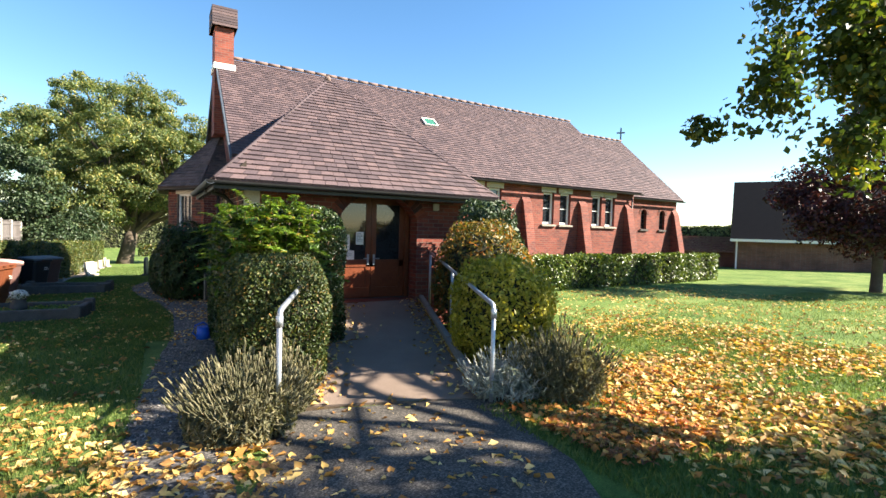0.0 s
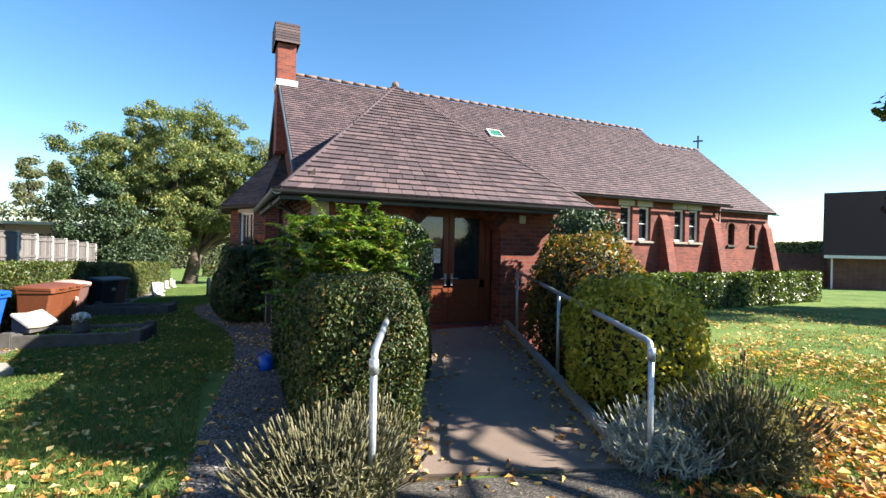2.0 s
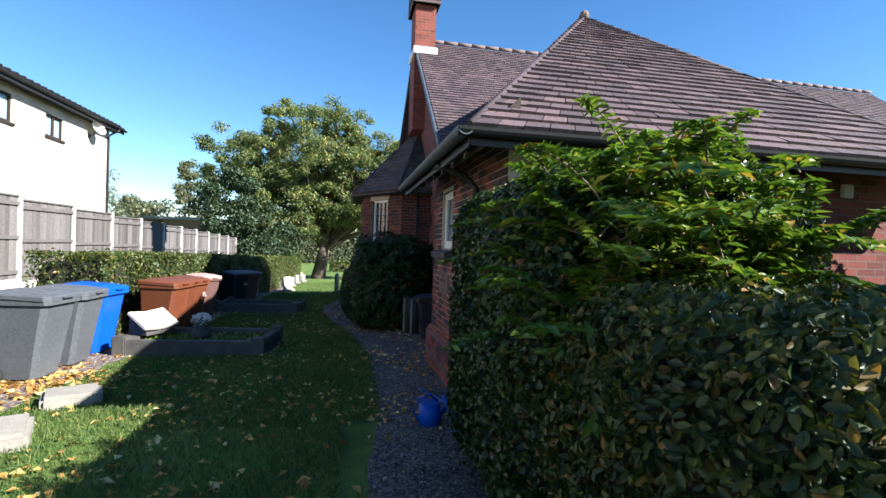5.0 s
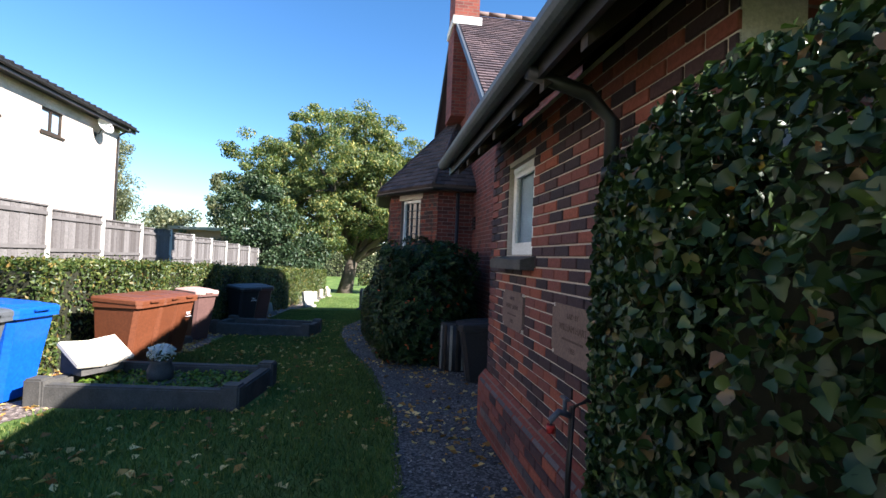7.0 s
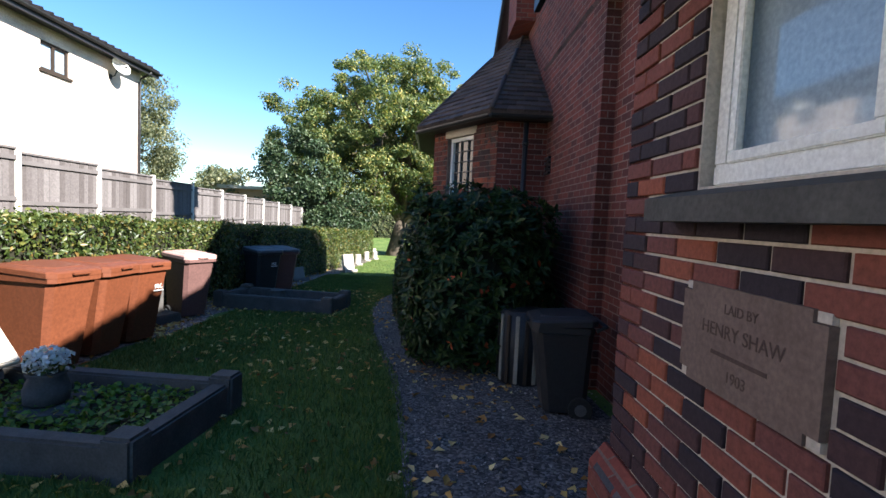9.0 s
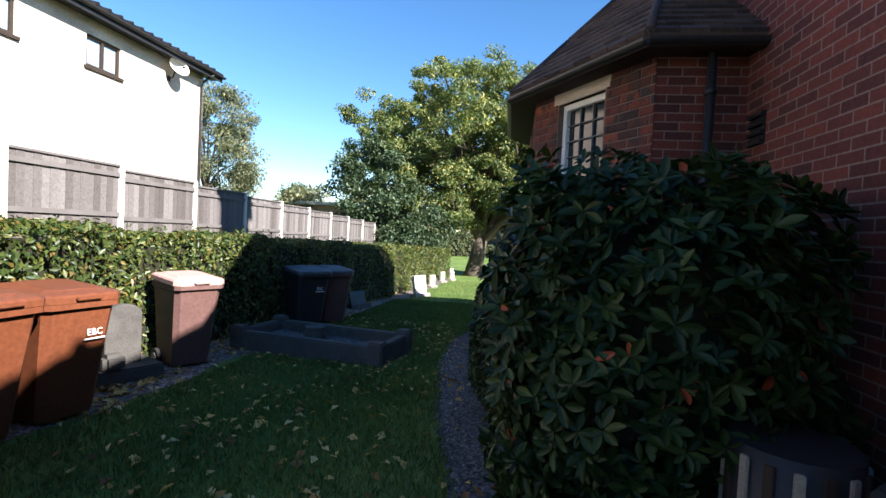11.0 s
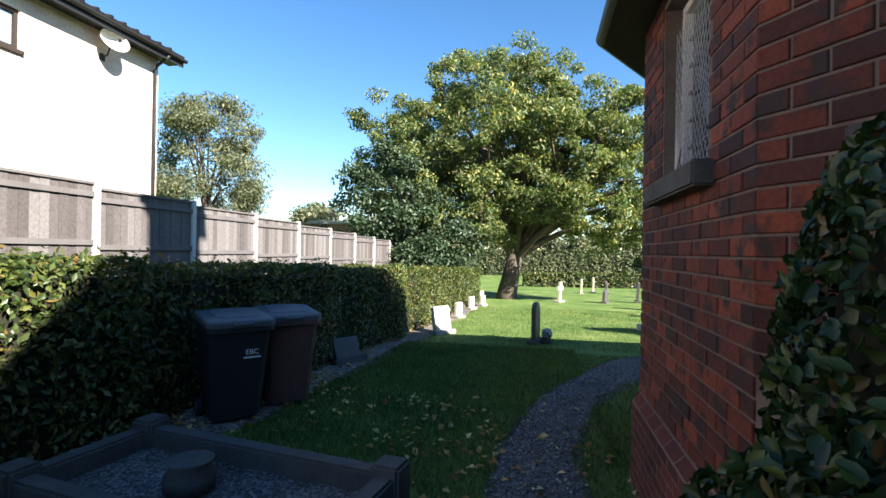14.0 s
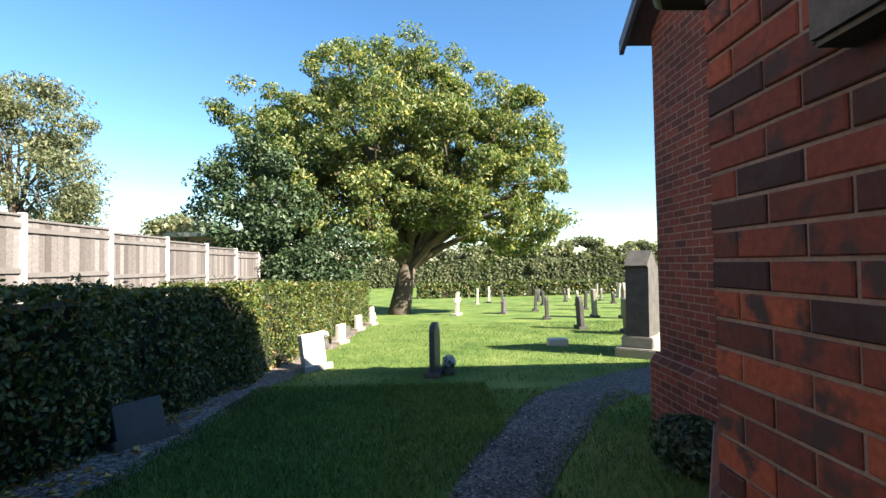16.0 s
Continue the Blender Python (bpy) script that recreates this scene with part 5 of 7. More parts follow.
gm = Matrix.Translation((30.0, 26.5, gz(30, 26))) @ Matrix.Rotation(radians(-50), 4, "Z")
bm = boxes((0, 9, 0, 4, -1, 1.3))
bmesh.ops.transform(bm, matrix=gm, verts=bm.verts)
part("wall", bm, BRICK_FAR, gar)
bm = bmesh.new()
for k in range(9):
    box(bm, -0.2, 9.2, -0.3 + k * 0.5, 0.22 + k * 0.5, 1.32 + k * 0.13, 1.42 + k * 0.13)
bmesh.ops.transform(bm, matrix=gm, verts=bm.verts)
part("roof", bm, plain("red_brown_sheet", (0.16, 0.08, 0.06), (0.24, 0.13, 0.1), 2, 0.8), gar)


# ---- handrails ----
def handrail(a, b, ends, label):
    """A bent tube rail on posts from a to b (feet on the ramp's edge)."""
    top = new("handrail")
    tagged(top, label, "handrail", "rails beside the ramp")
    a, b = Vector(a), Vector(b)
    d = (b - a).normalized()
    bm = bmesh.new()
    tube(bm, [a + Vector((0, 0, 0.98)) - d * 0.02, a + Vector((0, 0, 1.03)) + d * 0.05, a + d * 0.35 + Vector((0, 0, 1.12)), b + Vector((0, 0, 0.95))] if ends == 0 else [a + Vector((0, 0, 0.95)), a + Vector((0, 0, 1.02)) + d * 0.03, a + Vector((0, 0, 1.03)) + d * 0.09, b + Vector((0, 0, 0.97))], 0.024, 10)
    part("rail", bm, GALV, top)
    for f in (0.0, 0.5, 1.0):
        p = a.lerp(b, f)
        bm = bmesh.new()
        tube(bm, [p + Vector((0, 0, -0.15)), p + Vector((0, 0, 0.985 if f < 0.3 else 0.99))], 0.022, 10)
        if f == 0.0:
            tube(bm, [p + Vector((0, 0, 0.9)), p + Vector((0, 0, 0.99))], 0.03, 10)
        part("post", bm, GALV, top)
    return top


handrail((-0.27, 4.22, gz(-0.27, 4.22)), (1.35, 8.1, 0.2), 1, "galvanised steel handrail with bent end beside the ramp")
handrail((1.74, 3.98, gz(1.62, 4.0) - 0.04), (3.28, 8.1, 0.2), 1, "grey steel handrail running up to the porch")


# ---- wheelie bins ----
def wheelie_bin(x, y, turn, body, lid, label, marks=None, h=1.06, w=0.58, d=0.7):
    top = thing("wheelie_bin", x, y, None, turn)
    tagged(top, label, "bin", "wheelie bins")
    bm = bmesh.new()
    lv = [(0.0, 0.78, 0.72), (0.12, 0.82, 0.76), (0.5, 0.9, 0.86), (0.86, 0.98, 0.97), (0.87, 1.06, 1.05), (0.93, 1.06, 1.05)]
    rings = []
    for z, fx, fy in lv:
        hx, hy, c = w / 2 * fx, d / 2 * fy, 0.05
        pts = [(-hx + c, -hy), (hx - c, -hy), (hx, -hy + c), (hx, hy - c), (hx - c, hy), (-hx + c, hy), (-hx, hy - c), (-hx, -hy + c)]
        sh = (1 - fy) * d * 0.35
        rings.append([bm.verts.new((px, py + sh, 0.05 + z * (h - 0.05))) for px, py in pts])
    for u, v in zip(rings, rings[1:]):
        for i in range(8):
            bm.faces.new((u[i], u[(i + 1) % 8], v[(i + 1) % 8], v[i]))
    bm.faces.new(rings[0][::-1])
    bm.faces.new(rings[-1])
    part("body", bm, body, top)
    bm = bmesh.new()
    z0 = 0.05 + 0.935 * (h - 0.05)
    hx, hy = w / 2 * 1.1, d / 2 * 1.1
    lv = [(0.0, 1.0, 1.0, 0), (0.045, 1.0, 1.0, 0), (0.06, 0.96, 0.95, 0), (0.075, 0.7, 0.72, 0.0), (0.085, 0.66, 0.66, 0)]
    rings = []
    for z, fx, fy, s in lv:
        ax, ay, c = hx * fx, hy * fy, 0.06
        pts = [(-ax + c, -ay), (ax - c, -ay), (ax, -ay + c), (ax, ay - c), (ax - c, ay), (-ax + c, ay), (-ax, ay - c), (-ax, -ay + c)]
        rings.append([bm.verts.new((px, py, z0 + z + 0.02 * (py / hy))) for px, py in pts])
    for u, v in zip(rings, rings[1:]):
        for i in range(8):
            bm.faces.new((u[i], u[(i + 1) % 8], v[(i + 1) % 8], v[i]))
    bm.faces.new(rings[0][::-1])
    bm.faces.new(rings[-1])
    box(bm, -0.09, 0.09, -hy - 0.035, -hy + 0.01, z0 + 0.0, z0 + 0.02, 0.006)
    part("lid", bm, lid, top)
    bm = bmesh.new()
    tube(bm, [(-w / 2 * 0.8, d / 2 + 0.02, z0 - 0.03), (-w / 2 * 0.8, d / 2 + 0.1, z0 + 0.01), (w / 2 * 0.8, d / 2 + 0.1, z0 + 0.01), (w / 2 * 0.8, d / 2 + 0.02, z0 - 0.03)], 0.016, 8)
    part("handle", bm, body, top)
    for s in (-1, 1):
        bm = bmesh.new()
        tube(bm, [(s * w * 0.42, d * 0.33, 0.1), (s * w * 0.5, d * 0.33, 0.1)], 0.1, 16)
        whl = part("wheel", bm, RUBBER, top)
        bm = bmesh.new()
        tube(bm, [(s * w * 0.49, d * 0.33, 0.1), (s * w * 0.515, d * 0.33, 0.1)], 0.05, 12)
        part("hub", bm, BIN_GREY, whl)
    if marks:
        cu = bpy.data.curves.new("letters", "FONT")
        cu.body, cu.size, cu.align_x, cu.extrude = "EBC", 0.07, "CENTER", 0.0005
        cu.materials.append(WHITE_PAINT)
        t_ = new("letters", cu)
        fy = -d / 2 * 0.935
        t_.matrix_local = pose(0.1, fy + 0.005, h * 0.66, 84, 0, 0)
        hang(t_, top)
        part("print", boxes((0.02, 0.18, fy + 0.006, fy + 0.012, h * 0.625, h * 0.638)), WHITE_PAINT, top)
    return top


wheelie_bin(-5.0, 11.15, 84, BIN_GREY, BIN_GREY, "dark grey wheelie bin standing on the grass edge")
wheelie_bin(-5.02, 11.95, 88, BIN_GREY, BIN_GREY, "dark grey wheelie bin beside the blue one")
wheelie_bin(-5.08, 12.75, 82, BIN_BLUE, BIN_BLUE, "bright blue wheelie bin against the hedge end")
wheelie_bin(-4.62, 14.4, 78, BIN_BROWN, BIN_BROWN, "orange-brown wheelie bin against the hedge", w=0.53)
wheelie_bin(-4.64, 15.08, 86, BIN_BROWN, BIN_BROWN, "orange-brown wheelie bin against the hedge", w=0.53)
wheelie_bin(-4.62, 15.74, 76, BIN_BROWN, BIN_BROWN, "orange-brown wheelie bin with white letters", True, w=0.53)
wheelie_bin(-4.78, 17.55, 60, BIN_PLUM, BIN_PINK, "dark brown wheelie bin with a faded pink lid", w=0.52, d=0.64)
wheelie_bin(-4.64, 20.62, 48, BIN_BLACK, BIN_GREY, "black wheelie bin with a grey lid in deep shade", True)
wheelie_bin(-4.44, 21.3, 42, BIN_PLUM, BIN_GREY, "dark brown wheelie bin with a grey lid under the hedge")
wheelie_bin(0.32, 13.75, -95, BIN_BLACK, BIN_BLACK, "black bin beside the church wall", h=0.85, w=0.5, d=0.5)
lb = thing("litter_bin", 0.15, 14.55)
tagged(lb, "round dark litter bin with pale vertical slats", "bin")
bm = bmesh.new()
tube(bm, [(0, 0, 0), (0, 0, 0.78)], 0.24, 20)
part("body", bm, BIN_BLACK, lb)
for k in range(16):
    a = k * math.pi / 8
    bm = bmesh.new()
    box(bm, 0.238, 0.256, -0.02, 0.02, 0.05, 0.74, 0.004, Matrix.Rotation(a, 4, "Z"))
    part("slat", bm, STONE if k % 2 else DARK_TIMBER, lb)


# ---- graves ----
def kerb_grave(x0, x1, y0, y1, h, turn, label, gravel, posts=0.06):
    cx, cy = (x0 + x1) / 2, (y0 + y1) / 2
    top = thing("grave", cx, cy, None, turn)
    tagged(top, label, "grave")
    hx, hy, t = (x1 - x0) / 2, (y1 - y0) / 2, 0.14
    for b in ((-hx + t, hx - t, -hy, -hy + t), (-hx + t, hx - t, hy - t, hy), (-hx, -hx + t, -hy + t, hy - t), (hx - t, hx, -hy + t, hy - t)):
        part("kerb", boxes((*b, -0.15, h), bevel=0.018), STONE_DARK, top)
    for sx in (-1, 1):
        for sy in (-1, 1):
            px, py = sx * (hx - t / 2), sy * (hy - t / 2)
            part("corner_post", boxes((px - 0.1, px + 0.1, py - 0.1, py + 0.1, -0.15, h + posts), bevel=0.02), STONE_DARK, top)
    bm = bmesh.new()
    bmesh.ops.create_grid(bm, x_segments=14, y_segments=8, size=1)
    for v in bm.verts:
        v.co = Vector((v.co.x * (hx - 0.1), v.co.y * (hy - 0.1), h - 0.14 + 0.03 * noise.noise(v.co * 4)))
    part("filling", bm, gravel, top)
    return top


kerb_grave(-4.62, -2.46, 12.4, 13.65, 0.25, -6, "old dark stone kerbed grave with clover inside", SOIL)
kerb_grave(-4.72, -2.5, 18.35, 19.4, 0.27, -9, "mossy dark stone kerbed grave filled with gravel", GRAVEL)
p_, n_ = rng.uniform(-1, 1, (1500, 2)), None
pts = np.column_stack([-3.54 + p_[:, 0] * 0.9, 13.02 + p_[:, 1] * 0.44, np.full(1500, gz(-3.5, 13.0) + 0.14) + rng.uniform(0, 0.06, 1500)])
tagged(new("clover", leaf_mesh("clover", pts, 0.05, LEAF_FERN, 0.8, np.tile([0, 0, 1.5], (1500, 1)))), "low green clover filling the grave", "plant", kind="stuff")
tab = thing("grave_tablet", -4.4, 13.2, gz(-4.4, 13.2) + 0.25, 62)
tagged(tab, "open book shaped pale marble tablet leaning on the grave", "grave tablet")
bm = bmesh.new()
for s in (-1, 1):
    box(bm, 0.0 if s > 0 else -0.34, 0.34 if s > 0 else 0.0, -0.22, 0.22, 0.0, 0.06, 0.012, Matrix.Translation((0, 0, 0.18)) @ Matrix.Rotation(radians(32), 4, "X") @ Matrix.Rotation(radians(-7 * s), 4, "Y"))
part("tablet", bm, STONE_PALE, tab)
part("support", prism([(-0.16, 0.0), (0.2, 0.0), (0.2, 0.26), (-0.16, 0.06)], "x", -0.25, 0.25), STONE_DARK, tab)
bm = bmesh.new()
for k in range(7):
    for s in (-1, 1):
        x0 = 0.05 if s > 0 else -0.29
        box(bm, x0, x0 + 0.24 - 0.04 * (k % 3), 0.15 - k * 0.05, 0.158 - k * 0.05, 0.0605, 0.0625, 0, Matrix.Translation((0, 0, 0.18)) @ Matrix.Rotation(radians(32), 4, "X") @ Matrix.Rotation(radians(-7 * s), 4, "Y"))
part("worn_lettering", bm, STONE, tab)


def flower_pot(x, y, z, mat, petals, r=0.13, h=0.2, label=""):
    top = thing("flower_pot", x, y, z)
    tagged(top, label, "flower pot")
    bm = bmesh.new()
    prof = [(0.75, 0), (1.0, 0.1), (1.05, 0.5), (0.8, 0.85), (0.95, 1.0)]
    rings = [[bm.verts.new((r * f * math.cos(k * math.pi / 8), r * f * math.sin(k * math.pi / 8), h * zz)) for k in range(16)] for f, zz in prof]
    for u, v in zip(rings, rings[1:]):
        for k in range(16):
            bm.faces.new((u[k], u[(k + 1) % 16], v[(k + 1) % 16], v[k])).smooth = True
    bm.faces.new(rings[0][::-1])
    bm.faces.new(rings[-1])
    part("pot", bm, mat, top)
    if petals:
        p, q = shell_points(350, 0, 0, h + 0.08, r * 1.1, r * 1.1, 0.1, 2, 0.5, 0.1, 3)
        hang(new("flower_head", leaf_mesh("flowers", p, 0.045, petals, 0.8, q)), top)
        p, q = shell_points(120, 0, 0, h + 0.04, r * 1.1, r * 1.1, 0.08, 2, 0.5, 0.1, 4)
        hang(new("leaves", leaf_mesh("leaves", p, 0.05, LEAF_HEDGE, 0.5, q)), top)
    return top


flower_pot(-3.62, 13.1, gz(-3.7, 13.0) + 0.16, STONE_DARK, FLOWER_WHITE, 0.14, 0.24, "dark stone vase of white flowers on the grave")
bm = boxes((-0.28, 0.28, -0.28, 0.28, 0.0, 0.04), bevel=0.01)
vb = part("vase_base", bm, STONE_DARK)
vb.matrix_world = pose(-3.62, 13.1, gz(-3.7, 13.0) + 0.125, 0, 0, 20)
tagged(vb, "square dark stone slab under the vase", "stone slab")


def headstone(x, y, h, w, t, turn, mat, style, label, lean=0, group="headstones"):
    top = new("headstone")
    top.matrix_world = pose(x, y, gz(x, y), lean, 0, turn)
    tagged(top, label, "headstone", group)
    if style == "round":
        pts = [(-w / 2, -0.05), (w / 2, -0.05), (w / 2, h - w * 0.3)] + [(w / 2 * math.cos(a), h - w * 0.3 + w * 0.3 * math.sin(a)) for a in [math.pi * k / 8 for k in range(1, 8)]] + [(-w / 2, h - w * 0.3)]
    elif style == "ogee":
        pts = [(-w / 2, -0.05), (w / 2, -0.05), (w / 2, h * 0.8), (w * 0.38, h * 0.86), (w * 0.2, h * 0.97), (0, h), (-w * 0.2, h * 0.97), (-w * 0.38, h * 0.86), (-w / 2, h * 0.8)]
    elif style == "cross":
        a = w * 0.16
        pts = [(-a, -0.05), (a, -0.05), (a, h * 0.6), (w / 2, h * 0.6), (w / 2, h * 0.78), (a, h * 0.78), (a, h), (-a, h), (-a, h * 0.78), (-w / 2, h * 0.78), (-w / 2, h * 0.6), (-a, h * 0.6)]
    else:
        pts = [(-w / 2, -0.05), (w / 2, -0.05), (w / 2, h * 0.97), (w * 0.45, h), (-w * 0.45, h), (-w / 2, h * 0.97)]
    bm = prism(pts, "y", -t / 2, t / 2)
    bmesh.ops.bevel(bm, geom=[e for e in bm.edges if abs(e.verts[0].co.y - e.verts[1].co.y) < 1e-5], offset=0.008, segments=1, affect="EDGES")
    part("slab", bm, mat, top)
    part("plinth", boxes((-w / 2 - 0.08, w / 2 + 0.08, -t / 2 - 0.08, t / 2 + 0.08, -0.1, 0.09), bevel=0.012), STONE_DARK if mat is not STONE_PALE else STONE, top)
    return top


headstone(-1.65, 26.76, 0.88, 0.5, 0.09, 78, SLATE, "round", "slim black slate headstone in the grass")
headstone(-3.82, 27.5, 0.66, 0.5, 0.12, 55, STONE_PALE, "flat", "pale leaning headstone beside the hedge", -10)
headstone(-4.6, 23.6, 0.42, 0.5, 0.08, 62, SLATE, "flat", "small dark slate marker under the hedge", -18)
cr = headstone(-5.0, 16.85, 0.78, 0.34, 0.1, 62, STONE_DARK, "round", "weathered grey headstone on a stepped base")
part("step", boxes((-0.32, 0.32, -0.26, 0.26, -0.1, 0.16), bevel=0.02), STONE_DARK, cr)
part("urn_block", boxes((-0.25, -0.05, -0.27, -0.1, 0.14, 0.32), bevel=0.04), STONE_DARK, cr)
for x, y, h, mt_ in ((-4.05, 31.2, 0.5, STONE_PALE), (-4.1, 34.5, 0.5, STONE_PALE), (-3.9, 36.5, 0.45, STONE_PALE), (-4.5, 29.5, 0.35, STONE), (-4.3, 39.5, 0.5, STONE_PALE), (-4.2, 32.8, 0.3, STONE_DARK)):
    headstone(x, y, h, 0.35, 0.1, 70, mt_, "flat", "small stone marker at the foot of the hedge")
flower_pot(-3.75, 18.9, gz(-3.75, 18.9) + 0.13, STONE_DARK, None, 0.15, 0.2, "empty dark stone urn standing in the grave gravel")
flower_pot(-4.3, 30.2, None, STONE_DARK, FLOWER_WHITE, 0.16, 0.26, "dark pot of pale flowers by the hedge")
fp = flower_pot(-1.42, 26.75, None, STONE_DARK, FLOWER_WHITE, 0.1, 0.14, "small pot with leafy flowers by the headstone")

gr_ = random.Random(4)
FAR_STONES = [(2.9, 33.6, 1.0, STONE_DARK, "round"), (3.75, 32.0, 0.95, SLATE, "flat"), (5.6, 37.0, 1.35, STONE, "ogee"), (9.3, 40.5, 0.8, STONE_DARK, "round"), (4.2, 32.3, 0.4, STONE_DARK, "flat"), (-0.6, 40.5, 1.0, STONE_PALE, "cross"), (2.2, 52.0, 1.1, STONE_PALE, "cross"), (1.6, 41.0, 0.7, STONE_DARK, "ogee"), (1.2, 50.0, 1.0, STONE_PALE, "flat"), (3.0, 51.0, 0.9, STONE_DARK, "round")]
for r_ in range(5):
    for c_ in range(7):
        FAR_STONES.append((3.0 + c_ * 2.2 + gr_.uniform(-0.5, 0.5) + r_ * 0.8, 38 + r_ * 4.5 + gr_.uniform(-0.8, 0.8), gr_.uniform(0.7, 1.15), gr_.choice([STONE, STONE_DARK, STONE_DARK, SLATE, STONE_PALE]), gr_.choice(["round", "flat", "ogee", "flat"])))
for x, y, h, mt_, st_ in FAR_STONES:
    headstone(x, y, h, gr_.uniform(0.5, 0.75), 0.12, 78 + gr_.uniform(-12, 12), mt_, st_, {"weathered_stone": "weathered grey headstone in the sunny churchyard", "dark_stone": "dark old headstone in the sunny churchyard", "black_slate": "polished dark slate headstone on the lawn", "pale_stone": "pale stone memorial on the churchyard lawn"}[mt_.name], gr_.uniform(-4, 4))
flat = thing("stone_slab", 1.23, 29.97)
tagged(flat, "small pale flat memorial stone in the grass", "memorial stone")
part("slab", boxes((-0.22, 0.22, -0.16, 0.16, -0.05, 0.16), bevel=0.02), STONE_PALE, flat)
mon = thing("monument", 2.75, 28.55, None, 50)
tagged(mon, "tall weathered stone monument with a curved arched wing", "monument")
part("base", boxes((-0.85, 0.95, -0.4, 0.4, -0.1, 0.2), (-0.75, 0.85, -0.3, 0.3, 0.2, 0.42), bevel=0.02), STONE, mon)
part("pillar", prism([(-0.7, 0.42), (-0.1, 0.42), (-0.14, 1.75), (-0.05, 1.8), (-0.4, 2.1), (-0.75, 1.8), (-0.66, 1.75)], "y", -0.22, 0.22), STONE_DARK, mon)
part("wing", prism([(-0.1, 0.42), (0.75, 0.42), (0.75, 0.9)] + [(0.75 - 0.9 * (1 - math.cos(a)), 0.9 + 0.95 * math.sin(a)) for a in [math.pi / 2 * k / 8 for k in range(1, 9)]], "y", -0.16, 0.16), STONE_DARK, mon)
for x, y, w_, d_ in ((-4.0, 10.0, 0.5, 0.42), (-4.1, 8.85, 0.66, 0.58)):
    sl = thing("stone_slab", x, y, None, 25)
    tagged(sl, "rough grey stone slab lying in the grass", "stone slab")
    part("slab", boxes((-w_ / 2, w_ / 2, -d_ / 2, d_ / 2, -0.05, 0.14), bevel=0.035), STONE, sl)
for x, y, t in ((-0.5, 8.85, 20), (-0.24, 8.6, 120)):
    wc = thing("watering_can", x, y, None, t)
    tagged(wc, "blue plastic watering can beside the path", "watering can")
    bm = bmesh.new()
    tube(bm, [(0, 0, 0), (0, 0, 0.22)], 0.11, 14, 0.095)
    part("body", bm, BIN_BLUE, wc)
    bm = bmesh.new()
    tube(bm, [(0.08, 0, 0.05), (0.2, 0, 0.18), (0.28, 0, 0.27)], 0.022, 8, 0.014)
    part("spout", bm, BIN_BLUE, wc)
    bm = bmesh.new()
    tube(bm, [(-0.09, 0, 0.05), (-0.17, 0, 0.14), (-0.13, 0, 0.26), (0.0, 0, 0.29), (0.08, 0, 0.22)], 0.011, 8)
    part("handle", bm, BIN_BLUE, wc)
tap = thing("garden_tap", -0.13, 9.28)
tagged(tap, "black garden tap on a pipe against the brick wall", "tap")
bm = bmesh.new()
tube(bm, [(-0.02, -0.05, -0.05), (0, 0, 0.5), (0.01, 0, 0.86), (0.1, 0, 0.9)], 0.016, 8)
part("pipe", bm, BLACK_PAINT, tap)
bm = bmesh.new()
tube(bm, [(0.0, 0.0, 0.82), (-0.06, 0.0, 0.84), (-0.1, 0.0, 0.8), (-0.1, 0.0, 0.76)], 0.017, 8)
tube(bm, [(-0.03, 0, 0.83), (-0.03, 0, 0.9)], 0.012, 8)
box(bm, -0.045, -0.015, -0.04, 0.04, 0.9, 0.915, 0.005)
part("valve", bm, GREY_GUTTER, tap)
bm = bmesh.new()
tube(bm, [(-0.1, 0, 0.735), (-0.1, 0, 0.775)], 0.022, 10)
part("hose_union", bm, plain("red_plastic", (0.4, 0.02, 0.02), (0.5, 0.035, 0.03), 4.0, 0.4), tap, "red plastic hose union")
bm = bmesh.new()
tube(bm, [(-0.45, 9.15, gz(-0.4, 9.1) + 0.03), (-0.3, 9.6, gz(-0.4, 9.6) + 0.03), (-0.42, 10.1, gz(-0.4, 10.1) + 0.035), (-0.2, 9.3, gz(-0.2, 9.3) + 0.04), (-0.04, 9.12, gz(0, 9.1) + 0.25), (-0.03, 9.12, 0.5)], 0.012, 6)
hose = part("hose", bm, BIN_BLUE)
tagged(hose, "thin blue hosepipe lying on the gravel", "hose")


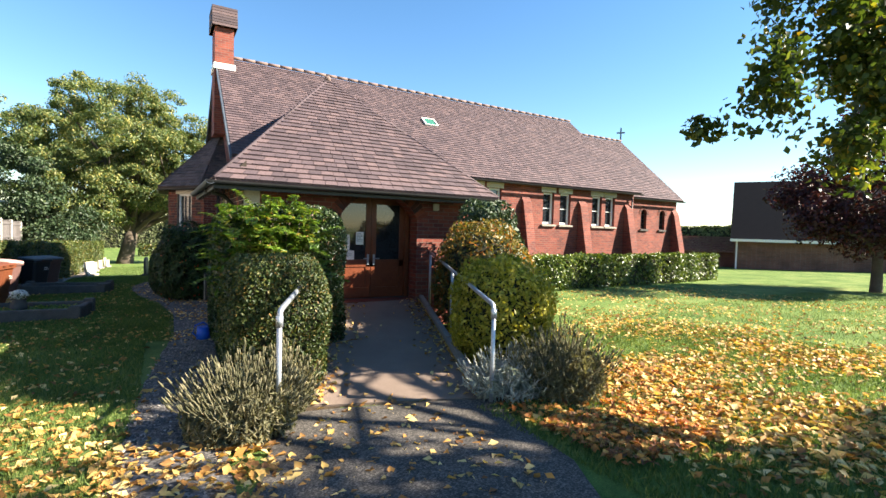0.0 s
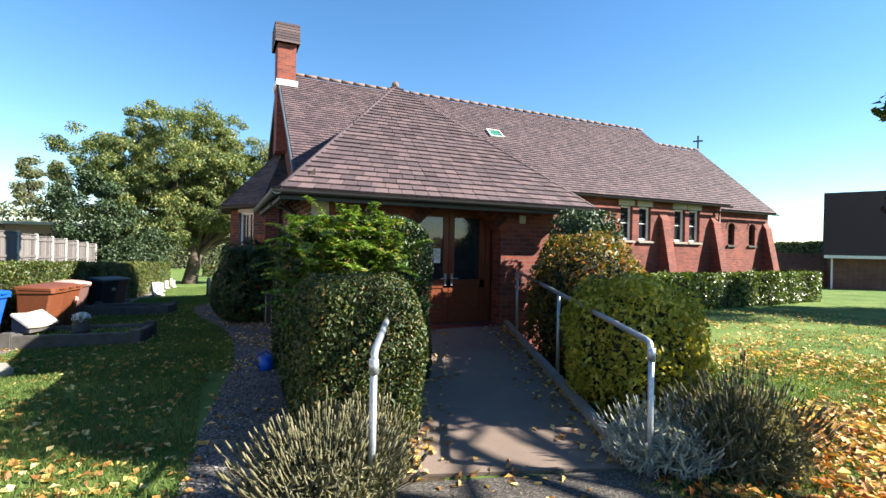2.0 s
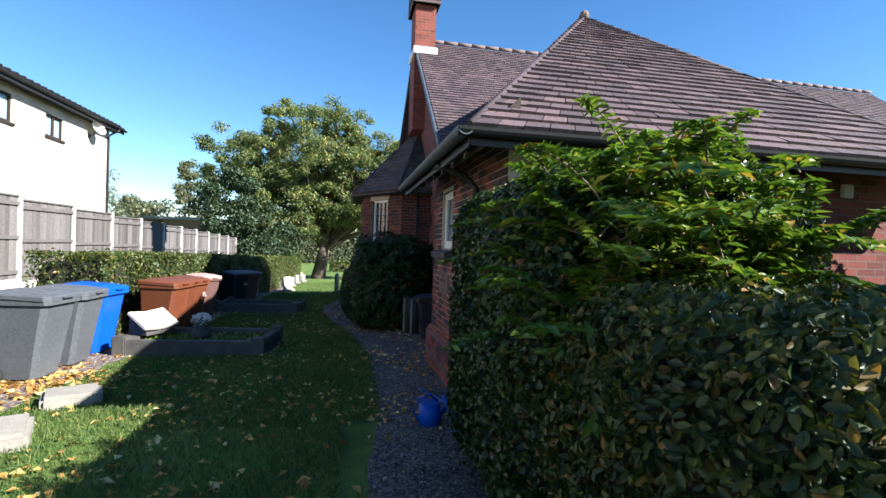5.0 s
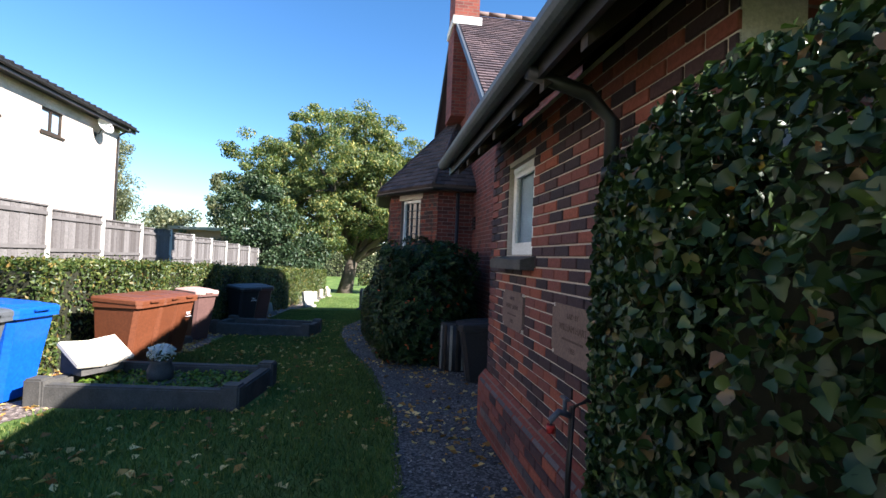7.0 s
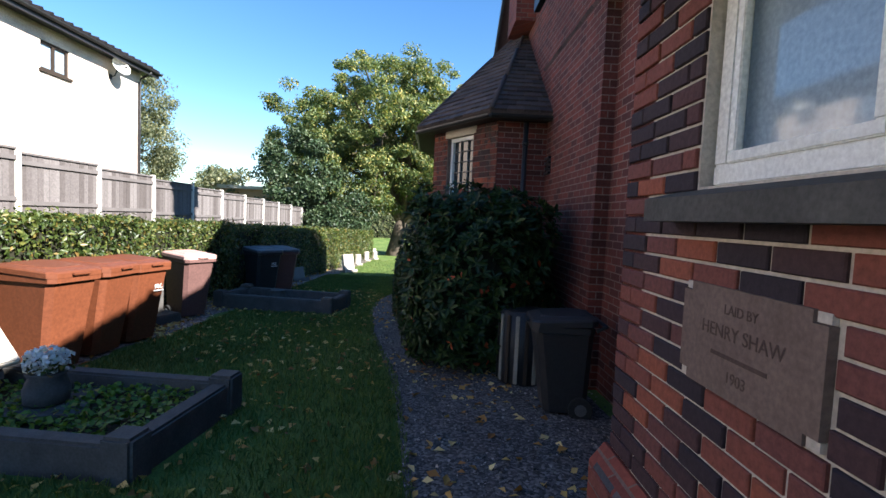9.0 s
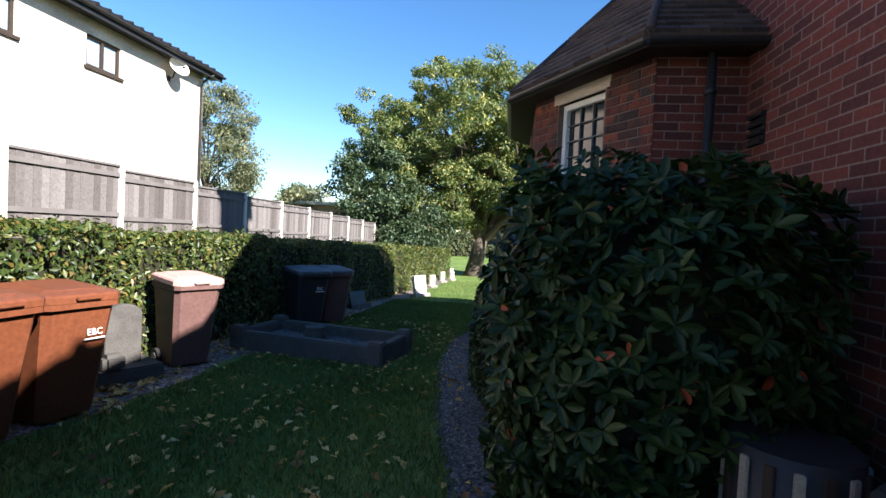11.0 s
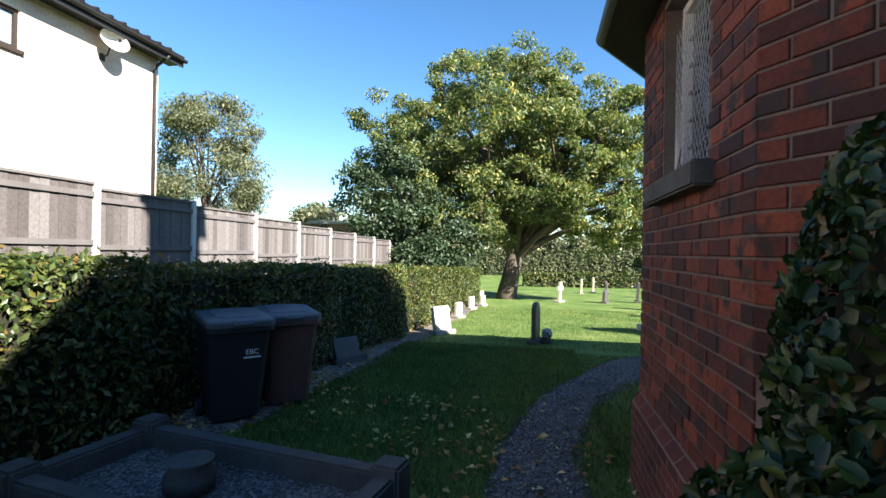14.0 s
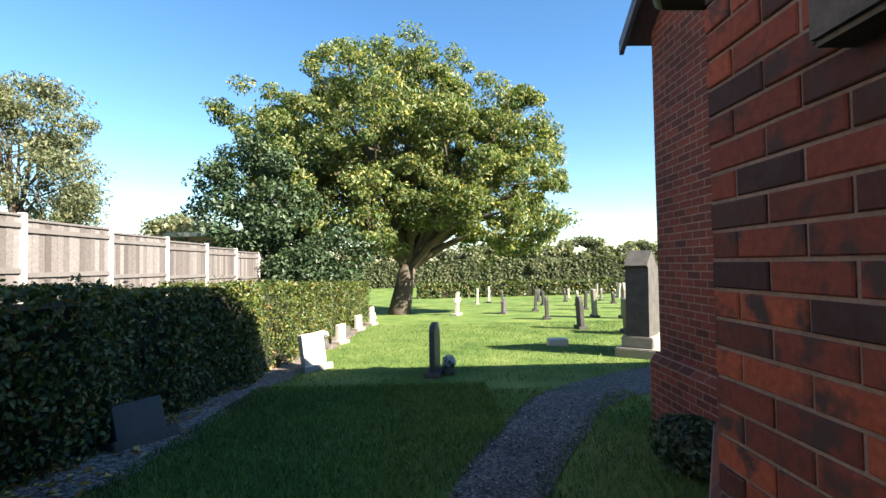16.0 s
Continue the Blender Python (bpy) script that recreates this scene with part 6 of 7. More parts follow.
# ---- trees ----
def tree(name, x, y, label, trunk_h, trunk_r, lobes, mat, leaf, count, aspect=0.5, seed=1, clumps=60, clump_r=1.2, droop=0.4, limbs=9, lean=(0, 0), category="tree", fill=0.35):
    """A tapered trunk with forking limbs and a crown made of many leaf clumps with gaps between them.
    lobes: (x, y, z, rx, ry, rz), from the foot of the trunk."""
    r = np.random.default_rng(seed)
    top = thing(name, x, y)
    tagged(top, label, category)
    bm = bmesh.new()
    fork = Vector((lean[0], lean[1], trunk_h))
    tube(bm, [(0, 0, -0.3), (lean[0] * 0.15, lean[1] * 0.15, trunk_h * 0.12), (lean[0] * 0.5, lean[1] * 0.5, trunk_h * 0.5), fork], trunk_r * 1.35, 10, trunk_r * 0.85)
    part("trunk", bm, BARK, top)
    vol = np.array([l[3] * l[4] * l[5] for l in lobes])
    cl = []
    for i in range(clumps):
        l = lobes[r.choice(len(lobes), p=vol / vol.sum())]
        d = r.normal(size=3)
        d /= np.linalg.norm(d)
        s = r.uniform(fill, 1.0) ** 0.5
        cl.append(np.array(l[:3]) + d * s * np.array(l[3:]))
    bm = bmesh.new()
    order = r.permutation(len(cl))[:limbs]
    for i in order:
        c = Vector(cl[i])
        mid = fork.lerp(c, 0.45) + Vector((r.uniform(-0.3, 0.3), r.uniform(-0.3, 0.3), 0.12 * (c - fork).length))
        tube(bm, [fork - Vector((0, 0, 0.25)), fork.lerp(mid, 0.5), mid, c.lerp(mid, 0.4), c], trunk_r * 0.5, 6, trunk_r * 0.06, False)
        for k in range(3):
            e = Vector(cl[r.integers(len(cl))])
            if (e - mid).length < 5.5:
                tube(bm, [mid, mid.lerp(e, 0.5) + Vector((0, 0, 0.2)), e], trunk_r * 0.2, 5, trunk_r * 0.03, False)
    tagged(part("branching", bm, BARK, top), kind="stuff")
    per = count // clumps
    pts, nr = [], []
    for c in cl:
        k = int(per * r.uniform(0.5, 1.5))
        d = r.normal(size=(k, 3))
        d /= np.linalg.norm(d, axis=1)[:, None]
        rad = clump_r * r.uniform(0.6, 1.25)
        p = c + d * (r.uniform(0, 1, k) ** 0.45)[:, None] * rad * np.array([1, 1, 0.72])
        pts.append(p)
        nr.append(d * [0.6, 0.6, 0.6] + [0, 0, 0.5])
    pts, nr = np.concatenate(pts), np.concatenate(nr)
    hang(new("crown", leaf_mesh("crown", pts, leaf * r.uniform(0.6, 1.35, len(pts)), mat, aspect, nr, 0.8, droop, r)), top)
    return top


tree("tree", -3.3, 42.0, "large spreading walnut tree with yellowing leaves", 2.4, 0.46,
     [(-0.6, 0, 8.4, 5.9, 5.5, 4.8), (3.6, 0, 7.0, 4.7, 4.7, 4.3), (-4.1, -0.9, 6.3, 3.8, 3.8, 4.1), (5.2, -0.9, 4.7, 3.0, 3.0, 2.9), (-2.1, -2.5, 4.4, 4.1, 2.7, 2.2), (1.2, 0, 11.6, 2.7, 2.6, 2.0), (-6.0, -0.9, 8.9, 2.4, 2.2, 2.0), (5.4, 0, 8.4, 2.5, 2.5, 2.7), (-2.6, 0, 11.4, 2.2, 2.2, 1.8)], LEAF_WALNUT, 0.2, 165000, 0.42, 11, 860, 0.63, 1.1, 30, (0.5, 0), fill=0.12)
tree("tree", -8.3, 38.3, "dense dark holly tree below the walnut", 1.4, 0.18, [(0, 0, 3.9, 2.7, 2.5, 3.6), (1.5, 0, 2.4, 2.6, 2.3, 2.1)], LEAF_HOLLY, 0.19, 36000, 0.5, 12, 110, 0.75, 0.2, 6)
tree("tree", -20.5, 41.0, "silvery birch with drooping fine twigs", 4.5, 0.18, [(0, 0, 6.8, 3.1, 3.1, 4.6)], LEAF_BIRCH, 0.18, 36000, 0.45, 13, 110, 0.95, 1.6, 12)
tree("tree", -23.5, 62.0, "round clipped-looking green tree far off", 1.5, 0.2, [(0, 0, 4.2, 3.0, 3.0, 3.4)], LEAF_BIRCH, 0.35, 6000, 0.5, 14, 30, 1.2, 0.3, 4)
for k, (x, y, h) in enumerate(((-23.8, 80.0, 15.5), (-21.2, 82.0, 15.0))):
    tree("tree", x, y, "tall narrow poplar in the distance", 3.0, 0.25, [(0, 0, h * 0.56, 1.3, 1.3, h * 0.43)], LEAF_BIRCH, 0.42, 5000, 0.5, 15 + k, 40, 0.9, 0.3, 6)
tree("tree", -17.5, 49.5, "rounded green bushy tree behind the fence", 1.2, 0.2, [(0, 0, 3.4, 3.2, 3.2, 2.6)], LEAF_BIRCH, 0.3, 8000, 0.5, 17, 35, 1.1, 0.3, 4)
tree("tree", 20.4, 7.0, "purple-leaved copper tree shading the lawn", 1.6, 0.16, [(0, 0, 3.9, 2.9, 2.9, 2.4), (0.8, 0, 3.0, 3.0, 3.0, 1.7)], LEAF_COPPER, 0.16, 34000, 0.55, 18, 80, 0.85, 0.6, 9)
tree("tree", 9.6, -4.0, "large lime tree with hanging leafy branches", 3.6, 0.3, [(0.0, 0.0, 6.2, 1.4, 1.0, 1.0), (-4.75, 7.1, 3.35, 0.4, 0.4, 0.6), (-4.0, 7.0, 4.0, 0.55, 0.5, 0.85), (-3.5, 6.7, 3.1, 0.55, 0.5, 0.85), (-3.1, 7.1, 4.7, 0.7, 0.6, 0.75), (-2.6, 6.7, 3.8, 0.7, 0.6, 1.0), (3.6, 0.0, 6.2, 1.5, 0.5, 0.5), (-4.6, 5.9, 5.6, 0.7, 0.6, 0.35), (-4.95, 7.5, 2.7, 0.25, 0.25, 0.3)], LEAF_LIME, 0.095, 24000, 0.8, 19, 130, 0.42, 1.6, 14)
tree("tree", 11.0, -6.5, "spreading lime tree shading the tarmac path", 4.2, 0.32, [(-2.3, 2.5, 6.2, 2.6, 2.0, 1.0), (1.8, 0.6, 6.3, 3.0, 2.0, 1.1), (-4.8, 3.4, 6.1, 2.0, 1.6, 0.8), (0.0, -0.8, 7.4, 3.4, 2.4, 1.5)], LEAF_LIME, 0.17, 34000, 0.8, 20, 190, 0.75, 0.9, 14)
tree("tree", 27.5, 27.5, "dark conifer beyond the garage", 1.0, 0.2, [(0, 0, 3.2, 1.9, 1.9, 2.9)], LEAF_HOLLY, 0.25, 8000, 0.4, 21, 35, 0.8, 0.2, 4)
tree("tree", 35.5, 36.0, "rounded tree beyond the garage roof", 1.0, 0.2, [(0, 0, 2.8, 3.2, 3.0, 1.9)], LEAF_BIRCH, 0.3, 7000, 0.5, 22, 35, 0.9, 0.2, 4)
for k, (x, y, rr, h) in enumerate(((12.5, 86, 3.6, 5.4), (19.5, 88, 3.8, 6.6), (24.0, 87, 3.6, 5.6), (30, 90, 4, 6.0), (-9, 88, 5, 6.8), (-2, 89, 4.6, 6.2), (5, 88, 4.4, 6.0), (-17, 88, 5, 6.5))):
    tree("tree", x, y, "green field tree beyond the far hedge", 1.2, 0.25, [(0, 0, h * 0.58, rr, 3, h * 0.42)], LEAF_BIRCH, 0.5, 5000, 0.6, 30 + k, 30, 1.3, 0.2, 4)


# ---- hedges ----
def hedge(name, label, line, h, depth, mat, leaf, density, seed, aspect=0.5, skip=None):
    """A clipped hedge along points (x, y): a core coloured as inner shade and a skin of leaves with a slightly uneven
    top.
    """
    r = np.random.default_rng(seed)
    top = new(name)
    x0, y0 = line[0]
    top.matrix_world = pose(x0, y0, gz(x0, y0))
    tagged(top, label, "hedge")
    pts, nr = [], []
    core = bmesh.new()
    for (ax, ay), (bx, by) in zip(line, line[1:]):
        d = np.array([bx - ax, by - ay])
        L = np.linalg.norm(d)
        d = d / L
        n = np.array([d[1], -d[0]])
        for face, area in (("front", L * h), ("back", L * h * 0.5), ("top", L * depth), ("ends", depth * h)):
            k = int(area * density)
            u, v = r.uniform(0, L, k), r.uniform(0, 1, k)
            jit = r.uniform(0, 1, k) ** 1.6 * 0.14
            if face == "top":
                s, z, nn = (v - 0.5) * depth, h - jit, np.array([0, 0, 1.0])
            elif face == "ends":
                u = np.where(r.uniform(0, 1, k) < 0.5, jit, L - jit)
                s, z, nn = (r.uniform(0, 1, k) - 0.5) * depth, v * h, np.array([0, 0, 0.3])
            else:
                sg = 1 if face == "front" else -1
                s, z, nn = sg * (depth / 2 - jit), v ** 0.9 * h, np.array([n[0] * sg, n[1] * sg, 0.25])
            lump = 0.07 * np.sin(u * 1.7 + seed) + 0.05 * np.sin(u * 4.1 + 1.0)
            px, py = ax + d[0] * u + n[0] * (s + lump * np.sign(s)), ay + d[1] * u + n[1] * (s + lump * np.sign(s))
            g = np.array([gz(a, b) for a, b in zip(px, py)])
            pz = g + z * (1 + 0.5 * lump / h) + (r.uniform(0, 0.1, k) * (r.uniform(0, 1, k) > 0.93))
            pts.append(np.column_stack([px - x0, py - y0, pz - gz(x0, y0)]))
            nr.append(np.tile(nn, (k, 1)))
        ang = math.atan2(d[1], d[0])
        seg = max(1, int(L / 2))
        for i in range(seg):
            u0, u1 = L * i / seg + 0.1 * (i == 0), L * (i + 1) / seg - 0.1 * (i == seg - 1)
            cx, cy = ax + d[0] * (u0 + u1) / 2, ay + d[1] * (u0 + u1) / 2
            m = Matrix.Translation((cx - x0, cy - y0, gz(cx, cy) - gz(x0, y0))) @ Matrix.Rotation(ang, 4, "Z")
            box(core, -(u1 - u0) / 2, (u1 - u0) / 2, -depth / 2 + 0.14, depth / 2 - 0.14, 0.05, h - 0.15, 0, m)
    part("core", core, CORE_SHADE, top)
    pts, nr = np.concatenate(pts), np.concatenate(nr)
    hang(new("foliage", leaf_mesh("foliage", pts, leaf * r.uniform(0.6, 1.3, len(pts)), mat, aspect, nr * 1.2, 0.8, 0.1, r)), top)
    return top


hedge("hedge", "clipped green boundary hedge along the fence", [(-5.85, 13.5), (-5.72, 20.0), (-5.1, 26.5), (-4.98, 31.5), (-4.85, 37.8)], 1.55, 1.15, LEAF_HEDGE, 0.075, 900, 41)
hedge("hedge", "clipped glossy laurel hedge below the church wall", [(5.8, 12.75), (10.95, 12.95), (16.0, 13.15), (21.3, 13.55)], 1.2, 0.95, LEAF_LAUREL, 0.13, 380, 42)
hedge("hedge", "tall field hedge closing the churchyard", [(-40.0, 84.0), (-10, 84), (20, 85.0), (60.0, 83.0)], 3.5, 3.0, LEAF_FAR, 0.5, 26, 43)
hedge("hedge", "low dark hedge before the far field", [(-3.0, 62.0), (16.0, 64.0)], 1.3, 1.2, LEAF_HEDGE, 0.3, 60, 44)
hedge("hedge", "belt of trees along the far field edge", [(58.0, 82.0), (74.0, 40.0), (72.0, -10.0)], 4.6, 4.0, LEAF_FAR, 0.6, 16, 46)
hedge("hedge", "boundary hedge beyond the lawn", [(27.0, 33.0), (31.0, 25.5)], 1.5, 1.2, LEAF_HEDGE, 0.2, 120, 45)

# ---- shrubs round the porch ----
shrub("shrub", "dense clipped privet bush with browned tips", [(-0.04, 5.66, 0.75, 0.53, 0.68, 0.72)], LEAF_PRIVET, 0.037, 36000, 0.5, 5.0, 0.2, 51, lump=0.05, outline=[(0.2, 0.7), (0.5, 1.0), (0.8, 0.65)])
shrub("shrub", "ivy-clad evergreen bush beside the porch", [(0.3, 7.3, 1.04, 0.8, 1.04, 1.05), (-0.07, 8.6, 1.0, 0.15, 0.36, 1.02)], LEAF_IVY, 0.036, 66000, 0.85, 6.0, 0.14, 52, lump=0.04, outline=[(0.1, 0.75), (0.3, 1.0), (0.55, 0.62), (0.78, 0.4)])
fern = thing("shrub", 0.06, 6.45)
tagged(fern, "bright green shrub with feathery arching fronds", "shrub")
fr_ = np.random.default_rng(53)
lp, ln, stem = [], [], bmesh.new()
for i in range(360):
    a, e = fr_.uniform(0, 2 * math.pi), fr_.uniform(0.15, 1.25)
    base = Vector((fr_.uniform(-0.5, 0.5), fr_.uniform(-0.5, 0.5), fr_.uniform(1.1, 1.95)))
    Lf = fr_.uniform(0.28, 0.52)
    d = Vector((math.cos(a) * math.cos(e), math.sin(a) * math.cos(e), math.sin(e)))
    side = d.cross(Vector((0, 0, 1))).normalized()
    pts_ = []
    for k in range(13):
        f = k / 12
        p = base + d * Lf * f + Vector((0, 0, -0.35 * Lf * f * f))
        pts_.append(p)
        if k > 1:
            for s in (-1, 1):
                for q in (0.3, 0.8):
                    lp.append(p + side * s * (0.09 * (1 - 0.5 * f)) * q)
                    ln.append(Vector((0, 0, 1)) + d * 0.3)
    tube(stem, pts_[::3], 0.005, 3, cap=False)
hang(new("fronds", leaf_mesh("fronds", np.array(lp), 0.085 * fr_.uniform(0.7, 1.2, len(lp)), LEAF_FERN, 0.34, np.array(ln) * 1.4, 0.55, 0.2, fr_)), fern)
for k in range(7):
    tube(stem, [(0.3 * math.cos(k), 0.3 * math.sin(k), gz(0.2, 6.4) * 0), (0.2 * math.cos(k), 0.2 * math.sin(k), 0.8), (0.45 * math.cos(k), 0.4 * math.sin(k), 1.7)], 0.02, 5, 0.008)
part("stem", stem, TWIG, fern)
shrub("shrub", "golden privet bush with bright yellow leaves", [(2.62, 5.02, 0.7, 0.56, 0.66, 0.72)], LEAF_GOLD, 0.065, 12000, 0.5, 2.6, 0.25, 54)
shrub("shrub", "bronze and orange autumn-tinted shrub by the ramp", [(3.45, 6.65, 0.95, 0.75, 0.9, 1.0), (3.05, 5.95, 0.8, 0.42, 0.5, 0.62)], LEAF_RUST, 0.085, 13000, 0.4, 2.3, 0.3, 55)
shrub("shrub", "tall green laurel bush beside the porch", [(4.0, 7.35, 1.15, 0.72, 0.7, 1.25)], LEAF_HOLLY, 0.11, 9000, 0.4, 2.2, 0.3, 56)
RHODO_LEAF = [(0.12, 0.4), (0.35, 0.85), (0.6, 1.0), (0.82, 0.72), (0.93, 0.36)]
RX, RY = -0.28, 15.5
rh = shrub("shrub", "rhododendron with large dark leaves, some reddened", [(RX, RY, 0.94, 0.76, 0.86, 0.96)], LEAF_RHODO, 0.085, 5000, 0.38, 3.4, 0.3, 57, lump=0.08, outline=RHODO_LEAF)
wr = np.random.default_rng(157)
tips, outs = shell_points(1800, 0, 0, 1.0, 0.88, 1.0, 1.09, 3.2, 0.22, 0.1, 58, 0.12)
wp, wn, wd, ws = [], [], [], []
for tip, out in zip(tips, outs):
    axis = out + np.array([0, 0, 0.45]) + wr.normal(0, 0.25, 3)
    axis /= np.linalg.norm(axis)
    u = np.cross(axis, [0.3, 0.9, 0.2])
    u /= np.linalg.norm(u)
    v = np.cross(axis, u)
    a0, k = wr.uniform(0, 6.28), wr.integers(6, 10)
    for q in range(k):
        a, lift = a0 + 6.283 * q / k + wr.normal(0, 0.15), wr.uniform(-0.15, 0.75)
        d = (u * math.cos(a) + v * math.sin(a)) * math.cos(lift) + axis * math.sin(lift)
        size = wr.uniform(0.065, 0.12)
        wp.append(tip + d * size * 0.55)
        wd.append(d)
        wn.append((axis * math.cos(lift) - (u * math.cos(a) + v * math.sin(a)) * math.sin(lift)) * 6)
        ws.append(size)
wp, wn, wd, ws = np.array(wp), np.array(wn), np.array(wd), np.array(ws)
turned = wr.uniform(0, 1, len(wp)) < 0.011
hang(new("foliage", leaf_mesh("foliage", wp[~turned], ws[~turned], LEAF_RHODO, 0.4, wn[~turned], 0.8, 0, wr, 0.16, RHODO_LEAF, wd[~turned])), rh)
hang(new("red_leaves", leaf_mesh("red_leaves", wp[turned], ws[turned], LEAF_RED, 0.4, wn[turned], 0.8, 0, wr, 0.16, RHODO_LEAF, wd[turned])), rh)
shrub("shrub", "rounded small-leaved evergreen bush by the bay", [(-0.8, 16.95, 0.68, 0.6, 0.62, 0.7), (-0.7, 17.2, 0.98, 0.44, 0.46, 0.98)], LEAF_IVY, 0.042, 30000, 0.55, 2.8, 0.16, 58, lump=0.05, outline=[(0.2, 0.7), (0.5, 1.0), (0.8, 0.65)])
shrub("shrub", "dark overgrown hedge bush behind the bins", [(-6.0, 9.7, 0.8, 0.8, 1.1, 0.85), (-6.2, 7.4, 0.7, 0.9, 1.4, 0.75)], LEAF_HEDGE, 0.08, 9000, 0.5, 3.0, 0.25, 59)
shrub("shrub", "low dark shrub at the foot of the church wall", [(0.45, 22.6, 0.16, 0.3, 0.5, 0.22)], LEAF_HOLLY, 0.06, 2500, 0.5, 2.0, 0.4, 60)


def spiky(x, y, rx, ry, h, mat, label, stems, seed, tip=None):
    """Lavender: a low mound of fine stems that fan outwards."""
    r = np.random.default_rng(seed)
    top = thing("lavender_bush", x, y)
    tagged(top, label, "lavender")
    bm = bmesh.new()
    for i in range(stems):
        a, q = r.uniform(0, 2 * math.pi), r.uniform(0, 1) ** 0.6
        bx, by = rx * 0.45 * q * math.cos(a), ry * 0.45 * q * math.sin(a)
        ex, ey = bx + rx * 0.7 * q * math.cos(a + r.uniform(-0.4, 0.4)), by + ry * 0.7 * q * math.sin(a)
        hz = h * (1.15 - 0.55 * q) * r.uniform(0.75, 1.2)
        tube(bm, [(bx, by, 0.05), ((bx + ex) / 2, (by + ey) / 2, hz * 0.6), (ex, ey, hz)], 0.0035, 3, 0.0025, False)
        tube(bm, [(ex, ey, hz), (ex + (ex - bx) * 0.1, ey + (ey - by) * 0.1, hz + 0.05)], 0.009, 4, 0.004)
    part("stem", bm, tip or mat, top)
    p, nn = shell_points(stems * 16, 0, 0, h * 0.3, rx * 0.85, ry * 0.85, h * 0.55, 2, 0.6, 0.1, seed, 0.02)
    me = leaf_mesh("foliage", p, 0.11 * r.uniform(0.6, 1.4, len(p)), mat, 0.12, nn * 0.3 + np.array([0, 0, 0.0]), 1.0, -1.6, r)
    hang(new("foliage", me), top)
    return top


spiky(-0.52, 4.42, 0.52, 0.5, 0.56, LEAF_LAVENDER, "straggly lavender bush with dry flower spikes", 420, 61)
spiky(-0.1, 4.82, 0.32, 0.35, 0.52, LEAF_LAVENDER, "straggly lavender bush with dry flower spikes", 240, 62)
spiky(2.55, 3.85, 0.5, 0.52, 0.64, LEAF_LAVENDER, "brownish lavender bush beside the rail", 380, 63)
spiky(2.05, 4.15, 0.5, 0.5, 0.42, LEAF_SILVER, "silver-grey lavender cushion beside the rail", 160, 64, LEAF_SILVER)

# ---- fallen leaves and grass ----
lr = np.random.default_rng(71)


def scatter(name, label, boxes_, size, mat, aspect, r=lr, lift=0.015, category="fallen leaves"):
    pts = []
    for x0, x1, y0, y1, k in boxes_:
        x, y = r.uniform(x0, x1, k), r.uniform(y0, y1, k)
        keep = np.sin(x * 1.9 + 0.4) + np.sin(y * 2.3 + x) + r.normal(0, 1.0, k) > -0.6
        pts.append(np.column_stack([x[keep], y[keep]]))
    p = np.concatenate(pts)
    z = np.array([gz(a, b) for a, b in p]) + lift + r.uniform(0, 0.02, len(p))
    me = leaf_mesh(name, np.column_stack([p, z]), size * r.uniform(0.5, 1.3, len(p)), mat, aspect, np.tile([0, 0, 2.2], (len(p), 1)), 0.8, 0, r, 0.35)
    return tagged(new(name, me), label, category, kind="stuff")


scatter("fallen_leaves", "scattered yellow and brown fallen leaves", [(1.9, 5.5, 0.5, 4.2, 2600), (2.8, 9.0, 1.0, 7.5, 6500), (6.0, 16.0, 2.0, 12.0, 4500), (1.9, 3.3, 2.4, 4.5, 2200), (-4.5, -1.4, 1.5, 5.5, 1500), (-4.5, -0.2, 5.5, 12.0, 1500), (-4.8, -0.2, 12, 22, 1900), (-1.6, 1.2, 2.4, 4.6, 700), (-5.6, -4.5, 9, 32, 5200), (-5.3, -4.3, 12, 24, 2200), (1.7, 3.0, 3.0, 4.6, 900), (-1.1, 0.2, 9.0, 15.0, 500), (-5.3, -3.9, 8.3, 11.4, 1500), (-3.6, -1.2, 3.4, 6.2, 1600), (-1.5, -0.4, 2.2, 4.4, 900)], 0.085, LEAF_FALLEN, 0.62)
scatter("fallen_leaves", "orange leaves drifted in the bed beside the rail", [(1.72, 2.9, 2.3, 3.9, 1900), (2.0, 4.2, 2.6, 4.2, 900)], 0.08, LEAF_DRIFT, 0.6, lift=0.03)
scatter("fallen_leaves", "pale dry leaves thick on the lawn", [(2.2, 7.5, 0.8, 4.6, 3800)], 0.095, LEAF_FALLEN, 0.6, lift=0.03)
rp = []
for i in range(900):
    f, s = lr.uniform(0, 1), lr.choice([0, 1]) + lr.normal(0, 0.13)
    s = min(0.97, max(0.03, abs(s)))
    a = RAMP_N[0].lerp(RAMP_F[0], f).lerp(RAMP_N[1].lerp(RAMP_F[1], f), s)
    rp.append((a.x, a.y, a.z + 0.012))
tagged(new("fallen_leaves", leaf_mesh("fallen_leaves", np.array(rp), 0.075 * lr.uniform(0.5, 1.2, 900), LEAF_FALLEN, 0.62, np.tile([0, 0, 2.2], (900, 1)), 0.8, 0, lr, 0.35)), "dry leaves drifted along the ramp", "fallen leaves", kind="stuff")

PATH_XY = [(x, y, w) for x, y, w in GRAVEL_LINE]


def on_path(x, y):
    xs = np.interp(y, [p[1] for p in PATH_XY], [p[0] for p in PATH_XY])
    ws = np.interp(y, [p[1] for p in PATH_XY], [p[2] for p in PATH_XY])
    return np.abs(x - xs) < ws * 0.5 - 0.04


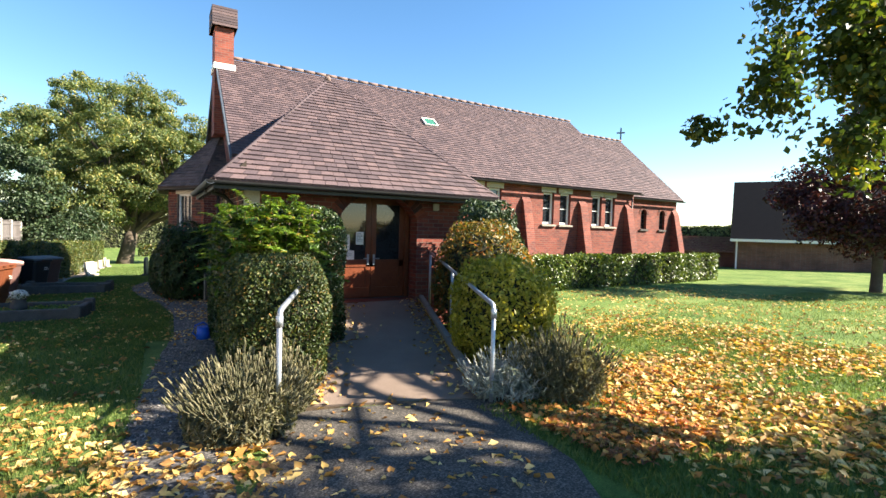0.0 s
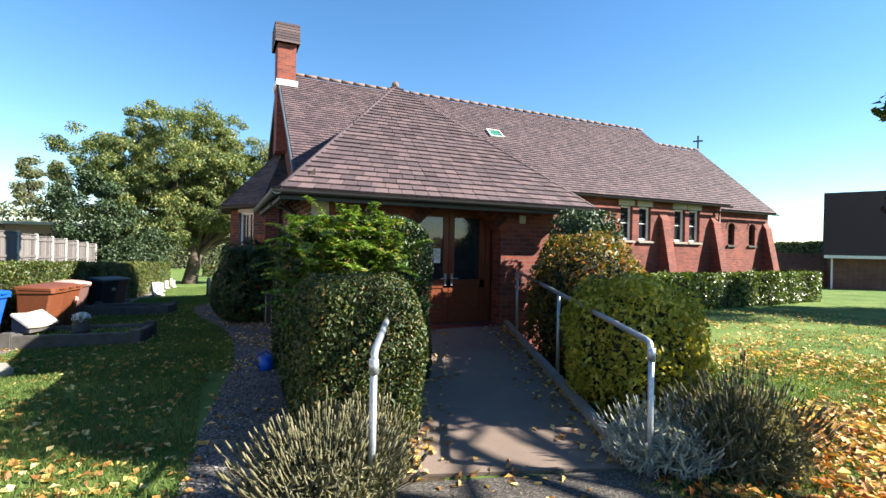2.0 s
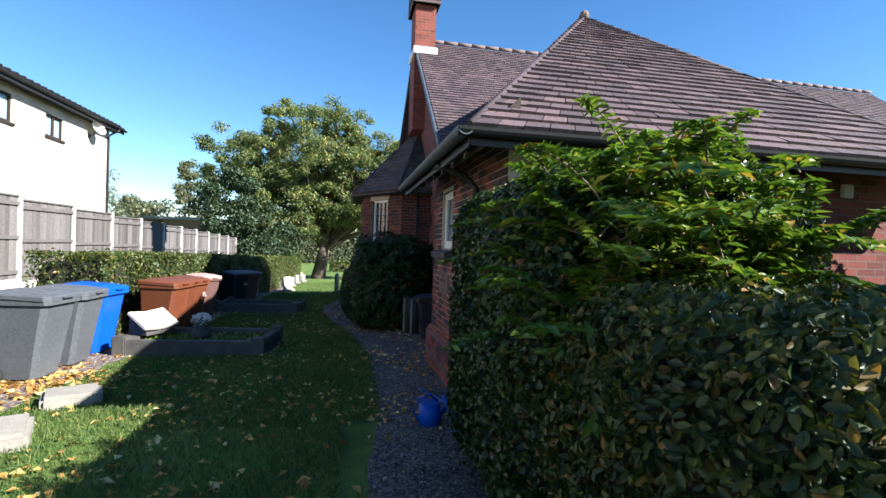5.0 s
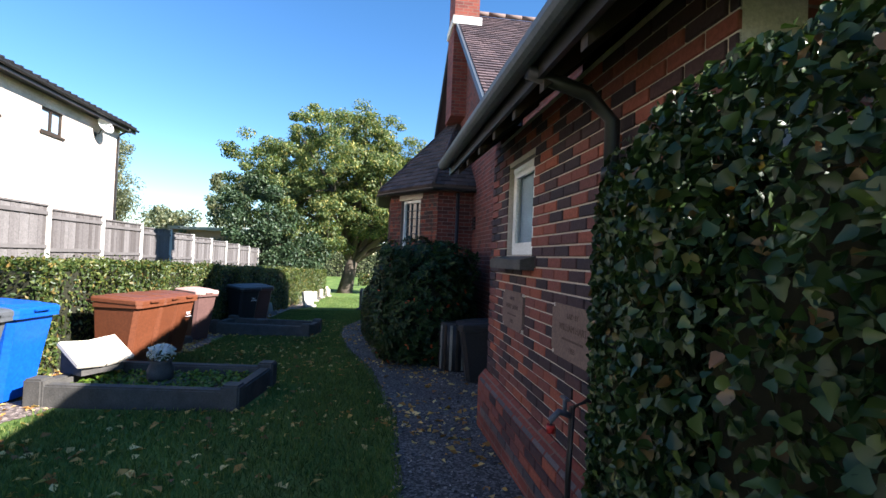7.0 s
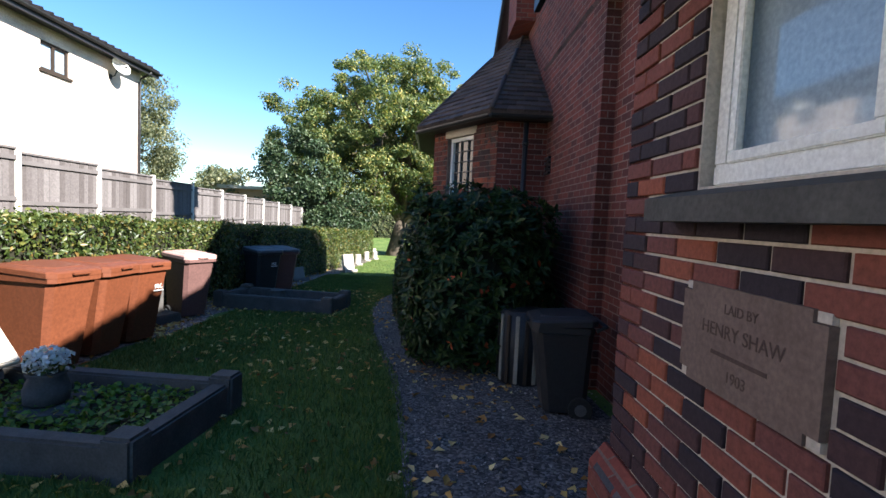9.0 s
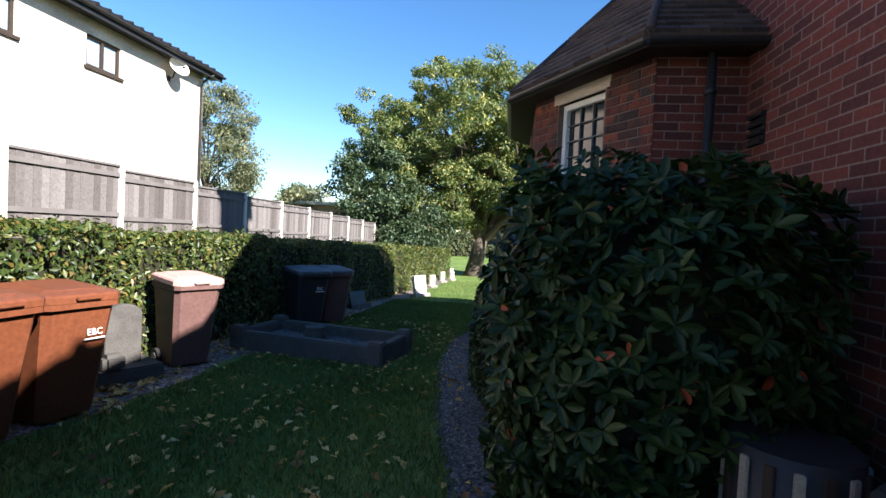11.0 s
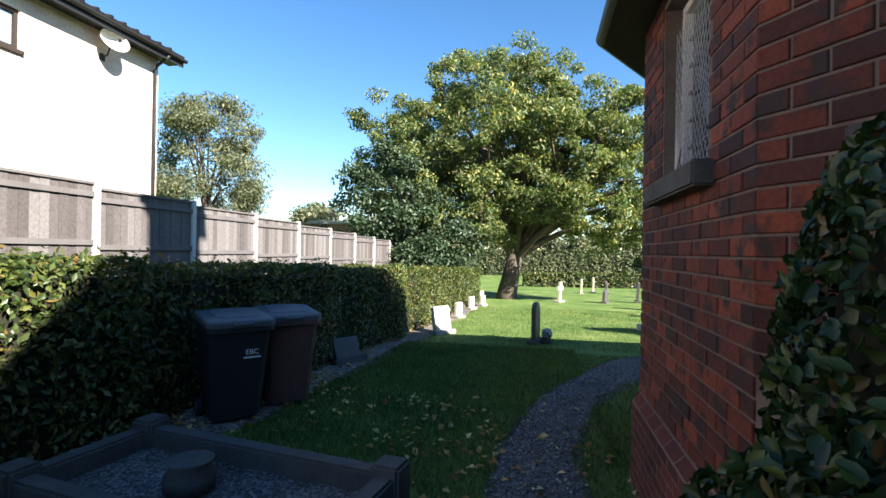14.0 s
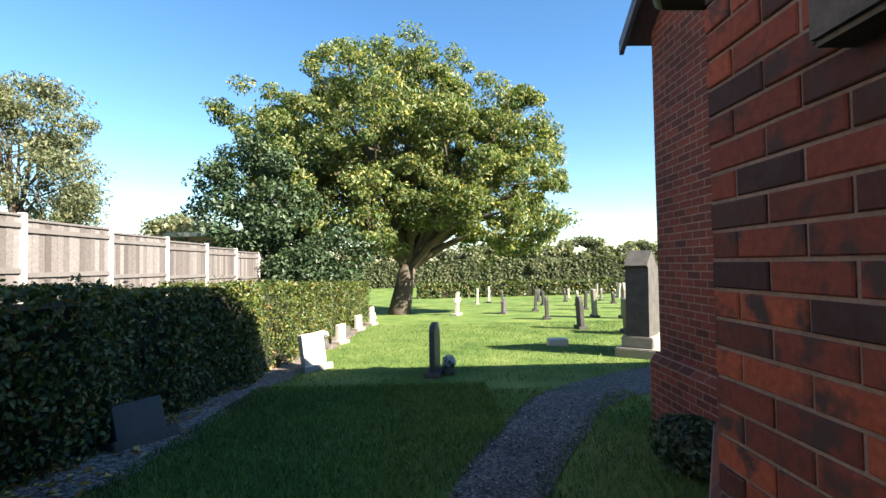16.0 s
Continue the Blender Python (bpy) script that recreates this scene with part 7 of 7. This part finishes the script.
def blades(name, regions, size, label):
    r = np.random.default_rng(81)
    pts = []
    for x0, x1, y0, y1, k in regions:
        x, y = r.uniform(x0, x1, k), r.uniform(y0, y1, k)
        keep = ~on_path(x, y) & ~((x > -0.3) & (y > 8) & (y < 16.6)) & ~((x > -0.95) & (y > 16.5) & (y < 20.1)) & ~((x > 0.7) & (y > 16) & (y < 23.9)) & ~((x > -4.7) & (x < -2.4) & (y > 12.3) & (y < 13.75)) & ~((x > -4.8) & (x < -2.4) & (y > 18.25) & (y < 19.5))
        pts.append(np.column_stack([x[keep], y[keep]]))
    p = np.concatenate(pts)
    z = np.array([gz(a, b) for a, b in p])
    s = size * r.uniform(0.5, 1.4, len(p))
    h = r.normal(size=(len(p), 3)) * [1, 1, 0.15] * 3
    me = leaf_mesh(name, np.column_stack([p, z + s * 0.38]), s, LEAF_GRASS, 0.13, h, 0.4, -2.2, r, 0.1)
    return tagged(new(name, me), label, "grass", kind="stuff")


blades("grass_blades", [(-4.6, -1.3, 1.5, 9.0, 42000), (-4.4, -0.6, 9.0, 16.0, 62000), (-4.3, -0.9, 16.0, 26.0, 80000), (2.6, 8.0, 0.3, 6.5, 42000), (1.5, 2.7, 0.0, 3.9, 12000), (-1.6, -0.7, 1.2, 2.6, 3000), (5.0, 18.0, 2.0, 13.5, 36000), (-1.0, 0.6, 20.1, 21.5, 6000), (-1.0, 1.0, 21.5, 25.5, 9000), (-4.0, 6.0, 26.0, 36.0, 30000)], 0.06, "short green lawn grass")

# small stones of the gravel path
sr = np.random.default_rng(91)
gp = []
for i in range(9000):
    j = sr.integers(1, len(GRAVEL_LINE) - 3)
    f = sr.uniform()
    a, b = GRAVEL_LINE[j], GRAVEL_LINE[j + 1]
    x, y, w = (a[q] + (b[q] - a[q]) * f for q in range(3))
    x += sr.uniform(-0.52, 0.52) * w
    gp.append((x, y, gz(x, y) + 0.026))
STONE_CHIP = island_leaf("gravel_chip", [(0.0, (0.08, 0.075, 0.07)), (0.6, (0.2, 0.18, 0.17)), (1.0, (0.42, 0.38, 0.35))], 0.85, 0.0)
tagged(new("gravel_chips", leaf_mesh("gravel_chips", np.array(gp), 0.026 * sr.uniform(0.5, 1.4, len(gp)), STONE_CHIP, 0.8, np.tile([0, 0, 1.6], (len(gp), 1)), 0.7, 0, sr, 0.6)), "loose grey gravel chips on the path", "gravel", kind="stuff")

# ---- bricks of the walls passed close by ----
PWL = PORCH_Y1 - PORCH_Y0
P_OPENS = [(PORCH_Y1 - 11.13, PORCH_Y1 - 10.41, 1.335, 2.11), (PORCH_Y1 - 11.24, PORCH_Y1 - 10.32, 1.215, 1.335), (PORCH_Y1 - 9.9, PORCH_Y1 - 9.24, 0.7, 1.04), (PORCH_Y1 - 11.12, PORCH_Y1 - 10.52, 0.71, 1.04)]
lay_bricks(porch_west, (0.012, PORCH_Y1), (0.012, PORCH_Y0), 0.19, 2.37, P_OPENS, BRICK_PIECE, 5, depth=0.012)
L_sw, L_w = math.dist(OCT[1], OCT[2]), math.dist(OCT[2], OCT[3])
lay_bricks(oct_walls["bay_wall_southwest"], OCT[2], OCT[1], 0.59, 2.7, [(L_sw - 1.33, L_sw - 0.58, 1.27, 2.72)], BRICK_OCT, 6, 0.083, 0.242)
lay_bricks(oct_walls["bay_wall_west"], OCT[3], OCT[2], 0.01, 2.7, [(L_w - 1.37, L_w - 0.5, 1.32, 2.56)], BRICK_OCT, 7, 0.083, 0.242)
for k in range(int(PWL / 0.235)):
    ob = new("brick", brick_mesh(0.224, 0.1, 0.01, BRICK_BLUE))
    ob.matrix_world = face_frame((-0.005, PORCH_Y1), (-0.005, PORCH_Y0), k * 0.235 + 0.01, 0.088) @ pose(0, -0.062, 0, -38, 0, 0)
    hang(ob, porch_west)
for c_ in range(4):
    for k in range(int(PWL / 0.235)):
        ob = new("brick", brick_mesh(0.224, 0.064, 0.008, BRICK_PIECE if c_ < 3 else BRICK_BLUE))
        ob.matrix_world = face_frame((-0.071, PORCH_Y1), (-0.071, PORCH_Y0), k * 0.235 + (0.117 if c_ % 2 else 0.0), 0.02 - c_ * 0.075)
        hang(ob, porch_west)
